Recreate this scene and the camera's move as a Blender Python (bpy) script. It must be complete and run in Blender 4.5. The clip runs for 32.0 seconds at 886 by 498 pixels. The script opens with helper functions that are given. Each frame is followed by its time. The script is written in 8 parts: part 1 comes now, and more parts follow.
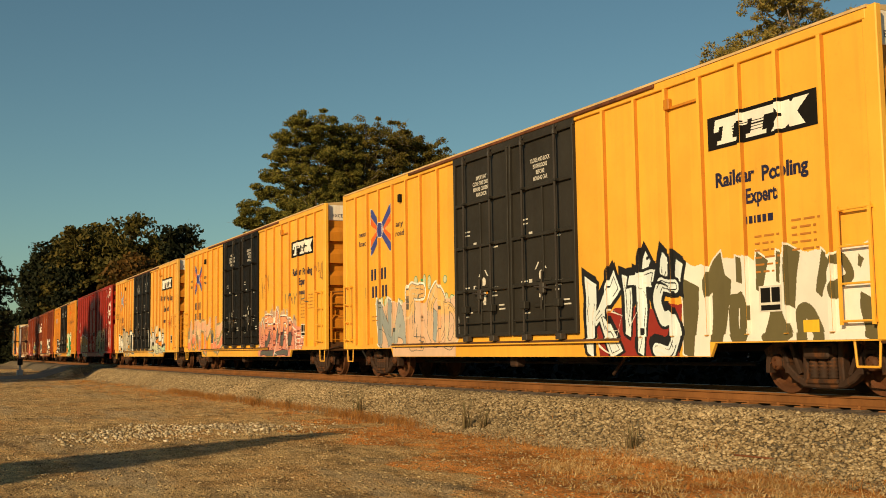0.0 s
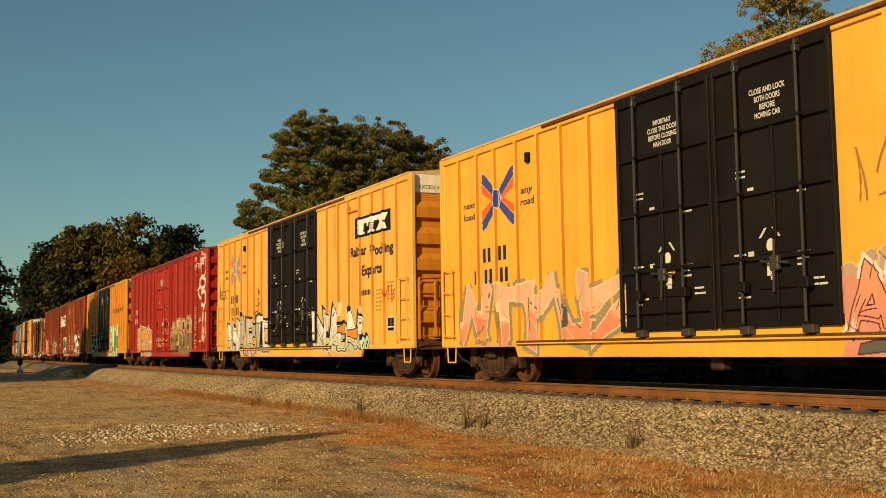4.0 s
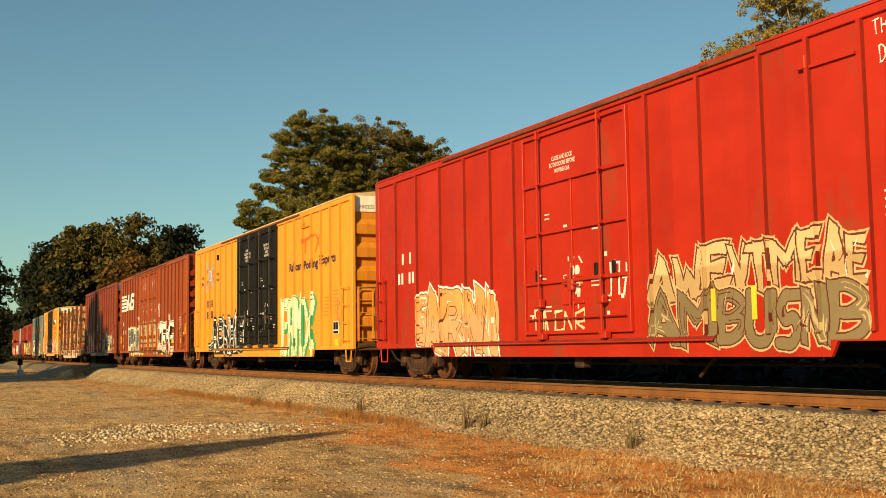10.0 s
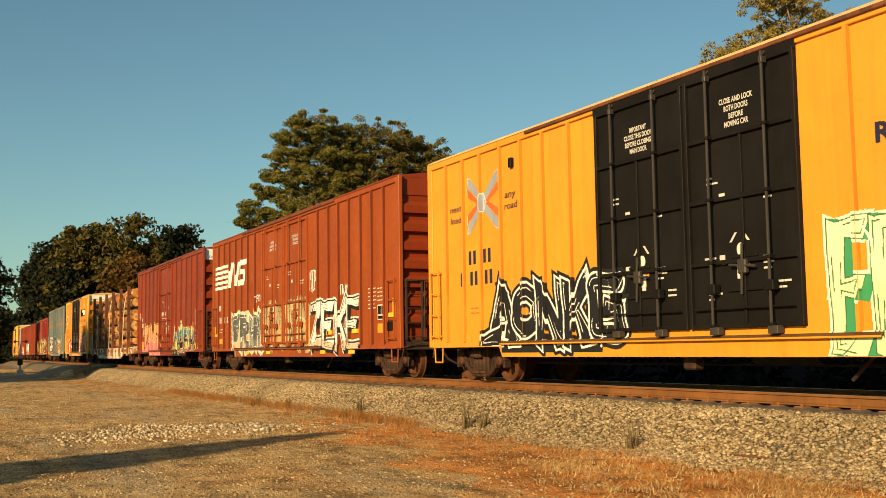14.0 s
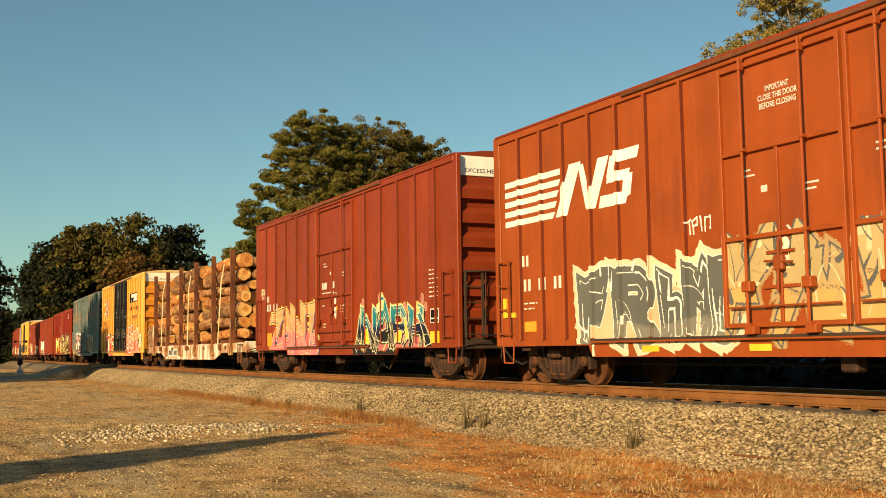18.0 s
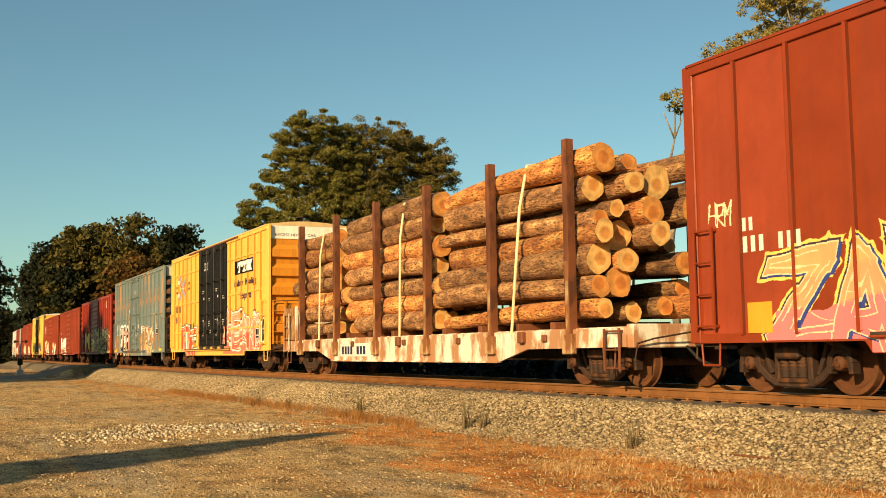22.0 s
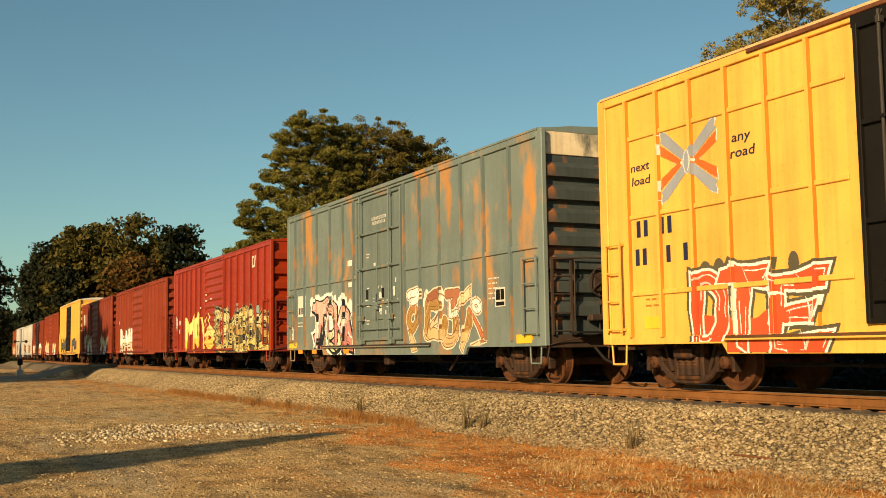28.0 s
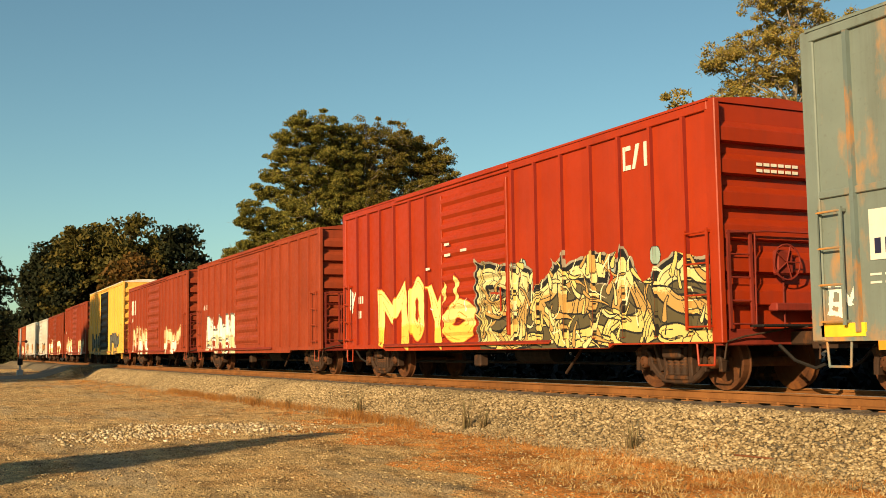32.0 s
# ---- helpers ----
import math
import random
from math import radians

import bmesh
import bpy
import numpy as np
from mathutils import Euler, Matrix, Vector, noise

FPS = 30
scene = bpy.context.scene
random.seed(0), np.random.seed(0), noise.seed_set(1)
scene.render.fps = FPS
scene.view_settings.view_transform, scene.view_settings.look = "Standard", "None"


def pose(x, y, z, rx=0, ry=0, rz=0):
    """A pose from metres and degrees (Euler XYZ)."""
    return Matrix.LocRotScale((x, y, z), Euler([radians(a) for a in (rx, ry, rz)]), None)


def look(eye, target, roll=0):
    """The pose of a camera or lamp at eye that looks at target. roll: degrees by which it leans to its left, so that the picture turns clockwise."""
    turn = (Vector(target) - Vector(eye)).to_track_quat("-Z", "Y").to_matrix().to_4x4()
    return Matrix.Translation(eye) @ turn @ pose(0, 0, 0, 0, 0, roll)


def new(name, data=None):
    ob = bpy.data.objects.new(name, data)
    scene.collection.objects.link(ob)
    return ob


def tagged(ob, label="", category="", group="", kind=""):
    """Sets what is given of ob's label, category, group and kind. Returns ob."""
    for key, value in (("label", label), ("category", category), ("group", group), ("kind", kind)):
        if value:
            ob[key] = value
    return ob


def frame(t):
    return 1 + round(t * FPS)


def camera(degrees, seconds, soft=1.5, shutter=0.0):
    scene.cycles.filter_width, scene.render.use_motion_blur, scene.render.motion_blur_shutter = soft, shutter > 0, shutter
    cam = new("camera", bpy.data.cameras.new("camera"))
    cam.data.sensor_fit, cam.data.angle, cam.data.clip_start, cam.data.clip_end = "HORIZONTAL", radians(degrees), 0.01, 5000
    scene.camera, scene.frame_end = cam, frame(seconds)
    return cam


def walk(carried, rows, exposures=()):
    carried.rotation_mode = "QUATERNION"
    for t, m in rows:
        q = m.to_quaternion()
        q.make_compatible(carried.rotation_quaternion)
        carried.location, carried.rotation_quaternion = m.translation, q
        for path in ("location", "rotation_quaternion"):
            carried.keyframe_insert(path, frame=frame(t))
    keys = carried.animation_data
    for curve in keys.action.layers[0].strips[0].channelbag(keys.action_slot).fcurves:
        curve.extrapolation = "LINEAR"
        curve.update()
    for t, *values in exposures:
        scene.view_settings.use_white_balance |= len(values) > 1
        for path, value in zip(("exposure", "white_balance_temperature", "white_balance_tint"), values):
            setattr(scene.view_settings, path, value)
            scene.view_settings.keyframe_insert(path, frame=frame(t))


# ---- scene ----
RAIL = 0.85                      # height of the rail head over the lot
EYE = (0.0, 0.0, RAIL + 0.729)
YAW, PITCH, ROLL = radians(63.537), radians(5.281), -0.80
cam = camera(44.52, 32.0, soft=0.9)
aim = (EYE[0] - math.sin(YAW) * math.cos(PITCH), EYE[1] + math.cos(YAW) * math.cos(PITCH), EYE[2] + math.sin(PITCH))
# the clip's camera opens up as the yellow cars give way to darker ones
EXPOSURES = [(0, -0.14), (3, -0.12), (6, -0.02), (7, 0.13), (9, 0.28), (10, 0.42), (13, 0.3), (14, 0.36), (17, 0.43), (20, 0.5), (21, 0.56), (23, 0.52), (28, 0.32), (32, 0.58)]
walk(cam, [(0.0, look(EYE, aim, ROLL)), (32.0, look(EYE, aim, ROLL))], [(t, e, 7250, 9) for t, e in EXPOSURES])

# ---- light ----
SUN_EL, SUN_AZ = radians(22), radians(148)      # sun low, behind the camera and ahead of the train
sun_from = Vector((math.sin(SUN_AZ) * math.cos(SUN_EL), math.cos(SUN_AZ) * math.cos(SUN_EL), math.sin(SUN_EL)))
world = bpy.data.worlds.new("sky")
scene.world = world
world.use_nodes = True
_n = world.node_tree
sky = _n.nodes.new("ShaderNodeTexSky")
sky.sky_type = "NISHITA"
sky.sun_disc = False
sky.sun_elevation, sky.sun_rotation = SUN_EL, SUN_AZ
sky.air_density, sky.dust_density, sky.ozone_density = 1.0, 0.6, 1.5
tint = _n.nodes.new("ShaderNodeMix")
tint.data_type, tint.blend_type = "RGBA", "MULTIPLY"
tint.inputs[0].default_value, tint.inputs[7].default_value = 1.0, (0.76, 1.06, 1.03, 1)
_n.links.new(sky.outputs[0], tint.inputs[6])
_n.links.new(tint.outputs[2], _n.nodes["Background"].inputs[0])
_n.nodes["Background"].inputs[1].default_value = 0.071
sun = new("sun", bpy.data.lights.new("sun", "SUN"))
sun.data.energy, sun.data.angle, sun.data.color = 5.0, radians(0.6), (1.0, 0.77, 0.475)
sun.matrix_world = look((0, 0, 60), Vector((0, 0, 60)) - sun_from)


# ---- the line of the track ----
BENDS = [(0, 0), (-30, .018), (-60, .029), (-90, .034), (-150, .034), (-175, .065), (-260, .17), (-420, .17)]
SIDE = 11.184                    # from the camera to the near sides of the cars
HALF = 1.52


def track_y(x):
    """The centre line of the track, gently bending away to the west."""
    w, y = min(x + 20, 0), SIDE + HALF
    for (a, sa), (b, sb) in zip(BENDS, BENDS[1:]):
        if w >= a:
            break
        e = max(w, b)
        y += (a - e) * (2 * sa + (sb - sa) * (e - a) / (b - a)) / 2
    return y


SPEEDS = [6.865, 6.598, 6.171, 5.984, 6.072, 5.967, 6.116, 6.003, 5.476]


def run(t):
    """Metres that the train has rolled after t seconds."""
    d, n = 0.0, int(t // 4)
    for i in range(n):
        d += 2 * (SPEEDS[i] + SPEEDS[i + 1])
    u = t - 4 * n
    return d + (u * SPEEDS[n] + (SPEEDS[n + 1] - SPEEDS[n]) * u * u / 8 if u > 0 else 0)


# ---- mesh helpers ----
class M:
    """Gathers vertices and faces of one mesh."""

    def __init__(self):
        self.v, self.f, self.k = [], [], []

    def add(self, verts, faces, k=0):
        o = len(self.v)
        self.v += [tuple(p) for p in verts]
        self.f += [tuple(i + o for i in f) for f in faces]
        self.k += [k] * len(faces)
        return self

    def box(self, x0, x1, y0, y1, z0, z1, k=0):
        v = [(x, y, z) for z in (z0, z1) for y in (y0, y1) for x in (x0, x1)]
        return self.add(v, [(0, 2, 3, 1), (4, 5, 7, 6), (0, 1, 5, 4), (1, 3, 7, 5), (3, 2, 6, 7), (2, 0, 4, 6)], k)

    def bev(self, x0, x1, y0, y1, z0, z1, b=0.012, k=0):
        """A box with its edges cut off."""
        cx, cy, cz = (x0 + x1) / 2, (y0 + y1) / 2, (z0 + z1) / 2
        hx, hy, hz = (x1 - x0) / 2, (y1 - y0) / 2, (z1 - z0) / 2
        bm = bmesh.new()
        bmesh.ops.create_cube(bm, size=2)
        for q in bm.verts:
            q.co = (cx + q.co.x * hx, cy + q.co.y * hy, cz + q.co.z * hz)
        bmesh.ops.bevel(bm, geom=bm.edges[:], offset=b, segments=1, affect="EDGES")
        bm.verts.index_update()
        self.add([q.co[:] for q in bm.verts], [[q.index for q in f.verts] for f in bm.faces], k)
        bm.free()
        return self

    def prism(self, pts, axis, a, b, k=0):
        """Extrudes the outline pts from a to b along the axis ('y': pts are x, z; 'x': pts are y, z; 'z': pts are x, y)."""
        n = len(pts)
        put = {"y": lambda p, c: (p[0], c, p[1]), "x": lambda p, c: (c, p[0], p[1]), "z": lambda p, c: (p[0], p[1], c)}[axis]
        v = [put(p, a) for p in pts] + [put(p, b) for p in pts]
        f = [tuple(range(n))[::-1], tuple(range(n, 2 * n))] + [(i, (i + 1) % n, n + (i + 1) % n, n + i) for i in range(n)]
        return self.add(v, f, k)

    def tube(self, p, q, r, r2=None, n=8, k=0):
        p, q = Vector(p), Vector(q)
        d = (q - p).normalized()
        u = d.orthogonal().normalized()
        w = d.cross(u)
        r2 = r if r2 is None else r2
        ring = [(math.cos(2 * math.pi * i / n), math.sin(2 * math.pi * i / n)) for i in range(n)]
        v = [p + (u * c + w * s) * r for c, s in ring] + [q + (u * c + w * s) * r2 for c, s in ring]
        f = [(i, (i + 1) % n, n + (i + 1) % n, n + i) for i in range(n)] + [tuple(range(n))[::-1], tuple(range(n, 2 * n))]
        return self.add(v, f, k)

    def pipe(self, pts, r, n=6, k=0):
        for p, q in zip(pts, pts[1:]):
            self.tube(p, q, r, n=n, k=k)
        return self

    def bent(self, pts, h, y0, y1, c):
        """A bent bar of half height h along pts of (x, z), between y0 and y1, with its edges cut off by c."""
        n, rings = len(pts), []
        for i, (x, z) in enumerate(pts):
            ax, az = pts[max(i - 1, 0)]
            bx, bz = pts[min(i + 1, n - 1)]
            l = math.hypot(bx - ax, bz - az)
            u, w = -(bz - az) / l, (bx - ax) / l
            rings.append([(x + u * a, y, z + w * a) for a, y in ((-h, y0 + c), (-h + c, y0), (h - c, y0), (h, y0 + c), (h, y1 - c), (h - c, y1), (-h + c, y1), (-h, y1 - c))])
        v = [p for r in rings for p in r]
        f = [(i * 8 + j, i * 8 + (j + 1) % 8, (i + 1) * 8 + (j + 1) % 8, (i + 1) * 8 + j) for i in range(n - 1) for j in range(8)]
        return self.add(v, f + [tuple(range(8))[::-1], tuple(range(8 * n - 8, 8 * n))])

    def lathe(self, prof, c, n=20, k=0, axis="y"):
        """Turns the outline prof of (radius, along) round an axis through c."""
        v, f, m = [], [], len(prof)
        for i in range(n):
            a = 2 * math.pi * i / n
            for r, h in prof:
                if axis == "y":
                    v.append((c[0] + r * math.cos(a), c[1] + h, c[2] + r * math.sin(a)))
                elif axis == "x":
                    v.append((c[0] + h, c[1] + r * math.cos(a), c[2] + r * math.sin(a)))
                else:
                    v.append((c[0] + r * math.cos(a), c[1] + r * math.sin(a), c[2] + h))
        for i in range(n):
            for j in range(m - 1):
                a, b = i * m + j, ((i + 1) % n) * m + j
                f.append((a, a + 1, b + 1, b))
        return self.add(v, f, k)

    def mesh(self, name, mats, smooth=False):
        me = bpy.data.meshes.new(name)
        me.from_pydata(self.v, [], self.f)
        for mt in mats if isinstance(mats, (list, tuple)) else [mats]:
            me.materials.append(mt)
        if any(self.k):
            me.polygons.foreach_set("material_index", self.k)
        if smooth:
            me.polygons.foreach_set("use_smooth", [True] * len(self.f))
        me.update()
        return me


def part(name, m, mats, parent, label="", at=None, smooth=False):
    """Links a mesh as one object under a thing or a part."""
    me = m.mesh(name, mats, smooth) if isinstance(m, M) else m
    ob = new(name, me)
    ob.parent = parent
    if at is not None:
        ob.matrix_basis = at if isinstance(at, Matrix) else Matrix.Translation(at)
    if label:
        tagged(ob, label)
    return ob


def array_mesh(name, verts, faces, mats, kinds=None, smooth=False):
    """A mesh from numpy arrays; faces all have the same number of corners."""
    me = bpy.data.meshes.new(name)
    nv, nf, c = len(verts), len(faces), faces.shape[1]
    me.vertices.add(nv)
    me.vertices.foreach_set("co", np.ascontiguousarray(verts, np.float32).ravel())
    me.loops.add(nf * c)
    me.loops.foreach_set("vertex_index", np.ascontiguousarray(faces, np.int32).ravel())
    me.polygons.add(nf)
    me.polygons.foreach_set("loop_start", np.arange(0, nf * c, c, dtype=np.int32))
    for mt in mats if isinstance(mats, (list, tuple)) else [mats]:
        me.materials.append(mt)
    if kinds is not None:
        me.polygons.foreach_set("material_index", np.ascontiguousarray(kinds, np.int32))
    if smooth:
        me.polygons.foreach_set("use_smooth", np.ones(nf, bool))
    me.update(calc_edges=True)
    me.validate()
    return me


# ---- materials ----
def nodes_of(name):
    mt = bpy.data.materials.new(name)
    mt.use_nodes = True
    t = mt.node_tree
    return mt, t, t.nodes["Principled BSDF"]


def noise_ramp(t, coord, scale, detail, stops, stretch=(1, 1, 1)):
    """Noise through a colour ramp; returns the ramp's colour output and the noise."""
    mp = t.nodes.new("ShaderNodeMapping")
    mp.inputs["Scale"].default_value = stretch
    t.links.new(coord, mp.inputs[0])
    nz = t.nodes.new("ShaderNodeTexNoise")
    nz.inputs["Scale"].default_value, nz.inputs["Detail"].default_value = scale, detail
    nz.inputs["Roughness"].default_value = 0.62
    t.links.new(mp.outputs[0], nz.inputs["Vector"])
    rp = t.nodes.new("ShaderNodeValToRGB")
    el = rp.color_ramp.elements
    while len(el) < len(stops):
        el.new(0.5)
    for e, (p, c) in zip(el, stops):
        e.position, e.color = p, (*c, 1) if len(c) == 3 else c
    t.links.new(nz.outputs[0], rp.inputs[0])
    return rp.outputs[0], nz.outputs[0]


def blend(t, fac, a, b, mode="MIX"):
    mx = t.nodes.new("ShaderNodeMix")
    mx.data_type, mx.blend_type = "RGBA", mode
    for sock, val in ((mx.inputs[0], fac), (mx.inputs[6], a), (mx.inputs[7], b)):
        if isinstance(val, bpy.types.NodeSocket):
            t.links.new(val, sock)
        else:
            sock.default_value = (*val, 1) if isinstance(val, tuple) else val
    return mx.outputs[2]


def bump(t, b, height, strength, dist):
    bp = t.nodes.new("ShaderNodeBump")
    bp.inputs["Strength"].default_value, bp.inputs["Distance"].default_value = strength, dist
    t.links.new(height, bp.inputs["Height"])
    t.links.new(bp.outputs[0], b.inputs["Normal"])


G0, G1 = (0, 0, 0), (1, 1, 1)


def paint(name, col, rough=0.45, grime=0.35, grime_col=(0.09, 0.05, 0.03), rust=0.0, rust_col=(0.3, 0.1, 0.03), seed=0.0, metal=0.0, fade=0.15, rust_scale=0.75, rust_op=0.92, panel=0.06, spec=0.28):
    """Weathered paint on steel: mottled colour, grime streaks that run down, patches of rust."""
    mt, t, b = nodes_of(name)
    tc = t.nodes.new("ShaderNodeTexCoord")
    sh = t.nodes.new("ShaderNodeVectorMath")
    sh.inputs[1].default_value = (seed * 7.3, seed * 3.1, seed * 5.7)
    t.links.new(tc.outputs["Object"], sh.inputs[0])
    co = sh.outputs[0]
    lo = tuple(c * (1 - fade) for c in col)
    hi = tuple(min(1, c * (1 + fade) + 0.02 * fade) for c in col)
    base, nz = noise_ramp(t, co, 0.9, 6, [(0.3, lo), (0.7, hi)])
    streak, _ = noise_ramp(t, co, 1.0, 7, [(0.48, G0), (0.8, (grime, grime, grime))], (5.0, 5.0, 0.28))
    out = blend(t, streak, base, grime_col)
    spots, _ = noise_ramp(t, co, 14.0, 5, [(0.58, G0), (0.78, (grime * 0.8,) * 3)])
    out = blend(t, spots, out, grime_col)
    if rust:
        rs, _ = noise_ramp(t, co, rust_scale, 8, [(0.62 - 0.2 * rust, G0), (0.70 - 0.16 * rust, (rust_op,) * 3)], (1.0, 1.0, 0.45))
        out = blend(t, rs, out, rust_col)
    if panel:
        # sheets between the posts differ a little in tone
        sx = t.nodes.new("ShaderNodeSeparateXYZ")
        t.links.new(co, sx.inputs[0])
        fl = t.nodes.new("ShaderNodeMath")
        fl.operation, fl.inputs[1].default_value = "SNAP", 0.87
        t.links.new(sx.outputs[0], fl.inputs[0])
        wn = t.nodes.new("ShaderNodeTexWhiteNoise")
        wn.noise_dimensions = "1D"
        t.links.new(fl.outputs[0], wn.inputs["W"])
        mr = t.nodes.new("ShaderNodeMapRange")
        mr.inputs[3].default_value, mr.inputs[4].default_value = 1 - panel, 1 + panel
        t.links.new(wn.outputs["Value"], mr.inputs[0])
        out = blend(t, 1.0, out, mr.outputs[0], "MULTIPLY")
    t.links.new(out, b.inputs["Base Color"])
    rr, nb = noise_ramp(t, co, 6.0, 6, [(0.3, (rough - 0.1,) * 3), (0.7, (rough + 0.15,) * 3)])
    t.links.new(rr, b.inputs["Roughness"])
    b.inputs["Metallic"].default_value = metal
    b.inputs["Specular IOR Level"].default_value = spec
    bump(t, b, nb, 0.12, 0.01)
    return mt


def ground_like(name, cols, scales, rough=0.95, bump_d=0.02, bump_scale=40.0, coord="Object"):
    """Earth, gravel or bark: two scales of mottling and a rough relief."""
    mt, t, b = nodes_of(name)
    tc = t.nodes.new("ShaderNodeTexCoord")
    co = tc.outputs[coord]
    a, _ = noise_ramp(t, co, scales[0], 8, [(0.3, cols[0]), (0.5, cols[1]), (0.7, cols[2])])
    c, nb = noise_ramp(t, co, scales[1], 6, [(0.3, (0.45,) * 3), (0.7, (1.25,) * 3)])
    t.links.new(blend(t, 1.0, a, c, "MULTIPLY"), b.inputs["Base Color"])
    b.inputs["Roughness"].default_value = rough
    _, nz = noise_ramp(t, co, bump_scale, 6, [(0, G0), (1, G1)])
    bump(t, b, nz, 0.8, bump_d)
    return mt


def island_mat(name, cols, rough=0.9, translucent=0.0):
    """Stones, leaves, blades: a colour of its own for each piece."""
    mt, t, b = nodes_of(name)
    ge = t.nodes.new("ShaderNodeNewGeometry")
    rp = t.nodes.new("ShaderNodeValToRGB")
    el = rp.color_ramp.elements
    while len(el) < len(cols):
        el.new(0.5)
    for i, (e, c) in enumerate(zip(el, cols)):
        e.position, e.color = i / (len(cols) - 1), (*c, 1)
    t.links.new(ge.outputs["Random Per Island"], rp.inputs[0])
    tc = t.nodes.new("ShaderNodeTexCoord")
    c2, _ = noise_ramp(t, tc.outputs["Object"], 0.35, 4, [(0.3, (0.75,) * 3), (0.7, (1.2,) * 3)])
    t.links.new(blend(t, 1.0, rp.outputs[0], c2, "MULTIPLY"), b.inputs["Base Color"])
    b.inputs["Roughness"].default_value = rough
    b.inputs["Specular IOR Level"].default_value = 0.2
    if translucent:
        tr = t.nodes.new("ShaderNodeBsdfTranslucent")
        t.links.new(rp.outputs[0], tr.inputs[0])
        ms = t.nodes.new("ShaderNodeMixShader")
        ms.inputs[0].default_value = translucent
        t.links.new(b.outputs[0], ms.inputs[1])
        t.links.new(tr.outputs[0], ms.inputs[2])
        t.links.new(ms.outputs[0], t.nodes["Material Output"].inputs[0])
    return mt


YELLOW = (0.85, 0.425, 0.055)
m_yellow = paint("yellow_paint", YELLOW, 0.42, 0.22, (0.3, 0.13, 0.03), seed=1, fade=0.08)
m_yellow2 = paint("faded_yellow_paint", (0.82, 0.44, 0.085), 0.5, 0.45, (0.35, 0.15, 0.04), seed=2, fade=0.1)
m_amber = paint("amber_yellow_paint", (0.73, 0.295, 0.03), 0.45, 0.3, (0.3, 0.12, 0.03), seed=37, fade=0.08)
# side yellow darkened for the less sunlit car ends; eave brackets share it
m_yellow_end = paint("darkened_yellow_paint", (0.62, 0.225, 0.02), 0.5, 0.5, (0.25, 0.1, 0.03), seed=3)
m_black = paint("black_paint", (0.010, 0.0085, 0.007), 0.55, 0.3, (0.022, 0.014, 0.01), seed=4, spec=0.1)
m_white = paint("white_paint", (0.68, 0.63, 0.54), 0.5, 0.2, (0.3, 0.2, 0.12), seed=5)
m_whitecap = paint("stained_white_paint", (0.88, 0.78, 0.62), 0.55, 0.45, (0.6, 0.36, 0.2), seed=6, rust=0.2, rust_col=(0.6, 0.34, 0.18), rust_op=0.6)
m_bright = paint("bright_white_paint", (0.85, 0.81, 0.72), 0.5, 0.15, (0.4, 0.28, 0.18), seed=44, panel=0)
m_red = paint("red_paint", (0.39, 0.019, 0.006), 0.45, 0.3, (0.2, 0.03, 0.015), seed=7, fade=0.12, rust=0.32, rust_col=(0.20, 0.055, 0.02), rust_op=0.5, rust_scale=1.3)
# post sides: wall colours darkened to paint in the posts' shade, with grime streaks
m_postshade_y = paint("shaded_yellow_post_side", (0.60, 0.235, 0.028), 0.55, 0.6, (0.2, 0.07, 0.02), seed=47, panel=0)
m_postshade_r = paint("shaded_red_post_side", (0.20, 0.014, 0.006), 0.55, 0.5, (0.08, 0.015, 0.01), seed=48, panel=0)
m_postshade_b = paint("shaded_brown_post_side", (0.145, 0.026, 0.008), 0.55, 0.5, (0.06, 0.015, 0.01), seed=49, panel=0)
m_caired = paint("signal_red_paint", (0.33, 0.030, 0.006), 0.4, 0.3, (0.12, 0.03, 0.02), seed=8, fade=0.1)
m_brown = paint("oxide_brown_paint", (0.30, 0.060, 0.010), 0.5, 0.3, (0.16, 0.035, 0.015), seed=9, fade=0.12, rust=0.25, rust_col=(0.17, 0.035, 0.012), rust_op=0.45)
m_brown2 = paint("dark_oxide_paint", (0.23, 0.033, 0.007), 0.45, 0.4, (0.13, 0.03, 0.015), seed=10, fade=0.14)
m_brown3 = paint("rust_red_paint", (0.27, 0.04, 0.012), 0.6, 0.4, (0.12, 0.03, 0.015), seed=11, fade=0.15)
m_blue = paint("grey_blue_paint", (0.165, 0.2, 0.178), 0.5, 0.35, (0.08, 0.06, 0.04), seed=12, rust=0.5, rust_col=(0.5, 0.22, 0.055), fade=0.1)
m_bluedoor = paint("grey_blue_door_paint", (0.15, 0.185, 0.165), 0.5, 0.45, (0.07, 0.055, 0.04), seed=46, rust=0.12, rust_col=(0.45, 0.2, 0.05), fade=0.1)
# end wall colour, darker than the grey-blue of the sides
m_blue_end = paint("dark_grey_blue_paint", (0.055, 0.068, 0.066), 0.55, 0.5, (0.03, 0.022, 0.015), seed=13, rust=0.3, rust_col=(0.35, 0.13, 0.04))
m_greyhop = paint("pale_grey_paint", (0.55, 0.52, 0.46), 0.55, 0.5, (0.2, 0.13, 0.08), seed=14)
m_galv = paint("galvanised_roof", (0.66, 0.44, 0.2), 0.55, 0.5, (0.3, 0.15, 0.07), seed=15)
m_truck = paint("rusty_cast_steel", (0.040, 0.018, 0.009), 0.75, 0.7, (0.016, 0.009, 0.005), seed=16, fade=0.4, rust=0.42, rust_col=(0.13, 0.046, 0.013), rust_scale=4.5, rust_op=0.8, panel=0)
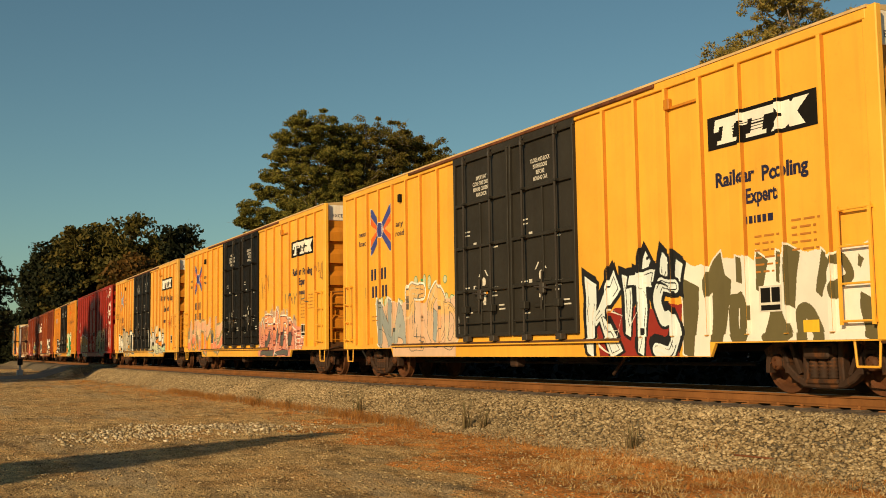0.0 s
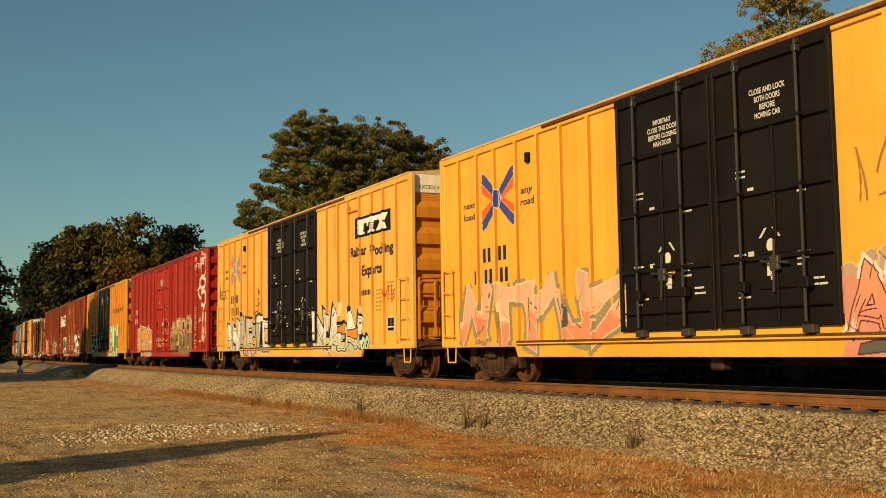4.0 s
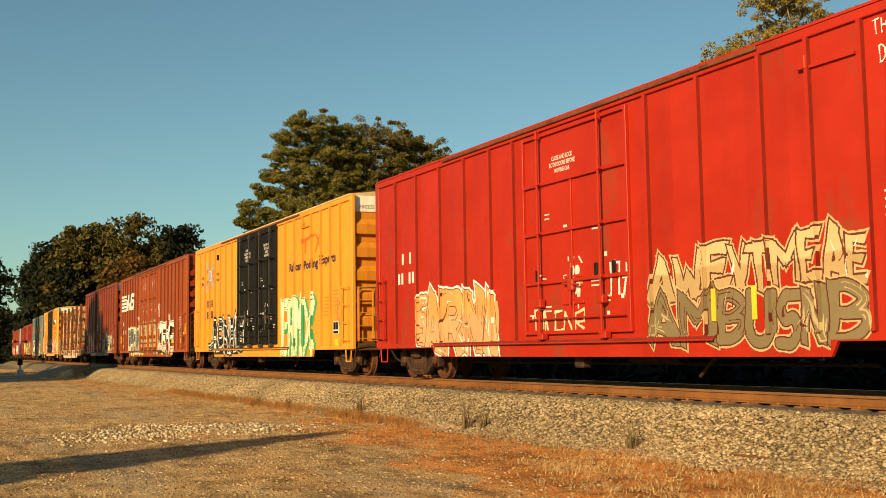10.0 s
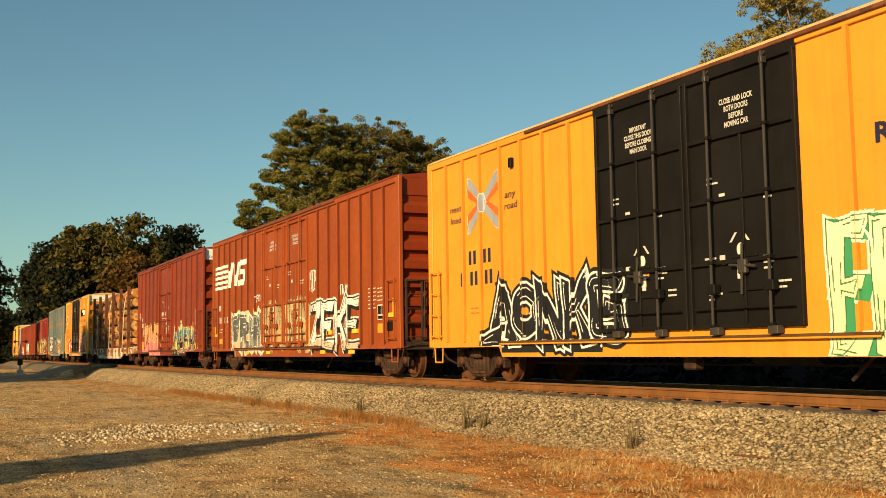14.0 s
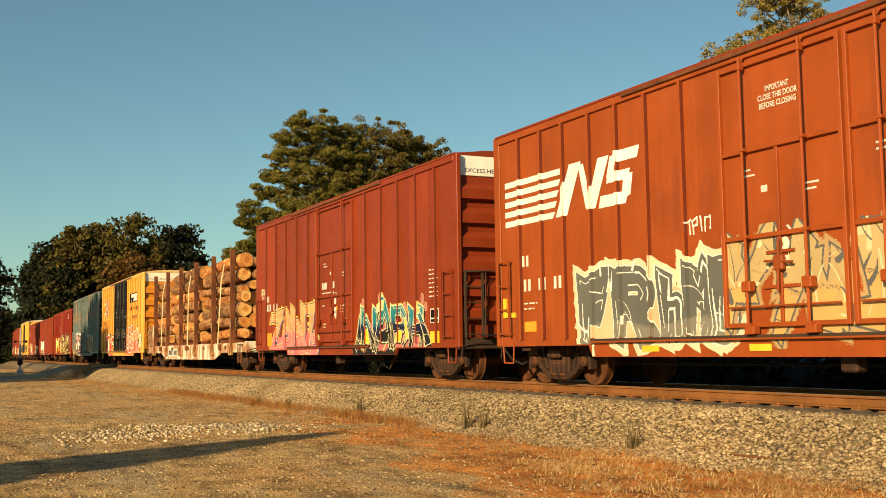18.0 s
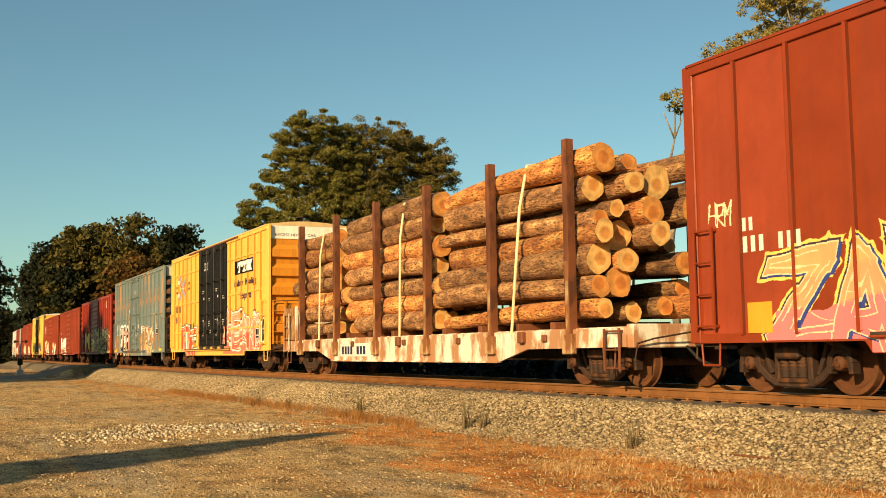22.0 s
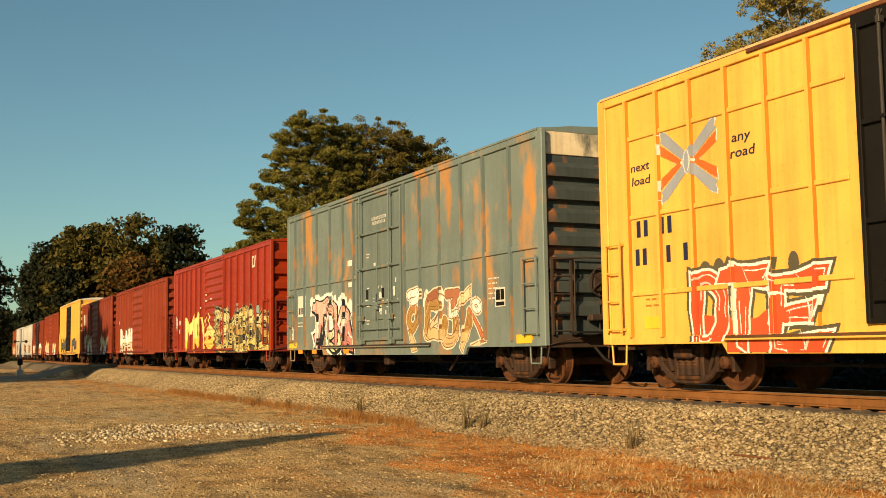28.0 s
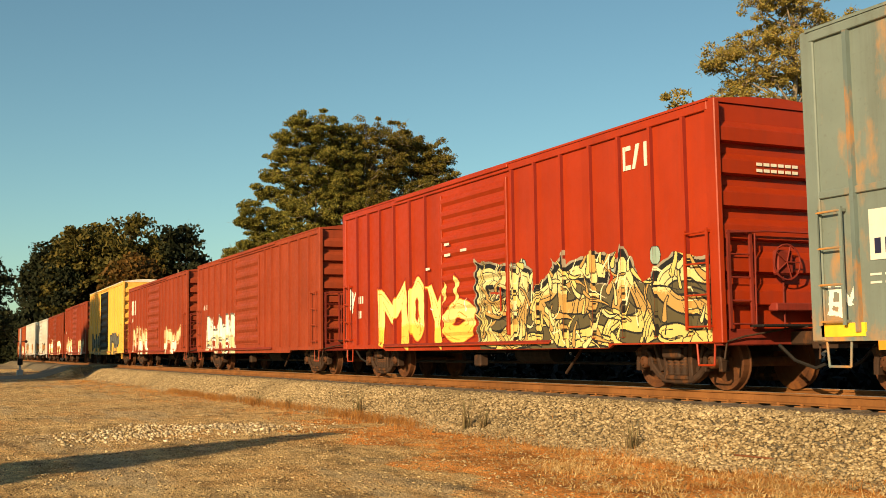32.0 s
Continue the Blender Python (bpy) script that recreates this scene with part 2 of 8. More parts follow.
m_wheel = paint("rusty_wheel_steel", (0.10, 0.033, 0.010), 0.7, 0.6, (0.03, 0.016, 0.009), seed=17, fade=0.35, rust=0.4, rust_col=(0.20, 0.07, 0.018), rust_scale=3.5, rust_op=0.7, panel=0)
m_under = paint("grimy_underframe", (0.010, 0.008, 0.007), 0.8, 0.4, (0.05, 0.03, 0.02), seed=18)
m_rail = paint("rusty_rail", (0.215, 0.083, 0.022), 0.8, 0.5, (0.08, 0.03, 0.012), seed=19, fade=0.25)
m_railtop = paint("polished_rail_head", (0.5, 0.4, 0.3), 0.35, 0.2, (0.2, 0.1, 0.06), seed=20, metal=0.7)
m_navy = paint("navy_lettering", (0.02, 0.02, 0.055), 0.5, 0.1, seed=21)
m_orange = paint("orange_red_emblem", (0.75, 0.13, 0.025), 0.5, 0.1, seed=22)
m_blueprint = paint("blue_emblem", (0.05, 0.07, 0.28), 0.5, 0.1, seed=23)
m_greyprint = paint("faded_blue_emblem", (0.3, 0.32, 0.36), 0.5, 0.1, seed=24)
m_plate = paint("yellow_plate", (0.85, 0.5, 0.04), 0.5, 0.2, seed=25)
m_oplate = paint("orange_plate", (0.8, 0.3, 0.03), 0.5, 0.2, seed=26)
m_sillrust = paint("peeling_white_sill", (0.76, 0.68, 0.53), 0.65, 0.45, (0.30, 0.12, 0.03), seed=27, rust=0.98, rust_col=(0.33, 0.105, 0.016), rust_scale=2.4, rust_op=0.85)
m_pocket = paint("rusty_stake_pocket", (0.40, 0.24, 0.11), 0.65, 0.8, (0.12, 0.05, 0.02), seed=41, rust=0.8, rust_col=(0.2, 0.07, 0.02), rust_scale=4.0)
m_doorgrey = paint("greyed_black_paint", (0.031, 0.027, 0.021), 0.5, 0.35, (0.02, 0.014, 0.01), seed=42, spec=0.15)
m_post = paint("rusty_stake_steel", (0.17, 0.055, 0.02), 0.6, 0.6, (0.06, 0.02, 0.01), seed=28, fade=0.3, rust=0.5, rust_col=(0.08, 0.03, 0.015), rust_scale=2.5)
m_rod = paint("worn_steel_rod", (0.045, 0.036, 0.028), 0.4, 0.4, (0.03, 0.02, 0.015), seed=38, panel=0)
m_capstain = paint("peeling_pale_panel", (0.72, 0.58, 0.38), 0.6, 0.6, (0.25, 0.18, 0.12), seed=39, rust=0.75, rust_col=(0.09, 0.10, 0.09), rust_scale=1.2)
m_bluerib = paint("rusty_grey_blue_post", (0.13, 0.17, 0.16), 0.5, 0.4, (0.08, 0.05, 0.03), seed=40, rust=0.75, rust_col=(0.45, 0.19, 0.05), rust_scale=1.6)
m_strap = paint("yellow_strap_webbing", (0.78, 0.66, 0.38), 0.7, 0.1, seed=29)
m_gear = paint("grimy_end_fittings", (0.105, 0.044, 0.015), 0.7, 0.6, (0.04, 0.02, 0.01), seed=33, fade=0.25)
m_gear_red = paint("grimy_red_fittings", (0.2, 0.02, 0.01), 0.7, 0.6, (0.04, 0.015, 0.01), seed=34, fade=0.25)
m_gear_dark = paint("grimy_dark_fittings", (0.05, 0.03, 0.02), 0.7, 0.6, (0.02, 0.012, 0.008), seed=35, fade=0.25)
m_pole = paint("painted_signal_steel", (0.4, 0.38, 0.36), 0.5, 0.3, seed=30)
m_stencil = paint("worn_stencil_paint", (0.60, 0.56, 0.48), 0.55, 0.3, (0.1, 0.08, 0.06), seed=43)
m_data = paint("faded_brown_stencil", (0.46, 0.175, 0.03), 0.5, 0.2, (0.6, 0.28, 0.05), seed=50, panel=0)
m_lens = paint("dark_signal_lens", (0.03, 0.01, 0.01), 0.2, 0.1, seed=31)

# ---- ground ----
def smooth(a, b, x):
    u = np.clip((x - a) / (b - a), 0, 1)
    return u * u * (3 - 2 * u)


TX = np.linspace(-700, 300, 2001)
TY = np.array([track_y(x) if x > -430 else track_y(-430) + (-430 - x) * .17 for x in TX])
ROAD_X, ROAD_W = -82.0, 6.0


def ground_z(x, y):
    """Height of the ground: a flat lot, the ballast bank, a road that climbs to the crossing."""
    d = np.abs(y - np.interp(x, TX, TY))
    rut = 0.05 * np.exp(-((y - 8.3 - 0.12 * (x + 20)) / 0.22) ** 2) + 0.05 * np.exp(-((y - 5.4 + 0.32 * (x + 24)) / 0.3) ** 2)
    bank = 0.60 * (1 - smooth(1.85, 3.15, d) * 0.65 - smooth(1.6, 3.4, d) * 0.35)
    lot = 0.035 * np.sin(x * 0.9 + 1.3 * np.sin(y * 0.7)) * np.sin(y * 0.8 + 0.5) + 0.03 * np.sin(x * 0.23 + y * 0.31)
    lot = lot + 0.022 * np.sin(x * 1.9 + 1.4 * np.sin(y * 1.1)) * np.sin(y * 2.3 + 1.2 * np.sin(x * .8)) + 0.013 * np.sin(x * 4.1 + 2 * np.sin(y * 1.9)) * np.sin(y * 5.3 + 1.7 * np.sin(x * 1.3)) + 0.007 * np.sin(x * 9.7 + y * 3.1) * np.sin(y * 8.9 - x * 2.3)
    lot = lot * np.exp(-((x / 90) ** 2 + (y / 60) ** 2))
    z = np.maximum(bank, 0) + (lot - rut * smooth(-45, -30, x)) * smooth(2.6, 4.0, d)
    # berm added on the far side, hides sunlit ground seen under the cars
    far_side = y - np.interp(x, TX, TY)
    z = z + 1.15 * smooth(4.2, 6.2, far_side) * (1 - smooth(40, 90, far_side))
    road = smooth(ROAD_W + 1.8, ROAD_W, np.abs(x - ROAD_X)) * (0.78 - 0.78 * smooth(2.4, 6.0, d))
    return np.maximum(z, road)


def axis_steps(lo, hi, inner, fine, grow):
    """Grid lines: fine between the inner bounds, growing wider outside."""
    pts = list(np.arange(inner[0], inner[1] + fine / 2, fine))
    for sgn, end in ((-1, lo), (1, hi)):
        step, p = fine, pts[0] if sgn < 0 else pts[-1]
        while (p - end) * sgn < 0:
            step *= grow
            p += sgn * step
            (pts.insert(0, p) if sgn < 0 else pts.append(p))
    return np.array(pts)


def lot_earth(name, cols, clay, gravel, clay_at, streak):
    """Bare earth of a lot: fine grit, patches of clay and of pale gravel, faint wheel streaks along the track."""
    mt, t, b = nodes_of(name)
    co = t.nodes.new("ShaderNodeTexCoord").outputs["Object"]
    a, _ = noise_ramp(t, co, 1.3, 8, [(0.32, cols[0]), (0.5, cols[1]), (0.68, cols[2])])
    k, _ = noise_ramp(t, co, 0.33, 6, [(clay_at - .06, G0), (clay_at + .16, (0.85,) * 3)], (0.7, 1, 1))
    a = blend(t, k, a, clay)
    g, _ = noise_ramp(t, co, 0.5, 6, [(0.52, G0), (0.6, (0.7,) * 3)], (0.3, 1.3, 1))
    a = blend(t, g, a, gravel)
    w, _ = noise_ramp(t, co, 1.1, 7, [(0.36, (1 - streak,) * 3), (0.52, (1.06,) * 3)], (0.3, 1.2, 1))
    a = blend(t, 1.0, a, w, "MULTIPLY")
    p, _ = noise_ramp(t, co, 3.2, 7, [(0.36, (0.5,) * 3), (0.47, (0.98,) * 3), (0.64, (1.25,) * 3)], (0.6, 1, 1))
    a = blend(t, 1.0, a, p, "MULTIPLY")
    c, nb = noise_ramp(t, co, 26.0, 8, [(0.36, (0.46,) * 3), (0.5, (0.97,) * 3), (0.64, (1.34,) * 3)])
    a = blend(t, 1.0, a, c, "MULTIPLY")
    t.links.new(a, b.inputs["Base Color"])
    b.inputs["Roughness"].default_value = 0.95
    b.inputs["Specular IOR Level"].default_value = 0.15
    bump(t, b, nb, 1.0, 0.07)
    return mt


m_lot = lot_earth("gravel_lot", [(0.31, 0.19, 0.076), (0.50, 0.325, 0.14), (0.68, 0.475, 0.225)], (0.56, 0.29, 0.098), (0.42, 0.33, 0.20), 0.54, 0.42)
m_bank = ground_like("ballast_bed", [(0.10, 0.075, 0.043), (0.16, 0.12, 0.07), (0.21, 0.16, 0.098)], (1.2, 14.0), bump_d=0.05, bump_scale=16)
m_dirt = lot_earth("orange_clay", [(0.30, 0.105, 0.024), (0.56, 0.225, 0.055), (0.78, 0.39, 0.115)], (0.66, 0.235, 0.052), (0.52, 0.33, 0.14), 0.46, 0.4)
m_road = ground_like("worn_asphalt", [(0.18, 0.13, 0.08), (0.28, 0.205, 0.125), (0.34, 0.25, 0.155)], (0.8, 60.0), bump_d=0.01, bump_scale=80)
# ground coloured near black in place of the shade under and behind the train
m_shade = ground_like("shade_black_ground", [(0.006, 0.005, 0.004), (0.009, 0.008, 0.006), (0.014, 0.012, 0.009)], (0.8, 20.0))
m_field = ground_like("dry_field", [(0.13, 0.09, 0.04), (0.2, 0.14, 0.07), (0.27, 0.19, 0.1)], (0.1, 6.0), bump_d=0.05, bump_scale=8)


def build_ground():
    gx = axis_steps(-2500, 2500, (-64, 6), 0.22, 1.09)
    gy = axis_steps(-2500, 2500, (-2, 16), 0.16, 1.09)
    X, Y = np.meshgrid(gx, gy, indexing="ij")
    V = np.stack([X, Y, ground_z(X, Y)], -1).reshape(-1, 3)
    n, m = len(gx), len(gy)
    I = np.arange(n * m).reshape(n, m)
    F = np.stack([I[:-1, :-1], I[1:, :-1], I[1:, 1:], I[:-1, 1:]], -1).reshape(-1, 4)
    C = V[F].mean(1)
    d = np.abs(C[:, 1] - np.interp(C[:, 0], TX, TY))
    near = C[:, 1] < np.interp(C[:, 0], TX, TY)
    wob = 0.35 * np.sin(C[:, 0] * 1.7) + 0.3 * np.sin(C[:, 0] * 0.61 + 2)
    kind = np.zeros(len(F), np.int32)
    clay = (d < 5.0 + wob * 1.5 + 1.5 * smooth(-25, -10, C[:, 0])) & near
    kind[clay & (C[:, 0] > -24 + 6 * wob)] = 2
    kind[d < 3.0 + 0.3 * wob] = 1
    kind[(~near) & (d > 3.2) | (C[:, 0] < -130) | (C[:, 1] < -60) | (C[:, 0] > 60)] = 4
    # far half of the track bed and beyond: shade painted in
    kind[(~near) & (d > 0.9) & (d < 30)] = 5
    kind[(np.abs(C[:, 0] - ROAD_X) < ROAD_W) & (C[:, 1] > -60) & (C[:, 1] < 70)] = 3
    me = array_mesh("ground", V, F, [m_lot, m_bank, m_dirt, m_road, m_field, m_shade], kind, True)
    tagged(new("ground", me), "gravel lot of tan earth beside a ballast bank", "ground", kind="structure")


build_ground()


# ---- stones, pebbles and grass ----
def scatter_rocks(name, pts, sizes, mat, label, category, flat=0.7):
    """One mesh of many small eight-sided stones."""
    n = len(pts)
    rg = np.random.default_rng(7)
    octa = np.array([(1, 0, 0), (-1, 0, 0), (0, 1, 0), (0, -1, 0), (0, 0, 1), (0, 0, -1)], float)
    tri = np.array([(0, 2, 4), (2, 1, 4), (1, 3, 4), (3, 0, 4), (2, 0, 5), (1, 2, 5), (3, 1, 5), (0, 3, 5)])
    v = octa[None] * rg.uniform(0.65, 1.25, (n, 6, 1)) + rg.uniform(-0.25, 0.25, (n, 6, 3))
    q = rg.normal(size=(n, 4))
    q /= np.linalg.norm(q, axis=1, keepdims=True)
    w, x, y, z = q.T
    R = np.stack([1 - 2 * (y * y + z * z), 2 * (x * y - z * w), 2 * (x * z + y * w), 2 * (x * y + z * w), 1 - 2 * (x * x + z * z), 2 * (y * z - x * w),
                  2 * (x * z - y * w), 2 * (y * z + x * w), 1 - 2 * (x * x + y * y)], -1).reshape(n, 3, 3)
    v = np.einsum("nij,nkj->nki", R, v) * sizes[:, None, None]
    v[:, :, 2] *= flat
    v += pts[:, None, :]
    f = tri[None] + (np.arange(n) * 6)[:, None, None]
    me = array_mesh(name, v.reshape(-1, 3), f.reshape(-1, 3), mat)
    return tagged(new(name, me), label, category, kind="stuff")


def scatter_blades(name, pts, height, lean, width, mat, label, category):
    """One mesh of many single grass blades, each a bent strip of two faces."""
    n = len(pts)
    rg = np.random.default_rng(11)
    a = rg.uniform(0, 2 * math.pi, n)
    h = height * rg.uniform(0.4, 1.2, n)
    l = lean * rg.uniform(0.2, 1.3, n) * h
    side = np.stack([-np.sin(a), np.cos(a), np.zeros(n)], -1) * (width * rg.uniform(0.6, 1.3, n))[:, None]
    out = np.stack([np.cos(a), np.sin(a), np.zeros(n)], -1)
    mid = pts + out * (l * 0.35)[:, None] + np.array([0, 0, 1]) * (h * 0.6)[:, None]
    tip = pts + out * l[:, None] + np.array([0, 0, 1]) * h[:, None]
    v = np.stack([pts - side, pts + side, mid + side * 0.7, mid - side * 0.7, tip + side * 0.15, tip - side * 0.15], 1)
    f = np.array([(0, 1, 2, 3), (3, 2, 4, 5)])[None] + (np.arange(n) * 6)[:, None, None]
    me = array_mesh(name, v.reshape(-1, 3), f.reshape(-1, 4), mat)
    return tagged(new(name, me), label, category, kind="stuff")


def on_ground(x, y, lift=0.0):
    return np.stack([x, y, ground_z(x, y) + lift], -1)


m_bark = ground_like("grey_bark", [(0.15, 0.11, 0.07), (0.26, 0.195, 0.13), (0.36, 0.28, 0.19)], (1.5, 12.0), bump_d=0.04, bump_scale=10)
m_pine = island_mat("pine_needles", [(0.06, 0.062, 0.012), (0.155, 0.138, 0.024), (0.27, 0.215, 0.042), (0.09, 0.088, 0.018)], 0.8, 0.2)
m_leaf = island_mat("olive_leaves", [(0.065, 0.06, 0.012), (0.16, 0.128, 0.022), (0.25, 0.175, 0.037), (0.10, 0.083, 0.018)], 0.7, 0.3)
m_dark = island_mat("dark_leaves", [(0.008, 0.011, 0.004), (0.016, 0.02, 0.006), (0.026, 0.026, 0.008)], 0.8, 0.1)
# leaf colour near black: the shade behind the train is in the colour
m_gloom = island_mat("shade_black_leaves", [(0.003, 0.004, 0.002), (0.006, 0.007, 0.003), (0.01, 0.01, 0.004)], 0.9)
m_wood = island_mat("dull_olive_leaves", [(0.035, 0.034, 0.008), (0.09, 0.072, 0.014), (0.14, 0.098, 0.02)], 0.8, 0.2)
m_rusty = island_mat("rust_coloured_leaves", [(0.09, 0.05, 0.011), (0.20, 0.085, 0.016), (0.12, 0.063, 0.014), (0.07, 0.05, 0.012)], 0.7, 0.3)
m_autumn = island_mat("thin_autumn_leaves", [(0.20, 0.165, 0.035), (0.38, 0.29, 0.07), (0.42, 0.28, 0.08), (0.16, 0.15, 0.045)], 0.7, 0.35)
m_stone = island_mat("ballast_stone", [(0.09, 0.058, 0.028), (0.25, 0.175, 0.09), (0.34, 0.245, 0.13), (0.50, 0.38, 0.225), (0.16, 0.108, 0.054), (0.38, 0.28, 0.155)])
m_pebble = island_mat("lot_pebble", [(0.27, 0.175, 0.08), (0.38, 0.26, 0.12), (0.50, 0.37, 0.20), (0.15, 0.095, 0.042), (0.32, 0.21, 0.095)])
m_pale = island_mat("pale_stone", [(0.36, 0.27, 0.15), (0.5, 0.4, 0.25), (0.22, 0.15, 0.08), (0.70, 0.58, 0.40)])
m_grass = island_mat("dry_grass", [(0.48, 0.19, 0.045), (0.58, 0.29, 0.085), (0.38, 0.13, 0.028), (0.68, 0.43, 0.17)], 0.8, 0.3)
m_tawny = island_mat("tawny_grass", [(0.34, 0.15, 0.04), (0.46, 0.22, 0.06), (0.25, 0.10, 0.03), (0.5, 0.28, 0.10)], 0.8, 0.3)
m_straw = island_mat("pale_straw", [(0.66, 0.44, 0.18), (0.75, 0.55, 0.28), (0.5, 0.27, 0.08), (0.6, 0.36, 0.13)], 0.8, 0.3)
m_weed = island_mat("weed_stalk", [(0.12, 0.08, 0.04), (0.2, 0.13, 0.06), (0.1, 0.1, 0.04)], 0.8)


def build_litter():
    rg = np.random.default_rng(3)
    n = 130000
    x = 4 - 84 * rg.random(n) ** 1.35
    o = rg.uniform(1.25, 3.35, n) + 0.12 * rg.normal(size=n)
    y = np.interp(x, TX, TY) - o
    scatter_rocks("ballast", on_ground(x, y, 0.016), rg.uniform(0.017, 0.046, n), m_stone, "loose pale grey crushed stone ballast along the track", "ballast")
    n = 9000
    x = 4 - 60 * rg.random(n) ** 1.2
    y = np.interp(x, TX, TY) + rg.uniform(-1.1, 1.1, n)
    scatter_rocks("ballast", on_ground(x, y, 0.012), rg.uniform(0.022, 0.045, n), m_stone, "grey crushed stone ballast between the ties", "ballast")
    n = 95000
    x = -4 - 50 * rg.random(n) ** 1.3
    y = rg.uniform(-1, 10.5, n)
    s = 0.008 + 0.030 * rg.random(n) ** 4.5
    scatter_rocks("pebbles", on_ground(x, y, 0.0), s, m_pebble, "scattered pebbles on the tan gravel lot", "pebbles", 0.6)
    # a loose streak of paler, larger stones
    n = 1500
    u = rg.random(n)
    x = -21.6 - 1.2 * u * (1 - u) * 4 + 0.9 * u + rg.normal(size=n) * 0.75
    y = 7.0 - 3.9 * u + rg.normal(size=n) * 0.55
    scatter_rocks("pebbles", on_ground(x, y, 0.01), 0.018 + 0.05 * rg.random(n) ** 2.5, m_pale, "streak of pale loose stones on the lot", "pebbles", 0.7)
    # dry grass along the foot of the bank, in clumps
    c = 230
    cx = -5 - 62 * rg.random(c) ** 1.15
    cd = np.where(rg.random(c) < 0.62, rg.normal(3.55, 0.28, c), rg.uniform(3.4, 5.6, c))
    k = 42
    x = np.repeat(cx, k) + rg.normal(size=c * k) * 0.22
    y = np.interp(np.repeat(cx, k), TX, TY) - np.repeat(cd, k) + rg.normal(size=c * k) * 0.16
    scatter_blades("dry_grass", on_ground(x, y), 0.10, 1.5, 0.004, m_grass, "low tufts of dry orange grass along the bank", "grass")
    c = 80
    cx, cy = -6.2 - 11.5 * rg.random(c) ** 1.3, 8.6 + 1.0 * rg.normal(size=c)
    k = 34
    x = np.repeat(cx, k) + rg.normal(size=c * k) * 0.2
    y = np.repeat(cy, k) + rg.normal(size=c * k) * 0.16
    scatter_blades("dry_grass", on_ground(x, y), 0.045, 3.0, 0.005, m_grass, "flattened straw-coloured grass on orange clay", "grass")

    c = 90
    cx = -44 + 24 * rg.random(c)
    k = 70
    x = np.repeat(cx, k) + rg.normal(size=c * k) * 0.25
    y = np.interp(np.repeat(cx, k), TX, TY) - 3.15 - np.repeat(rg.random(c), k) * .35 + rg.normal(size=c * k) * 0.1
    scatter_blades("dry_grass", on_ground(x, y), 0.2, 0.7, 0.005, m_tawny, "taller tawny grass at the foot of the bank", "grass")
    c = 190
    heart = np.array([(-9.6, 9.4), (-10.4, 7.4), (-11.6, 9.2), (-9.0, 8.6), (-13.2, 9.3), (-8.4, 7.6), (-12.2, 7.9)])[rg.integers(0, 7, c)]
    cx, cy = heart[:, 0] + rg.normal(size=c) * .55, heart[:, 1] + rg.normal(size=c) * .42
    k = 40
    x = np.repeat(cx, k) + rg.normal(size=c * k) * 0.13
    y = np.repeat(cy, k) + rg.normal(size=c * k) * 0.11
    scatter_blades("dry_grass", on_ground(x, y), 0.05, 2.6, 0.006, m_straw, "matted pale straw on orange clay", "grass")
    # undergrowth added on the far side of the track, its leaves blackened as shade
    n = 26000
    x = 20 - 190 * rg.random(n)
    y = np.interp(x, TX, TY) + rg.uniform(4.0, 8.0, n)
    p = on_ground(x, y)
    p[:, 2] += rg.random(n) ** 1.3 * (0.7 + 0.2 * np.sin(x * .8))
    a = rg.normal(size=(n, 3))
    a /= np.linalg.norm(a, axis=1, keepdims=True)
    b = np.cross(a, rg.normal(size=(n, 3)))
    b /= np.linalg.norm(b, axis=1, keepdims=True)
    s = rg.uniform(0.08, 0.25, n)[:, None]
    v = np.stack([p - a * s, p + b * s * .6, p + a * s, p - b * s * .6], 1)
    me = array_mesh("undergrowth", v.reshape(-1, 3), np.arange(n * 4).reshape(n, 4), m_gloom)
    tagged(new("undergrowth", me), "added leafy undergrowth beyond the track, blackened in place of shade", "undergrowth", kind="stuff")
    # single dry weeds and a dropped steel bar on the ballast
    for wx, wd, h in ((-24.2, 2.95, .55), (-18.6, 3.0, .6), (-18.1, 2.9, .35), (-13.3, 3.0, .4), (-28.5, 3.3, .4), (-31.0, 3.4, .35)):
        wy = float(np.interp(wx, TX, TY)) - wd
        q = 60
        x, y = wx + rg.normal(size=q) * .05, wy + rg.normal(size=q) * .05
        ob = scatter_blades("dry_weed", on_ground(x, y) - np.array([wx, wy, 0]), h, .45, .006, m_weed, "dry brown weed growing in the ballast", "weed")
        ob.location = (wx, wy, 0)
        ob["kind"] = ""
        ob["group"] = "weeds"
    by = float(np.interp(-10.9, TX, TY)) - 2.85
    bar = part("steel_bar", M().bev(-.34, .34, -.012, .012, 0, .022, .004), m_post, None, at=pose(-10.9, by, float(ground_z(np.array([-10.9]), np.array([by]))[0]) + .03, 0, 0, 4))
    tagged(bar, "dark steel bar lying on the ballast", "steel bar")


build_litter()


# ---- track ----
def sweep(prof, offset, xs, z, name, mat):
    """Draws the outline prof of (across, up) along the track."""
    v, n = [], len(prof)
    for x in xs:
        y = track_y(x)
        v += [(x, y + offset + a, z + b) for a, b in prof]
    f = []
    for i in range(len(xs) - 1):
        for j in range(n):
            f.append((i * n + j, i * n + (j + 1) % n, (i + 1) * n + (j + 1) % n, (i + 1) * n + j))
    m = M()
    m.add(v, f)
    m.add(v[:n], [tuple(range(n))])
    return m.mesh(name, mat)


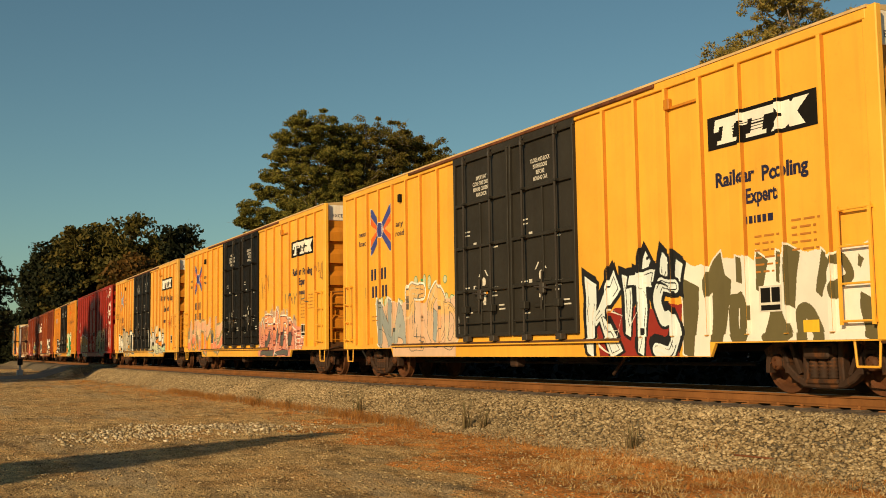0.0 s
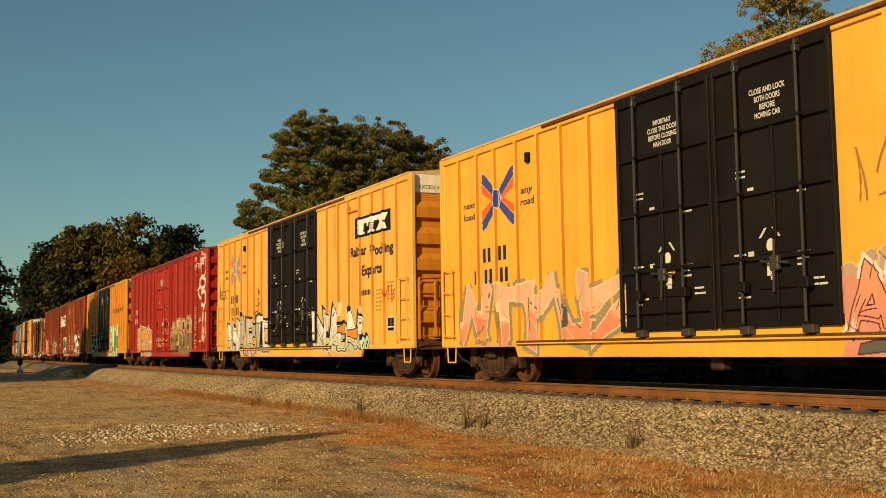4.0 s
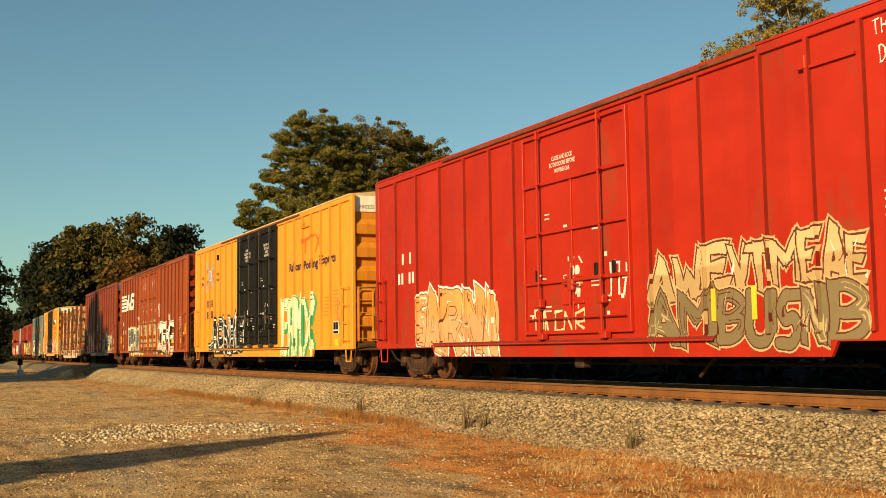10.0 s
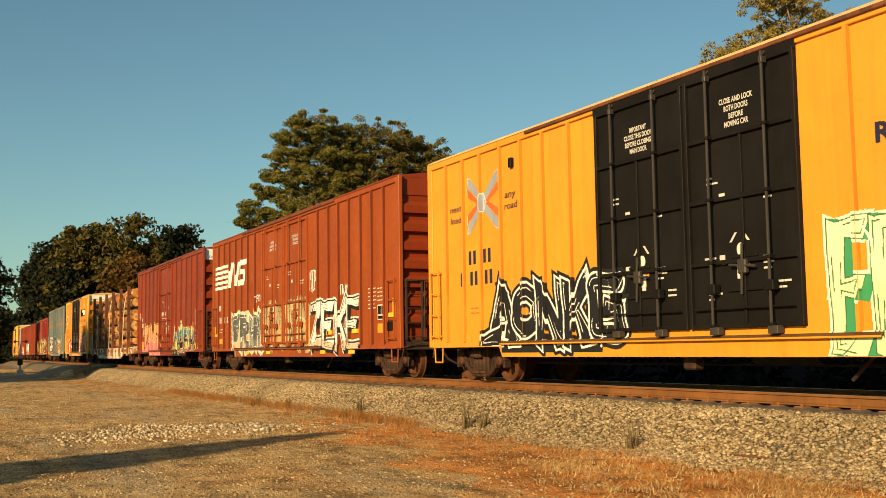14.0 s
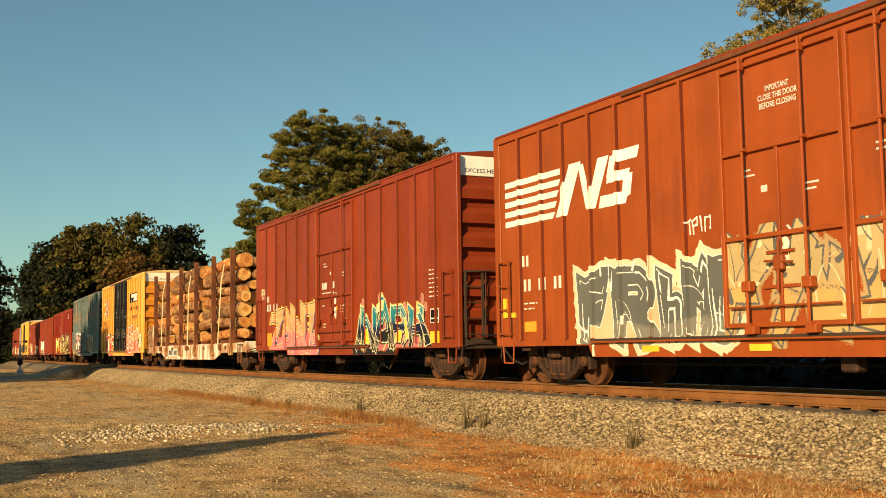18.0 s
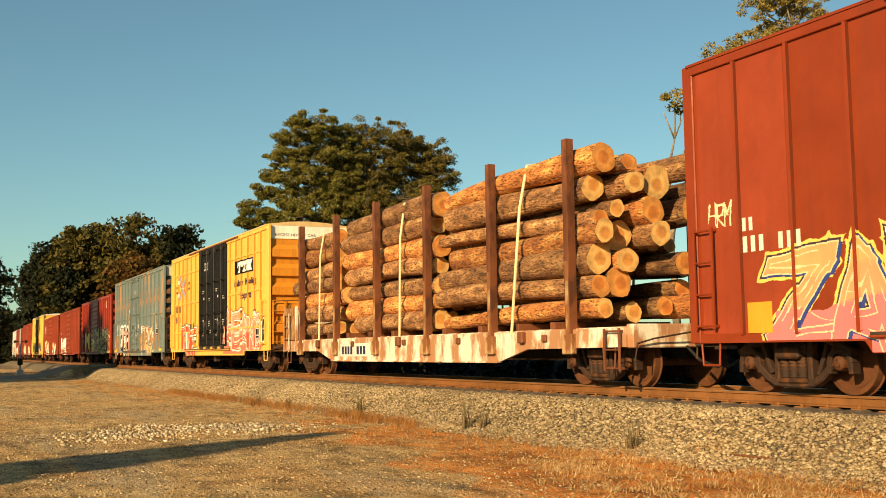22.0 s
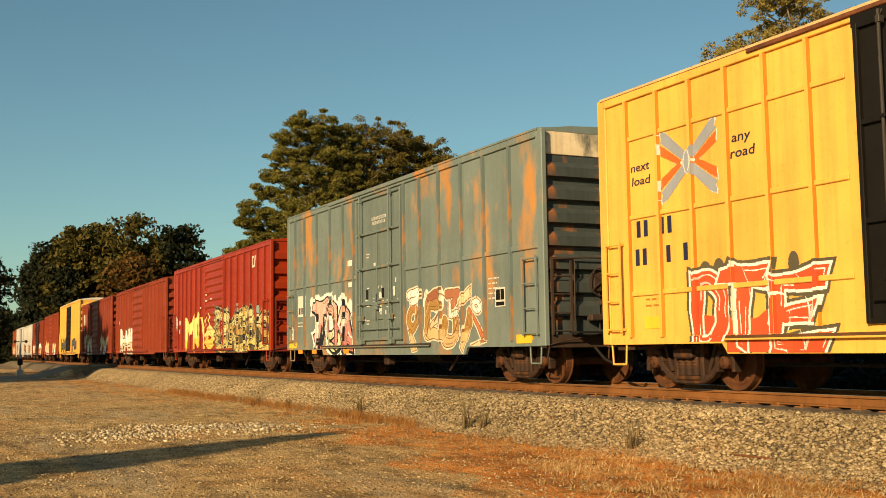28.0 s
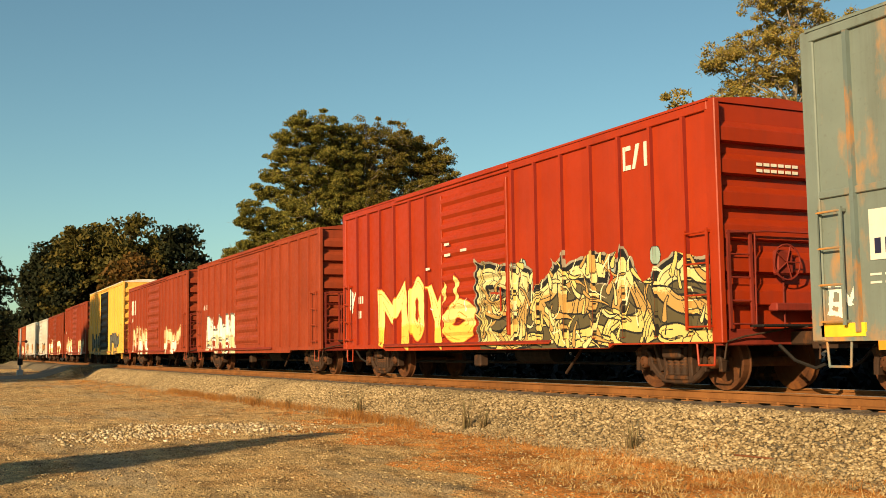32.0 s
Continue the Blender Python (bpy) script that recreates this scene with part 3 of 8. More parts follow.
def build_track():
    track = tagged(new("railway_track"), "rusty steel rails on worn wooden ties in ballast", "railway track", kind="structure")
    xs = list(np.arange(-420, 24.1, 3.0))
    prof = [(-.07, -.17), (.07, -.17), (.07, -.155), (.012, -.135), (.012, -.045), (.036, -.035), (.036, -.004), (-.036, -.004), (-.036, -.035), (-.012, -.045), (-.012, -.135), (-.07, -.155)]
    head = [(-.030, -.006), (.030, -.006), (.026, 0), (-.026, 0)]
    for s in (-1, 1):
        r = part("rail", sweep(prof, s * 0.7525, xs, RAIL, "rail", m_rail), None, track, "rust-brown steel rail")
        part("rail_head", sweep(head, s * 0.7525, xs, RAIL, "rail_head", m_railtop), None, r, "rail head polished by wheels")
    m_tie = ground_like("weathered_tie", [(0.07, 0.05, 0.035), (0.12, 0.085, 0.06), (0.16, 0.12, 0.09)], (2.0, 30.0), bump_d=0.02, bump_scale=30)
    tie = M().bev(-.115, .115, -1.3, 1.3, -.18, 0, .015).mesh("tie", m_tie)
    plate = M()
    for s in (-1, 1):
        plate.box(-.09, .09, s * .7525 - .18, s * .7525 + .18, 0.0, .016)
        for a in (-.11, .11):
            plate.box(-.02, .02, s * .7525 + a - .012, s * .7525 + a + .012, .016, .05)
    plate = plate.mesh("tie_plate", m_rail)
    rg = random.Random(5)
    x = 6.0
    for i in range(230):
        y = track_y(x)
        t = part("tie", tie, None, track, at=pose(x, y + rg.uniform(-.06, .06), RAIL - .19 + rg.uniform(-.008, .004), 0, 0, rg.uniform(-1.5, 1.5)))
        part("tie_plate", plate, None, t)
        x -= 0.53


build_track()


# ---- trees ----
def leaf_cloud(centres, radii, per, size, seed, squash=0.62, slim=0.55):
    """Small four-cornered leaves strewn through flattened clumps."""
    rg = np.random.default_rng(seed)
    c, r = np.repeat(centres, per, 0), np.repeat(radii, per)
    n = len(c)
    d = rg.normal(size=(n, 3))
    d /= np.linalg.norm(d, axis=1, keepdims=True)
    p = c + d * (r * rg.random(n) ** 0.45)[:, None] * np.array([1, 1, squash])
    a = rg.normal(size=(n, 3))
    a /= np.linalg.norm(a, axis=1, keepdims=True)
    b = np.cross(a, rg.normal(size=(n, 3)))
    b /= np.linalg.norm(b, axis=1, keepdims=True) + 1e-9
    s = (size * rg.uniform(0.5, 1.4, n))[:, None]
    v = np.stack([p - a * s, p + b * s * slim, p + a * s, p - b * s * slim], 1)
    return v.reshape(-1, 3), np.arange(n * 4).reshape(n, 4)


def tree(label, x, y, height, spread, mat, seed, crown_from=0.3, clumps=90, per=90, leaf=0.22, clump_r=1.1, shape="round", category="tree", bare=0.0, group="", lean=0.0):
    """A tapered trunk with limbs, and a crown of leaf clumps at the limb ends."""
    rg = random.Random(seed)
    z0 = float(ground_z(np.array([x]), np.array([y]))[0])
    base = tagged(new("tree"), label, category, group)
    base.location = (x, y, z0)
    wood = M()
    r0 = height * 0.02
    pts = [Vector((lean * (i / 8) ** 2 * height + rg.uniform(-.15, .15) * i / 4, rg.uniform(-.15, .15) * i / 4, height * 0.93 * i / 8 - 0.1 * (i == 0))) for i in range(9)]
    for i in range(8):
        wood.tube(pts[i], pts[i + 1], r0 * (1 - i / 9), r0 * (1 - (i + 1) / 9), 8)
    centres, radii = [], []
    for c in range(clumps):
        u = (c + rg.random()) / clumps
        h = crown_from + (1 - crown_from) * u
        if shape == "pine":
            w = spread * (0.35 + 0.65 * math.sin(math.pi * min(1, (0.12 + u * 0.86)))) * (1 if u < 0.72 else 0.85)
        elif shape == "spire":
            w = spread * (1 - u) ** 0.9 + 0.06
        else:
            w = spread * math.sqrt(max(0.03, 1 - ((u - 0.42) / 0.62) ** 2))
        a = rg.uniform(0, 2 * math.pi)
        rr = w * (rg.random() ** 0.5 if shape != "pine" else rg.uniform(0.2, 1.0) * (0.7 + 0.3 * abs(math.sin(u * 13 + a * 2.5))))
        k = min(7, int(h / 0.93 * 8))
        ax = pts[k].lerp(pts[k + 1], min(1, h / 0.93 * 8 - k)) if k < 8 else pts[8]
        p = Vector((ax.x + rr * math.cos(a), ax.y + rr * math.sin(a), height * h))
        if shape == "pine":
            p.z += rg.uniform(-.3, .3)
        if rr > 0.3 and c % 2 == 0 or bare > rg.random():
            st = Vector((ax.x, ax.y, max(height * 0.12, p.z - rr * (0.55 if shape != "pine" else 0.15))))
            mid = st.lerp(p, 0.55) + Vector((rg.uniform(-.3, .3), rg.uniform(-.3, .3), rg.uniform(0, .35)))
            b = max(0.025, r0 * 0.3 * (1 - u * 0.6))
            wood.tube(st, mid, b, b * 0.65, 5)
            wood.tube(mid, p, b * 0.65, b * 0.25, 5)
            for _ in range(2 if bare else 1):
                q = p + Vector((rg.uniform(-1, 1), rg.uniform(-1, 1), rg.uniform(0.1, 1.0))) * clump_r * 1.1
                wood.tube(mid.lerp(p, 0.6), q, b * 0.35, 0.008, 4)
        if rg.random() >= bare:
            centres.append(p)
            radii.append(clump_r * rg.uniform(0.55, 1.25) * (1 if shape != "spire" else max(0.25, 1 - u)))
    part("trunk", wood, m_bark, base, smooth=True)
    v, f = leaf_cloud(np.array([c[:] for c in centres]), np.array(radii), per, leaf, seed, 0.5 if shape == "pine" else 0.62)
    part("crown", array_mesh("crown", v, f, mat), None, base)
    return base


def boughs(label, x, y, height, mat, masses, seed, per=200, leaf=0.09, clump_r=0.6, dense=1.0, slim=0.55, bare=0.1, category="tree", group="", squash=0.55):
    """A tree whose limbs end in leafy masses, each given as across, up, half width and half height in metres; the masses also spread in depth."""
    rg = random.Random(seed)
    z0 = float(ground_z(np.array([x]), np.array([y]))[0])
    base = tagged(new("tree"), label, category, group)
    base.location = (x, y, z0)
    side, fore = Vector((math.cos(YAW), math.sin(YAW), 0)), Vector((-math.sin(YAW), math.cos(YAW), 0))
    wood = M()
    r0 = height * 0.018
    pts = [side * rg.uniform(-.1, .1) * i / 3 + Vector((0, 0, height * .95 * i / 9 - .1 * (i == 0))) for i in range(10)]
    for i in range(9):
        wood.tube(pts[i], pts[i + 1], r0 * (1 - i / 10), r0 * (1 - (i + 1) / 10), 8)
    centres, radii = [], []
    for a, h, w, v in masses:
        heart = side * a + Vector((0, 0, h)) + fore * rg.uniform(-.5, .5) * min(w * 1.5, 2.5)
        k = max(0, min(8, int((h - abs(a) * .5) / (height * .95) * 9)))
        st = pts[k].copy()
        mid = st.lerp(heart, .55) + Vector((rg.uniform(-.3, .3), rg.uniform(-.3, .3), rg.uniform(-.1, .3)))
        b = max(.04, r0 * .35 * (1 - h / height * .6))
        wood.tube(st, mid, b, b * .7, 6)
        wood.tube(mid, heart, b * .7, b * .35, 5)
        n = max(3, int(dense * (w * v * 9 + 4)))
        for j in range(n):
            t, q = rg.uniform(0, 6.283), rg.random() ** .5
            p = heart + side * (w * q * math.cos(t)) + Vector((0, 0, v * q * math.sin(t))) + fore * rg.uniform(-1, 1) * min(w, 1.8)
            if j % 2 == 0:
                wood.tube(heart.lerp(mid, rg.uniform(0, .4)), p, b * .35, .018, 4)
                wood.tube(p, p + Vector((rg.uniform(-1, 1), rg.uniform(-1, 1), rg.uniform(-.1, 1))) * clump_r * 1.2, .014, .006, 4)
            if rg.random() >= bare:
                centres.append(p)
                radii.append(clump_r * rg.uniform(.5, 1.2))
    part("trunk", wood, m_bark, base, smooth=True)
    v, f = leaf_cloud(np.array([c[:] for c in centres]), np.array(radii), per, leaf, seed, squash, slim)
    part("crown", array_mesh("crown", v, f, mat), None, base)
    return base


def spot(px, dist):
    """Where the ground lies that many metres ahead, towards a bearing given as a share of the view."""
    u = (px - 0.5) * 2 * math.tan(radians(44.52) / 2)
    f = Vector((-math.sin(YAW), math.cos(YAW)))
    r = Vector((math.cos(YAW), math.sin(YAW)))
    p = f * dist + r * (u * dist)
    return p.x, p.y


def build_trees():
    # tall pine and the oaks beside it, beyond the track
    x, y = spot(0.362, 78)
    boughs("tall pine with layered tufts of green needles", x, y, 17.4, m_pine, [(-0.4, 16.7, 1.7, 0.9), (1.4, 16.0, 1.6, 0.9), (-1.5, 15.5, 1.8, 0.9), (-2.9, 14.5, 1.2, 0.7), (-0.3, 14.3, 2.0, 1.1), (1.6, 14.1, 1.6, 1.4), (-3.4, 13.2, 0.8, 0.5), (-1.5, 13.1, 1.7, 0.8), (-4.0, 12.0, 0.9, 0.5), (-1.9, 11.6, 1.6, 0.8), (0.4, 12.3, 1.6, 1.1), (-5.0, 10.7, 1.1, 0.5), (-2.7, 10.2, 1.6, 0.8), (-5.4, 9.7, 0.8, 0.4), (-0.3, 10.3, 2.0, 1.4), (-3.6, 9.0, 1.8, 0.9), (1.8, 11.6, 1.3, 1.6), (-6.1, 7.3, 0.8, 0.5), (-4.8, 7.7, 1.8, 0.7), (-1.9, 7.8, 2.7, 1.4), (1.4, 8.7, 2.2, 1.6)], 21, 190, .11, .5, 2.6, .3, .04, "pine tree", squash=.5)
    x, y = spot(0.421, 80)
    boughs("olive-green oak with thin bare twigs showing", x, y, 17.3, m_leaf, [(-0.3, 16.2, 1.8, 1.2), (1.4, 16.0, 1.5, 1.2), (0.3, 14.1, 2.2, 1.5), (-0.8, 12.6, 2.0, 2.0), (1.7, 11.7, 2.9, 2.0), (-0.8, 10.0, 2.9, 2.5)], 23, 120, .08, .5, 3.2, .55, .3, "oak tree", "trees behind the track")
    x, y = spot(0.4655, 82)
    boughs("olive-green oak with grey twigs at its edge", x, y, 17.2, m_leaf, [(-0.4, 16.4, 1.4, 1.0), (0.9, 15.6, 1.9, 1.0), (2.1, 14.8, 1.0, 0.8), (0.2, 13.9, 2.3, 1.7), (1.7, 13.3, 1.9, 1.7), (0.8, 10.7, 2.5, 2.5)], 24, 120, .08, .5, 3.2, .55, .3, "oak tree", "trees behind the track")
    x, y = spot(0.40, 88)
    tree("dark oak behind the pine", x, y, 15.5, 5.2, m_leaf, 26, 0.1, 260, 170, 0.1, 0.8, "round", "oak tree", 0.1, "trees behind the track")
    x, y = spot(0.525, 80)
    tree("nearly bare small tree with thin twigs", x, y, 11.0, 2.4, m_leaf, 27, 0.3, 36, 40, 0.13, 0.5, "round", "bare tree", 0.6, "trees behind the track")
    # dark wood far down the line
    rg = random.Random(9)
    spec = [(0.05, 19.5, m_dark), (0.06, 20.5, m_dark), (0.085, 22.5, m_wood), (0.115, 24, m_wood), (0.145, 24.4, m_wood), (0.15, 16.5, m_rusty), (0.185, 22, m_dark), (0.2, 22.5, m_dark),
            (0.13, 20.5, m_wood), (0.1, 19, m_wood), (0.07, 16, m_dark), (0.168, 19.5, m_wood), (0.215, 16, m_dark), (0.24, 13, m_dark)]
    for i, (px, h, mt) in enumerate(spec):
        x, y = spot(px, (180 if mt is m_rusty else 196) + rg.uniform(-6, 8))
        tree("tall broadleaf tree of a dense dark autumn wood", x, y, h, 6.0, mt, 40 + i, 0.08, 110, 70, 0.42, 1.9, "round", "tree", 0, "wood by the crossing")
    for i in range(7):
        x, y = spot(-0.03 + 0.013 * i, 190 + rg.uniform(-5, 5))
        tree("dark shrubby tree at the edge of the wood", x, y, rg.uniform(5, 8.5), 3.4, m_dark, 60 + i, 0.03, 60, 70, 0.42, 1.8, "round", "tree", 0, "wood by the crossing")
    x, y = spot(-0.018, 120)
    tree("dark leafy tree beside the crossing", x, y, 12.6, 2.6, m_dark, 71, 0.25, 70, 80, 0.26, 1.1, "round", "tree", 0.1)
    # thin autumn oak close behind the track
    x, y = spot(0.9056, 46)
    boughs("tall thin autumn oak with sparse yellowing leaves", x, y, 16.6, m_autumn, [(-1.4, 15.1, 0.7, 0.7), (-0.3, 15.3, 0.8, 0.5), (0.8, 14.9, 1.1, 0.7), (-3.0, 13.0, 0.8, 0.4), (-3.5, 12.4, 0.6, 0.3), (-1.8, 13.3, 1.1, 0.7), (-1.3, 12.2, 1.3, 0.7), (-2.3, 11.5, 0.8, 0.4), (-2.9, 10.9, 0.8, 0.3), (-0.1, 12.9, 0.8, 1.1), (1.0, 14.2, 0.8, 0.5), (-0.7, 13.9, 0.7, 0.8), (-0.4, 16.3, 1.4, 0.7), (0.4, 11.7, 1.2, 0.9), (-1.9, 10.4, 1.7, 0.9)], 81, 75, .06, .36, 4.6, .55, .3, "oak tree")
    x, y = spot(0.96, 48)
    boughs("thin autumn oak with sparse yellow leaves", x, y, 15.2, m_autumn, [(0.2, 14.5, 1.0, 0.8), (1.0, 14.8, 0.8, 0.7), (1.2, 13.8, 0.8, 0.7), (-0.2, 13.4, 0.7, 0.8), (0.3, 12.8, 1.0, 0.5), (1.7, 14.4, 0.6, 0.5), (0.8, 11.6, 1.6, 1.1)], 82, 75, .06, .36, 4.6, .55, .3, "oak tree")
    x, y = spot(0.762, 46)
    boughs("small thin tree with a few yellow leaves", x, y, 11.0, m_autumn, [(0.1, 11.2, 0.6, 0.3), (0.4, 10.7, 0.5, 0.2)], 83, 60, .08, .35, 1.6, .55, .3)
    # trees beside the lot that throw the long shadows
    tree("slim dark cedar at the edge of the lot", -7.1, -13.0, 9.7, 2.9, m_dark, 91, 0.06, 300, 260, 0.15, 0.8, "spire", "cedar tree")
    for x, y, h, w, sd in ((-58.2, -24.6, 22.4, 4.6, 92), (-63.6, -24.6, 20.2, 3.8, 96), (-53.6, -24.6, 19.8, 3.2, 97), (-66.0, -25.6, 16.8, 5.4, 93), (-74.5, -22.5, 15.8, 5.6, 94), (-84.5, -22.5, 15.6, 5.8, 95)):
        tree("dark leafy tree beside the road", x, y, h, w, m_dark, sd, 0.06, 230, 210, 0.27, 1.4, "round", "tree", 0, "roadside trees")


build_trees()

# ---- rolling stock ----
TURNING = []                     # wheelsets with their place on the truck
RIDING = []                      # things that ride on the track: thing, middle at the start, half the truck distance


def truck_meshes():
    f = M()
    arch = [(-1.12, .60), (-.92, .70), (-.66, .80), (-.36, .86), (0, .87), (.36, .86), (.66, .80), (.92, .70), (1.12, .60)]
    bowl = [(-1.0, .58), (-.76, .44), (-.54, .25), (-.37, .165), (0, .145), (.37, .165), (.54, .25), (.76, .44), (1.0, .58)]
    f.bent(arch, .062, -.085, .085, .022)
    f.bent(bowl, .056, -.08, .08, .022)
    for q in (-1, 1):
        f.bent([(q * .335, .19), (q * .325, .5), (q * .34, .84)], .05, -.075, .075, .018)
        f.bent([(q * .89 + .19 * math.cos(a), .457 + .19 * math.sin(a)) for a in (0, .5, 1.05, 1.57, 2.1, 2.64, 3.14)], .045, -.09, .09, .018)
        for e in (-.19, .19):
            f.bent([(q * .89 + e, .46), (q * .89 + e * 1.04, .31)], .042, -.085, .085, .014)
        f.bent([(q * .66, .78), (q * .56, .52), (q * .46, .30)], .035, -.05, .05, .012)
        f.bev(q * .89 - .10, q * .89 + .10, -.10, .10, .58, .66, .02)
    f.bev(-.30, .30, -.11, .11, .16, .235, .02)
    f.bev(-.29, .29, -.12, .12, .56, .74, .03)
    side = f.mesh("side_frame", m_truck)
    bolster = M().bev(-.24, .24, -1.2, 1.2, .52, .70, .03).mesh("bolster", m_truck)
    c = M()
    prof = []
    for i in range(13):
        prof.append((0.088 if i % 2 else 0.06, .235 + i * .0265))
    c.lathe(prof, (0, 0, 0), 10, axis="z")
    spring = c.mesh("spring", m_truck, True)
    w = M()
    for s in (-1, 1):
        prof = [(0.0, -.825), (.10, -.825), (.12, -.80), (.135, -.76), (.33, -.735), (.37, -.80), (.385, -.82), (.452, -.82), (.457, -.81), (.462, -.70), (.485, -.688), (.485, -.672), (.38, -.67), (.34, -.70), (.12, -.69), (.0, -.66)]
        w.lathe([(r, h * -s) for r, h in prof], (0, 0, 0), 28)
        w.lathe([(0, -s * 1.12), (.05, -s * 1.12), (.10, -s * 1.09), (.11, -s * 1.07), (.11, -s * .90), (0, -s * .90)], (0, 0, 0), 12)
        for i in range(3):
            a = i * 2.094
            w.box(.055 * math.cos(a) - .012, .055 * math.cos(a) + .012, -s * 1.13 - .01, -s * 1.13 + .01, .055 * math.sin(a) - .012, .055 * math.sin(a) + .012)
    w.tube((0, -.9, 0), (0, .9, 0), .085, n=10)
    wheels = w.mesh("wheelset", m_wheel, False)
    return side, bolster, spring, wheels


TRUCK = truck_meshes()


def add_truck(car, x):
    tr = part("truck", TRUCK[1], None, car, "rusty cast-steel freight truck", at=(x, 0, 0))
    for y in (-.99, .99):
        part("side_frame", TRUCK[0], None, tr, at=(0, y, 0))
        for q in (-.17, 0, .17):
            part("spring", TRUCK[2], None, tr, at=(q, y - .04, 0))
    for q in (-.89, .89):
        ws = part("wheelset", TRUCK[3], None, tr, "rust-brown steel wheels on an axle", at=(q, 0, .457))
        TURNING.append((ws, q, random.Random(len(TURNING)).uniform(0, 60)))


def add_coupler(car, L, s):
    m = M().bev(min(s * L / 2, s * (L / 2 + .62)), max(s * L / 2, s * (L / 2 + .62)), -.1, .1, .72, .93, .02)
    x = s * (L / 2 + .62)
    m.prism([(x, -.17), (x + s * .34, -.2), (x + s * .40, -.05), (x + s * .2, .02), (x + s * .34, .14), (x + s * .22, .2), (x, .16)][::s], "z", .66, .97)
    part("coupler", m, m_truck, car, "rusty knuckle coupler")
    lever = M().pipe([(s * (L / 2 + .12), -1.42, .78), (s * (L / 2 + .16), -1.1, .86), (s * (L / 2 + .3), -.3, .98), (s * (L / 2 + .42), -.05, 1.0)], .016)
    lever.pipe([(s * (L / 2 + .12), -1.42, .78), (s * (L / 2 + .1), -1.46, .52)], .016)
    part("uncoupling_lever", lever, m_truck, car)
    hose = M().pipe([(s * (L / 2 + .1), -.35, .72), (s * (L / 2 + .4), -.32, .48), (s * (L / 2 + .75), -.25, .36), (s * (L / 2 + .9), -.2, .42)], .028)
    part("air_hose", hose, m_under, car)


def glyph_mesh(body, size, wide=1.0, bold=0.0, shear=0.0):
    cu = bpy.data.curves.new("lettering", "FONT")
    cu.body, cu.size, cu.shear = body, size, shear
    cu.offset = bold
    cu.align_x = "LEFT"
    cu.resolution_u = 3
    ob = bpy.data.objects.new("lettering", cu)
    me = bpy.data.meshes.new_from_object(ob)
    bpy.data.objects.remove(ob)
    me.transform(Matrix.Diagonal((wide, 1, 1, 1)))
    return me


def lettering(car, body, x, z, height, width, mat, y=-1.506, bold=0.0, label="", shear=0.0):
    """Words on the near side: starts at x, baseline z, letters that high, drawn out to that width."""
    me = glyph_mesh(body, height * 1.38, 1.0, bold, shear)
    xs = [v.co.x for v in me.vertices]
    x0, x1 = min(xs), max(xs)
    me.transform(Matrix.Translation((-x0, 0, 0)))
    me.transform(Matrix.Diagonal((width / (x1 - x0), 1, 1, 1)))
    me.materials.clear()
    me.materials.append(mat)
    return part("lettering", me, None, car, label, at=pose(x, y, z, 90))


def end_lettering(car, body, y, z, height, width, mat, x):
    me = glyph_mesh(body, height * 1.38)
    xs = [v.co.x for v in me.vertices]
    x0, x1 = min(xs), max(xs)
    me.transform(Matrix.Translation((-x0, 0, 0)))
    me.transform(Matrix.Diagonal((width / (x1 - x0), 1, 1, 1)))
    me.materials.clear()
    me.materials.append(mat)
    return part("lettering", me, None, car, at=pose(x, y, z, 90, 0, 90))


def bars(car, name, x, z, rows, mat, pitch=0.12, h=0.06, y=-1.507, label=""):
    """Rows of small plain bars in place of unreadable or private writing; rows are lists of bar widths."""
    m = M()
    for i, row in enumerate(rows):
        p = x
        for w in row:
            if w > 0:
                m.box(p, p + w, y - .002, y + .004, z - i * pitch, z - i * pitch + h)
            p += abs(w) + h * 0.35
    return part(name, m, mat, car, label)


def flat(m, pts, y, k=0, th=0.004):
    """A thin plate with the outline pts of (x, z) on the near side."""
    m.prism(pts, "y", y - th, y + th, k)


def ladder(car, x0, x1, z0, z1, mat, y=-1.52, rungs=4, face=0):
    m = M()
    for x in (x0, x1):
        m.box(x - .025, x + .025, y - .09, y - .065, z0 - .05, z1 + .05)
        for z in (z0, z1):
            m.box(x - .02, x + .02, y - .07, y + .01, z - .02, z + .02)
    lad = part("ladder", m, mat, car)
    r = M().tube((x0, y - .078, 0), (x1, y - .078, 0), .016, n=6).mesh("rung", mat)
    for i in range(rungs):
        part("rung", r, None, lad, at=(0, 0, z0 + (z1 - z0) * i / (rungs - 1)))
    return lad


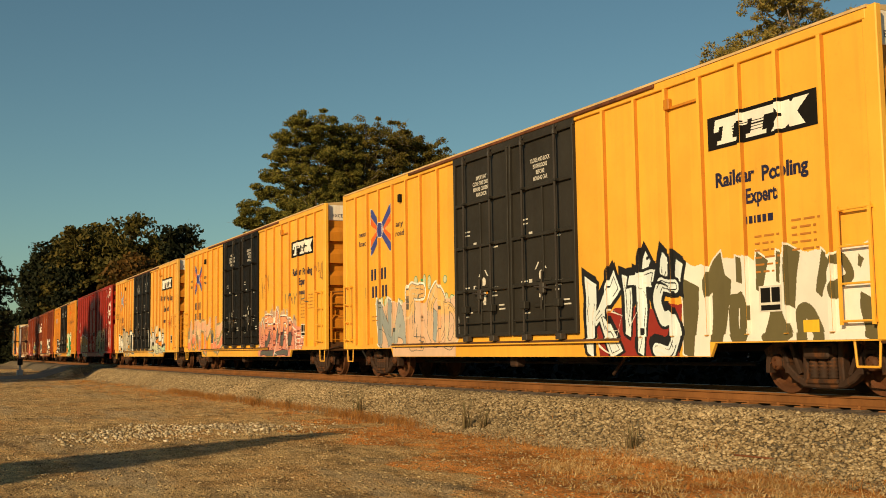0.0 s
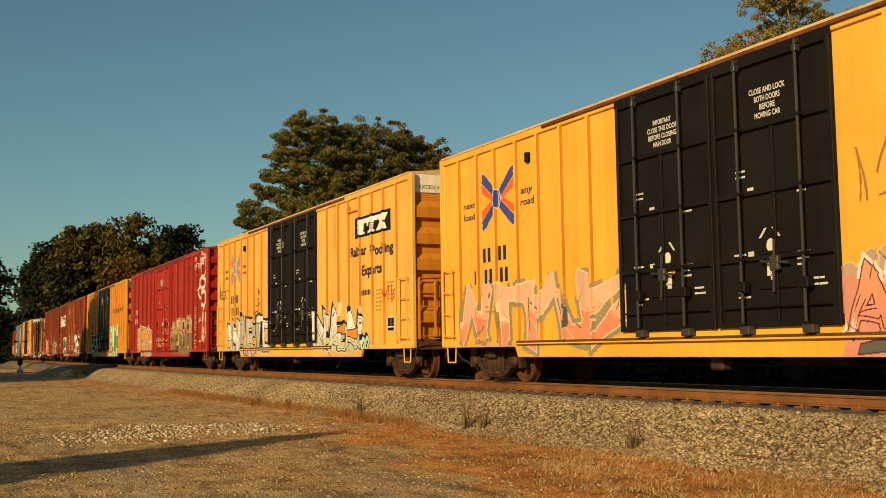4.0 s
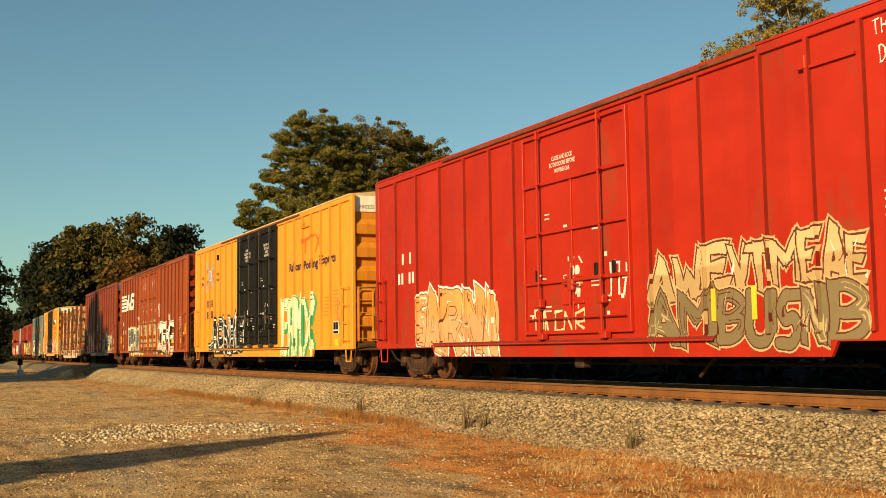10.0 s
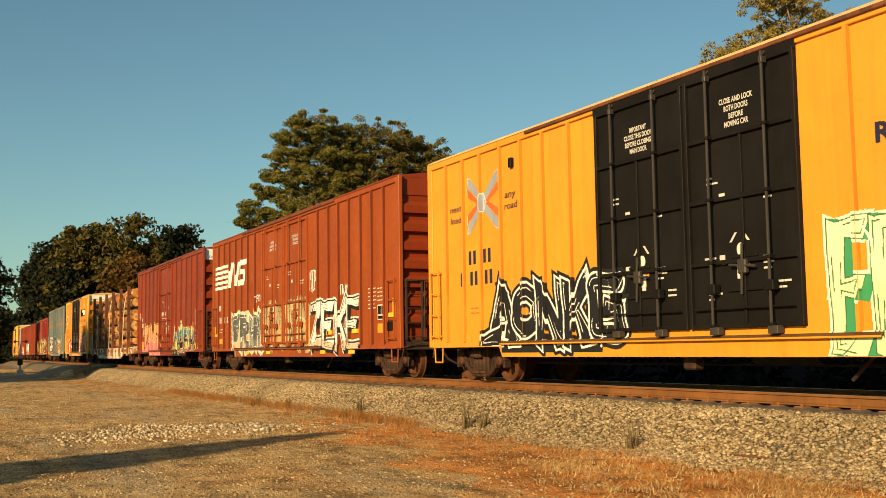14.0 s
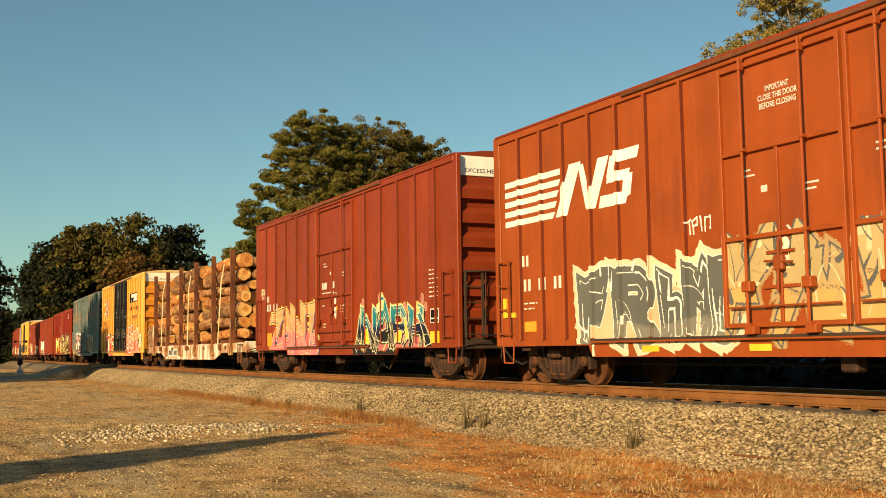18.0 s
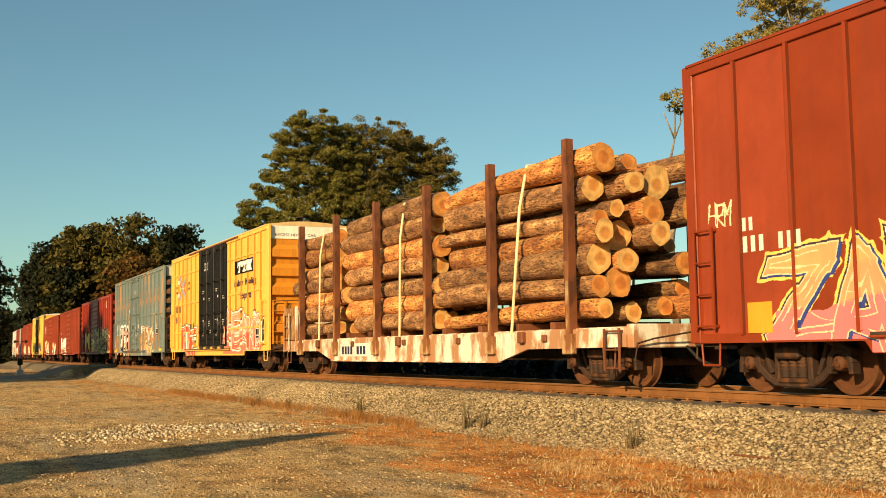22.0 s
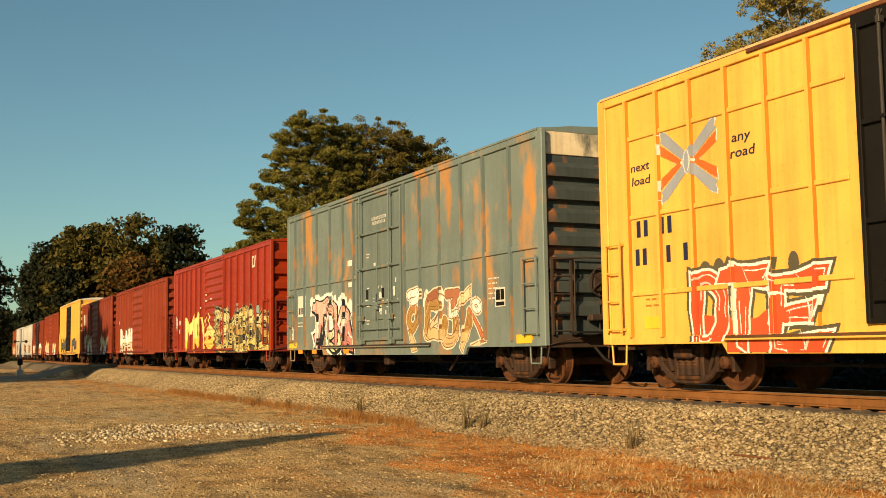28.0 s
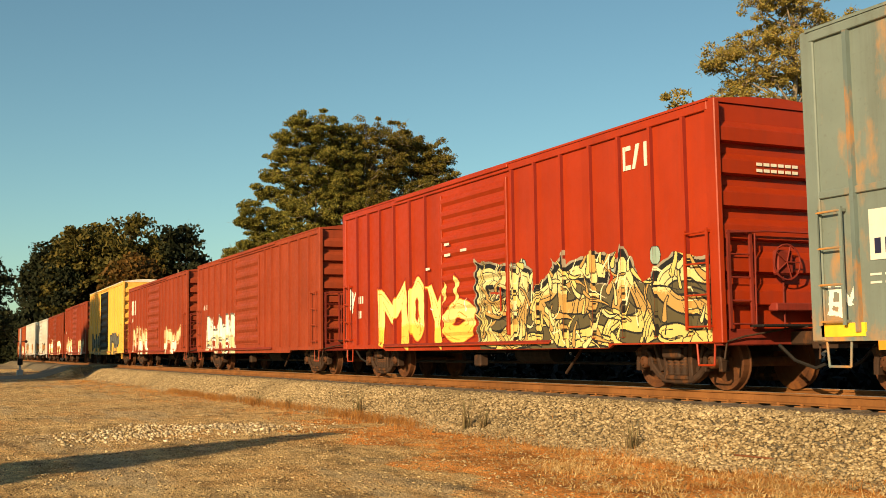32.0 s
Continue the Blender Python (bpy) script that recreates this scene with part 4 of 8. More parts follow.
def plug_door(car, x0, x1, z0, z1, mat, rod_mat, panels, rods, y=-1.53):
    """A plug door: sheet, stiles, cross rails, inner ribs, lock rods with their guides, gear boxes and handles."""
    d = part("door", M().box(x0 + .01, x1 - .01, y + .02, y + .07, z0, z1), mat, car, "steel plug door with lock rods")
    stile = M().bev(0, .07, y - .045, y + .03, z0, z1, .008).mesh("door_stile", mat)
    for x in (x0 + .01, x1 - .08):
        part("door_stile", stile, None, d, at=(x, 0, 0))
    rail = M().bev(x0 + .08, x1 - .08, y - .035, y + .03, 0, .07, .008).mesh("door_rail", mat)
    zr = [z0 + (z1 - z0 - .07) * i / panels for i in range(panels + 1)]
    for z in zr:
        part("door_rail", rail, None, d, at=(0, 0, z))
    # upright ribs in the lower fields, an inset lock field between the rods
    mid = sum(rods) / len(rods)
    for i in range(panels - 1):
        rib = M().bev(mid - .03, mid + .03, y - .02, y + .03, zr[i] + .07, zr[i + 1], .006).mesh("door_rib", mat)
        part("door_rib", rib, None, d)
    for q, z in ((.36, .55), (.28, 1.05)):
        part("lock_field", M().bev(mid - q, mid + q, y - .012, y + .03, z0 + z, z0 + z + .05, .006), mat, d)
    rod = M().tube((0, y - .10, z0 - .10), (0, y - .10, z1 + .06), .024, n=8).mesh("lock_rod", rod_mat)
    guide = M().bev(-.045, .045, y - .13, y, 0, .05, .006).mesh("rod_guide", mat)
    roller = M().bev(-.06, .14, y - .13, y, -.10, .02, .01).mesh("roller", rod_mat)
    hook = M().tube((0, y - .1, z1 - .02), (0, y + .01, z1 + .10), .02, n=6).bev(-.035, .035, y - .13, y - .03, z1 - .12, z1 - .02, .008).mesh("rod_hook", rod_mat)
    gear_box = M().bev(-.09, .09, y - .14, y - .01, 0, .16, .015).mesh("gear_box", mat)
    for q in rods:
        part("lock_rod", rod, None, d, at=(q, 0, 0))
        for z in zr[:-1]:
            part("rod_guide", guide, None, d, at=(q, 0, z + .01))
        part("roller", roller, None, d, at=(q, 0, z0))
        part("rod_hook", hook, None, d, at=(q, 0, 0))
        part("gear_box", gear_box, None, d, at=(q, 0, z0 + .52))
    h = M().tube((mid - .25, y - .07, z0 + .95), (mid + .3, y - .07, z0 + .9), .02).tube((mid, y - .07, z0 + .5), (mid + .04, y - .07, z0 + 1.25), .022).bev(mid - .07, mid + .11, y - .09, y, z0 + .8, z0 + 1.02, .02)
    part("door_handle", h, rod_mat, d)
    bar = M().tube((x0 + .15, y - .05, z0 + .30), (x1 - .15, y - .05, z0 + .30), .016, n=6)
    part("grab_bar", bar, mat, d)
    return d


def slide_door(car, x0, x1, z0, z1, mat, y=-1.53, ribs=11):
    """A corrugated sliding door."""
    d = part("door", M().box(x0, x1, y + .02, y + .06, z0, z1), mat, car, "corrugated steel sliding door")
    stile = M().bev(0, .08, y - .03, y + .03, z0, z1, .01).mesh("door_stile", mat)
    for x in (x0, x1 - .08):
        part("door_stile", stile, None, d, at=(x, 0, 0))
    p = (z1 - z0) / ribs
    rib = M().prism([(y + .02, 0), (y - .035, p * .25), (y - .035, p * .5), (y + .02, p * .75)], "x", x0 + .08, x1 - .08).mesh("door_rib", mat)
    for i in range(ribs):
        part("door_rib", rib, None, d, at=(0, 0, z0 + p * (i + .1)))
    part("door_handle", M().tube((x1 - .25, y - .06, z0 + .5), (x1 - .25, y - .06, z0 + 1.0), .02), mat, d)
    return d


def boxcar(label, group, mid, L, zt, wall, endm, roofm, posts, sill=(6.1, .55), cap=None, ribs=7, post_w=.042, track=None, ladder_mat=None, brake=True, tc=None, belt=None, post_d=.065, gear=None, rib_mat=None, flank=None):
    gear = gear or m_gear_red
    car = tagged(new("boxcar"), label, "boxcar", group)
    a, b, zs = -L / 2, L / 2, .78
    lm = ladder_mat or wall
    # shell
    part("side_wall", M().box(a + .05, b - .05, -1.50, -1.44, zs + .02, zt - .02), wall, car)
    part("side_wall", M().box(a + .05, b - .05, 1.44, 1.50, zs + .02, zt - .02), wall, car)
    part("car_floor", M().box(a + .1, b - .1, -1.43, 1.43, 1.0, 1.08), m_under, car)
    for s in (-1, 1):
        e = part("end_wall", M().box(min(s * (L / 2 - .06), s * (L / 2 - .01)), max(s * (L / 2 - .06), s * (L / 2 - .01)), -1.43, 1.43, zs + .02, zt - .04), endm, car)
        top = zt - (.52 if cap else .18)
        p = (top - 1.32) / ribs
        x = s * (L / 2 - .012)
        prof = [(x, p * .02), (x + s * .12, p * .07), (x + s * .12, p * .48), (x, p * .72)]
        rib = M().prism([(q[0], q[1]) for q in prof][::-s], "y", -1.40, 1.40).mesh("end_rib", endm)
        for i in range(ribs):
            part("end_rib", rib, None, e, at=(0, 0, 1.32 + p * i))
        if cap:
            part("cap_panel", M().bev(min(x, x + s * .03), max(x, x + s * .03), -1.42, 1.42, zt - .50, zt - .03, .01), cap, e, "white-painted top panel with height warning")
        for q in (-1, 1):
            part("corner_post", M().bev(min(s * (L / 2 - .09), s * (L / 2 + .15)), max(s * (L / 2 - .09), s * (L / 2 + .15)), min(q * 1.425, q * 1.535), max(q * 1.425, q * 1.535), zs - .02, zt, .015), wall, car)
        part("end_sill", M().bev(min(s * (L / 2 - .1), s * (L / 2 + .1)), max(s * (L / 2 - .1), s * (L / 2 + .1)), -1.5, 1.5, zs - .06, zs + .2, .015), gear, car)
        # end ladder and crossover step
        x = s * (L / 2 + .16)
        f = M()
        for y in (-1.36, -.92):
            f.box(x - .02, x + .02, y - .025, y + .025, .98, 2.5)
        rung_mat = endm if gear is m_gear else gear
        el = part("end_ladder", f, rung_mat, car)
        r = M().tube((x, -1.36, 0), (x, -.92, 0), .016, n=6).mesh("rung", rung_mat)
        for i in range(5):
            part("rung", r, None, el, at=(0, 0, 1.05 + .36 * i))
        gr = M().pipe([(x, -1.40, 2.46), (x + s * .06, -.6, 2.5), (x + s * .06, .6, 2.5), (x, 1.2, 2.46)], .017)
        gr.pipe([(x, -.85, 1.02), (x + s * .03, -.85, 2.46)], .014)
        part("grab_iron", gr, gear, car)
        part("step_platform", M().bev(min(x - s * .05, x + s * .26), max(x - s * .05, x + s * .26), -.95, 1.3, 1.0, 1.04, .008), m_under, car)
        part("sill_step", M().pipe([(s * (L / 2 - .50), -1.49, zs), (s * (L / 2 - .47), -1.49, .42), (s * (L / 2 - .1), -1.49, .42), (s * (L / 2 - .07), -1.49, zs)], .018), lm, car, "steel stirrup step")
        add_coupler(car, L, s)
    if brake:
        x = L / 2 + .24
        bw = M()
        for i in range(20):
            t0, t1 = i * math.pi / 10, (i + 1) * math.pi / 10
            bw.tube((x, -.25 + .28 * math.cos(t0), 2.02 + .28 * math.sin(t0)), (x, -.25 + .28 * math.cos(t1), 2.02 + .28 * math.sin(t1)), .016, n=5)
        for i in range(5):
            t0 = i * 2 * math.pi / 5
            bw.tube((x, -.25, 2.02), (x, -.25 + .28 * math.cos(t0), 2.02 + .28 * math.sin(t0)), .012, n=5)
        w = part("brake_wheel", bw, gear, car, "spoked hand-brake wheel")
        part("brake_housing", M().bev(x - .16, x - .03, -.42, -.08, 1.82, 2.22, .03), gear, w)
        part("brake_rod", M().tube((x - .1, -.25, 1.82), (x - .1, -.25, .9), .014).bev(x - .2, x, -.5, .5, 1.25, 1.38, .02), gear, w)
        part("brake_cylinder", M().tube((x - .05, .35, 1.2), (x - .05, 1.0, 1.2), .11, n=12), gear, car)
    # roof
    prof = [(-1.56, zt - .03), (-1.56, zt + .01), (-.7, zt + .10), (0, zt + .13), (.7, zt + .10), (1.56, zt + .01), (1.56, zt - .03)]
    rf = M().prism(prof, "x", a - .02, b + .02)
    for i in range(int(L / 1.2) + 1):
        x = a + .1 + (L - .2) * i / int(L / 1.2)
        rf.prism([(-1.565, zt + .005), (-.7, zt + .125), (0, zt + .155), (.7, zt + .125), (1.565, zt + .005)], "x", x - .03, x + .03)
    part("roof", rf, roofm, car, "weathered metal roof with cross seams")
    part("top_chord", M().bev(a + .02, b - .02, -1.545, -1.495, zt - .17, zt - .028, .01), wall, car)
    # side sill, deeper between the trucks
    q, zb = sill
    part("side_sill", M().prism([(a + .02, zs + .01), (a + .02, zs - .02), (-q - .12, zs - .02), (-q, zb), (q, zb), (q + .12, zs - .02), (b - .02, zs - .02), (b - .02, zs + .01), (b - .02, zs + .10), (a + .02, zs + .10)], "y", -1.525, -1.47), wall, car)
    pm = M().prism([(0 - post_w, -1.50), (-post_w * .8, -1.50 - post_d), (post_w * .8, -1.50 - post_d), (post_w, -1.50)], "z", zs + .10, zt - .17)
    # the two flanks take the darker colour that imitates shade
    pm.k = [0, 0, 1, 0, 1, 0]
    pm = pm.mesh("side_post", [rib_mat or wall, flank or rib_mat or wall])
    for x in posts:
        part("side_post", pm, None, car, at=(x, 0, 0))
    if belt:
        z, xs = belt
        for x0, x1 in xs:
            part("belt_rail", M().bev(x0, x1, -1.535, -1.495, z - .05, z + .05, .01), wall, car)
    if track:
        t0, t1, dz = track
        part("door_track", M().bev(t0, t1, -1.585, -1.53, zt - .10, zt - .035, .01), m_post if dz else wall, car, "rusty upper door rail")
        part("door_track", M().bev(-q, q * .62, -1.575, -1.52, .82, .875, .012), gear, car, "grimy lower door rail")
        part("rail_lip", M().bev(-q, q * .62, -1.60, -1.572, .80, .83, .006), wall, car)
    ladder(car, b - .60, b - .06, 1.02, 2.5, lm)
    ladder(car, a + .08, a + .50, 1.02, 2.5, lm)
    # underframe
    part("centre_sill", M().box(a + .2, b - .2, -.2, .2, .62, .98), m_under, car)
    cb = M().box(-.08, .08, -1.4, 1.4, .72, 1.0).mesh("crossbearer", m_under)
    for i in range(7):
        part("crossbearer", cb, None, car, at=(-q + 2 * q * i / 6, 0, 0))
    part("brake_lever", M().tube((3.4, -.9, .85), (2.7, -.95, .22), .03), m_truck, car)
    part("air_reservoir", M().tube((.6, -.7, .62), (2.0, -.7, .62), .2, n=14), m_under, car)
    part("train_line", M().tube((-q, -.6, .42), (q, -.6, .42), .03), m_under, car)
    part("valve", M().bev(-.5, -.2, -1.32, -1.1, .34, .60, .03), m_truck, car)
    t = tc or L / 2 - 1.5
    for s in (-1, 1):
        add_truck(car, s * t)
    RIDING.append((car, mid, t))
    return car

# ---- painted marks ----
SPRAY = {}


def spray(c):
    """Spray paint of one colour, a little uneven."""
    if c not in SPRAY:
        SPRAY[c] = paint("spray_paint", c, 0.5, 0.12, tuple(q * .5 for q in c), seed=40 + len(SPRAY), fade=0.1)
    return SPRAY[c]


WHT, CRM, BLK, GRY = (.82, .77, .67), (.68, .54, .32), (.015, .015, .016), (.11, .11, .10)
OLV, TAN, PNK, SAL, RED = (.14, .115, .05), (.62, .36, .2), (.75, .22, .26), (.78, .26, .14), (.5, .03, .02)
TEA, NVY, YEL, ORG, GRN = (.01, .19, .22), (.01, .015, .05), (.85, .55, .06), (.75, .25, .03), (.05, .30, .12)
MNT, PUR, ICE, BRN, LIL = (.52, .70, .50), (.3, .07, .16), (.72, .79, .77), (.35, .16, .05), (.55, .42, .48)

INK = (.02, .02, .05)


def strokes_of(codes, x0, x1, z0, z1, rg, skew=0.0, jitter=0.0):
    """Strokes from codes on a grid of three by three nodes a sign (0 at the foot, 8 at the top right)."""
    segs, owner = [], []
    n = len(codes)
    w = (x1 - x0) / n
    for i, code in enumerate(codes):
        jx = {c: (rg.uniform(-jitter, jitter), rg.uniform(-jitter, jitter)) for c in "012345678"}
        for run_ in code.split():
            pts = []
            for c in run_:
                k = int(c)
                u, v = (k % 3) / 2, (k // 3) / 2
                pts.append((x0 + w * (i + .12 + .76 * u + jx[c][0]) + skew * (v - .5), z0 + (z1 - z0) * (.06 + .88 * v + jx[c][1])))
            for a, b in zip(pts, pts[1:]):
                segs.append((*a, *b))
                owner.append(i)
    return np.array(segs), np.array(owner)


def side_depth(spec, x, z):
    """How far out the near side of a car lies at x, z: wall, post, door or sill."""
    y = np.full(x.shape, -1.5055)
    for p in spec["posts"]:
        d = np.abs(x - p)
        y = np.where(d < spec["pw"] * .8, -1.5055 - spec["pd"], y)
        y = np.where((d >= spec["pw"] * .8) & (d < spec["pw"]), -1.508 - spec["pd"] * (1 - (d - spec["pw"] * .8) / (spec["pw"] * .2)), y)
    for a, b in spec["doors"]:
        y = np.where((x > a) & (x < b) & (z > .98), -1.5165, y)
    if "rib" in spec:
        (a, b), z0, p = spec["doors"][0], *spec["rib"]
        f = np.mod((z - z0) / p - .1, 1.0)
        f = np.clip(np.minimum(f / .25, (.75 - f) / .25), 0, 1)
        y = np.where((x > a + .08) & (x < b - .08) & (z > 1.0), -1.5135 - .055 * f, y)
    y = np.where(z < .89, -1.5305, y)
    return y


def flanks(spec, K, xs, zs, cell, verts, faces, kinds):
    """Carries paint round the sides of the posts."""
    for p in spec["posts"]:
        for s in (-1, 1):
            c = int((p + s * spec["pw"] - xs[0]) / cell)
            if not 0 <= c < len(xs):
                continue
            x0, x1, y0 = p + s * (spec["pw"] * .8 + .002), p + s * (spec["pw"] + .002), -1.502 - spec["pd"]
            for r in range(len(zs)):
                if K[r, c] >= 0 and zs[r] > .89:
                    o = len(verts)
                    verts += [(x0, y0, zs[r]), (x1, -1.503, zs[r]), (x1, -1.503, zs[r] + cell), (x0, y0, zs[r] + cell)]
                    faces.append((o, o + 1, o + 2, o + 3) if s > 0 else (o + 3, o + 2, o + 1, o))
                    kinds.append(K[r, c])


def mural(car, spec, codes, box, width, colours, seed, line=.05, halo=.06, skew=0.0, jitter=0.0, split=.5, cell=.012, ragged=.0, streaks=0, extra=0, label=""):
    """A spray-painted piece: filled strokes with outline and halo, laid on wall, posts and sill alike.
    colours: fill above, fill below, outline, halo, accent."""
    rg = random.Random(seed)
    x0, x1, z0, z1 = box
    segs, owner = strokes_of(codes, x0, x1, z0, z1, rg, skew, jitter)
    pad = width + line + halo
    xs = np.arange(x0 - pad * .4, x1 + pad * .4, cell)
    zs = np.arange(max(spec["zb"], z0 - pad), z1 + pad, cell)
    X, Z = np.meshgrid(xs + cell / 2, zs + cell / 2)
    p1, p2, p3 = (rg.uniform(0, 6) for _ in range(3))
    Xw = X + .025 * np.sin(Z * 4.1 + p1) + .008 * np.sin(X * 9 + Z * 7 + p2)
    Zw = Z + .04 * np.sin(X * 2.7 + p3) + .008 * np.sin(X * 8.3 + Z * 11)
    mist = np.random.default_rng(seed).random(X.shape)
    D = np.full(X.shape, 9.0)
    E = np.full(X.shape, 9.0)
    for (ax, az, bx, bz) in segs:
        dx, dz = bx - ax, bz - az
        if abs(dx) + abs(dz) < .01:
            continue
        ln = math.hypot(dx, dz) + 1e-9
        along = ((Xw - ax) * dx + (Zw - az) * dz) / ln
        across = ((Xw - ax) * dz - (Zw - az) * dx) / ln
        t = np.clip(along / ln, 0, 1)
        wv = width * (.68 + .64 * t)
        # a slab with slanting ends
        sl = along + .45 * across
        d = np.maximum(np.abs(across) - wv, np.maximum(-sl, sl - ln) - wv * .75)
        D = np.minimum(D, d)
        if rg.random() < .4:
            E = np.minimum(E, np.where((t > .12) & (t < .8), np.abs(across - wv * .45), 9))
    top = z1 + .3 * ragged * (np.sin(X * 5 + p1) + np.sin(X * 11.3 + p2) * .6 + np.sin(X * 23 + p3) * .4)
    K = np.full(X.shape, -1)
    K[(D < line + halo * (1 if halo < .07 else .72 + .5 * mist ** 2)) & (Z < top + halo)] = 3
    K[D < line] = 2
    cut = z0 + (z1 - z0) * split + .08 * np.sin(X * 3 + p2) + .05 * np.sin(X * 7.7)
    inside = D < 0
    K[inside & (Z >= cut)] = 0
    K[inside & (Z < cut + .13 * (mist - .5) * (z1 - z0))] = 1
    if len(colours) > 4:
        K[inside & (E < .017) & (D < -.03)] = 4
        blob = (np.sin(X * 3.3 + p1) * np.sin(Z * 4.7 + p2) > .93) & (D < -.03)
        K[inside & blob] = 4
    for i in range(extra):
        # loose strokes that break up the fill: outline colour, then white or accent
        ax, az = rg.uniform(x0, x1), rg.uniform(z0, z1)
        an, ln = rg.choice((.9, 1.2, 2.2, -.3, 1.6)) + rg.uniform(-.3, .3), rg.uniform(.2, .75) * (z1 - z0)
        dx, dz = math.cos(an) * ln, math.sin(an) * ln
        t = np.clip(((Xw - ax) * dx + (Zw - az) * dz) / (dx * dx + dz * dz), 0, 1)
        bow = .12 * ln * math.sin(i) * t * (1 - t) * 4
        d = np.hypot(Xw - ax - t * dx + bow * math.sin(an), Zw - az - t * dz - bow * math.cos(an))
        w_ = (.012 + .03 * (i % 3 == 0)) * (1.2 - t)
        K[(d < w_) & (D < line)] = (2, 2, 4 if len(colours) > 4 else 3, 2, 3)[i % 5]
    K[(X < spec["a"]) | (X > spec["b"])] = -1
    foot = np.where(np.abs(X) < spec["q"], spec["zb"], .775)
    K[Z < foot + .01] = -1
    Yd = side_depth(spec, X, Z) - rg.uniform(0, .0012)
    verts, faces, kinds = [], [], []
    for r in range(len(zs)):
        krow, yrow = K[r], Yd[r]
        if (krow < 0).all():
            continue
        cuts = np.flatnonzero((np.diff(krow) != 0) | (np.abs(np.diff(yrow)) > 1e-5)) + 1
        st = np.concatenate([[0], cuts])
        en = np.concatenate([cuts, [len(xs)]])
        for a, b in zip(st, en):
            if krow[a] < 0:
                continue
            o = len(verts)
            xa, xb, za, y = xs[a], xs[b - 1] + cell, zs[r], yrow[a]
            verts += [(xa, y, za), (xb, y, za), (xb, y, za + cell), (xa, y, za + cell)]
            faces.append((o, o + 1, o + 2, o + 3))
            kinds.append(krow[a])
    flanks(spec, K, xs, zs, cell, verts, faces, kinds)
    me = array_mesh("graffiti", np.array(verts), np.array(faces), [spray(c) for c in colours], np.array(kinds))
    return part("graffiti", me, None, car, label or "spray-painted graffiti")


def stroke_points(code, box):
    """The corner points of one stroke on a grid of five by five nodes, A at the foot to Y at the top; a tilde rounds it off."""
    x0, x1, z0, z1 = box
    q = [Vector((x0 + (x1 - x0) * ((ord(c) - 65) % 5) / 4, z0 + (z1 - z0) * ((ord(c) - 65) // 5) / 4)) for c in code.lstrip("~")]
    if code[0] != "~":
        return q
    out = []
    for i in range(len(q) - 1):
        a, b, c, d = q[max(i - 1, 0)], q[i], q[i + 1], q[min(i + 2, len(q) - 1)]
        for j in range(5):
            t = j / 5
            out.append(.5 * (2 * b + (c - a) * t + (2 * a - 5 * b + 4 * c - d) * t * t + (3 * b - a - 3 * c + d) * t ** 3))
    return out + [q[-1]]


def letter_distance(item, X, Z):
    """How far each place lies outside the strokes of one letter."""
    code, x0, x1, z0, z1, w = item[:6]
    D = np.full(X.shape, 9.0)
    inset = w * .75
    dx, dz = min(inset, abs(x1 - x0) * .3), min(inset, abs(z1 - z0) * .2)
    sx = 1 if x1 >= x0 else -1
    box = (x0 + dx * sx, x1 - dx * sx, z0 + dz, z1 - dz)
    for run_ in code.split():
        pts = stroke_points(run_, box)
        for a, b in zip(pts, pts[1:]):
            ex, ez = b.x - a.x, b.y - a.y
            ln = math.hypot(ex, ez)
            if ln < .004:
                continue
            along = ((X - a.x) * ex + (Z - a.y) * ez) / ln
            across = ((X - a.x) * ez - (Z - a.y) * ex) / ln
            if run_[0] == "~":
                d = np.hypot(across, along - np.clip(along, 0, ln)) - w
            else:
                wv = w * (.74 + .55 * np.clip(along / ln, 0, 1))
                sl = along + .42 * across
                d = np.maximum(np.abs(across) - wv, np.maximum(-sl, sl - ln) - w * .7)
            D = np.minimum(D, d)
    return D


def lay_paint(car, spec, K, xs, zs, cell, lift, colours, label, wrap=True):
    """Turns a chart of colour numbers into thin paint on the wall, posts, doors and sill."""
    X, Z = np.meshgrid(xs + cell / 2, zs + cell / 2)
    K[(X < spec["a"]) | (X > spec["b"])] = -1
    K[Z < np.where(np.abs(X) < spec["q"], spec["zb"], .775) + .01] = -1
    Yd = side_depth(spec, X, Z) - lift
    verts, faces, kinds = [], [], []
    for r in range(len(zs)):
        krow, yrow = K[r], Yd[r]
        if (krow < 0).all():
            continue
        cuts = np.flatnonzero((np.diff(krow) != 0) | (np.abs(np.diff(yrow)) > 1e-5)) + 1
        for a, b in zip(np.concatenate([[0], cuts]), np.concatenate([cuts, [len(xs)]])):
            if krow[a] >= 0:
                o, xa, xb, za, y = len(verts), xs[a], xs[b - 1] + cell, zs[r], yrow[a]
                verts += [(xa, y, za), (xb, y, za), (xb, y, za + cell), (xa, y, za + cell)]
                faces.append((o, o + 1, o + 2, o + 3))
                kinds.append(krow[a])
    if wrap:
        flanks(spec, K, xs, zs, cell, verts, faces, kinds)
    me = array_mesh("graffiti", np.array(verts), np.array(faces), [spray(c) for c in colours], np.array(kinds))
    return part("graffiti", me, None, car, label)


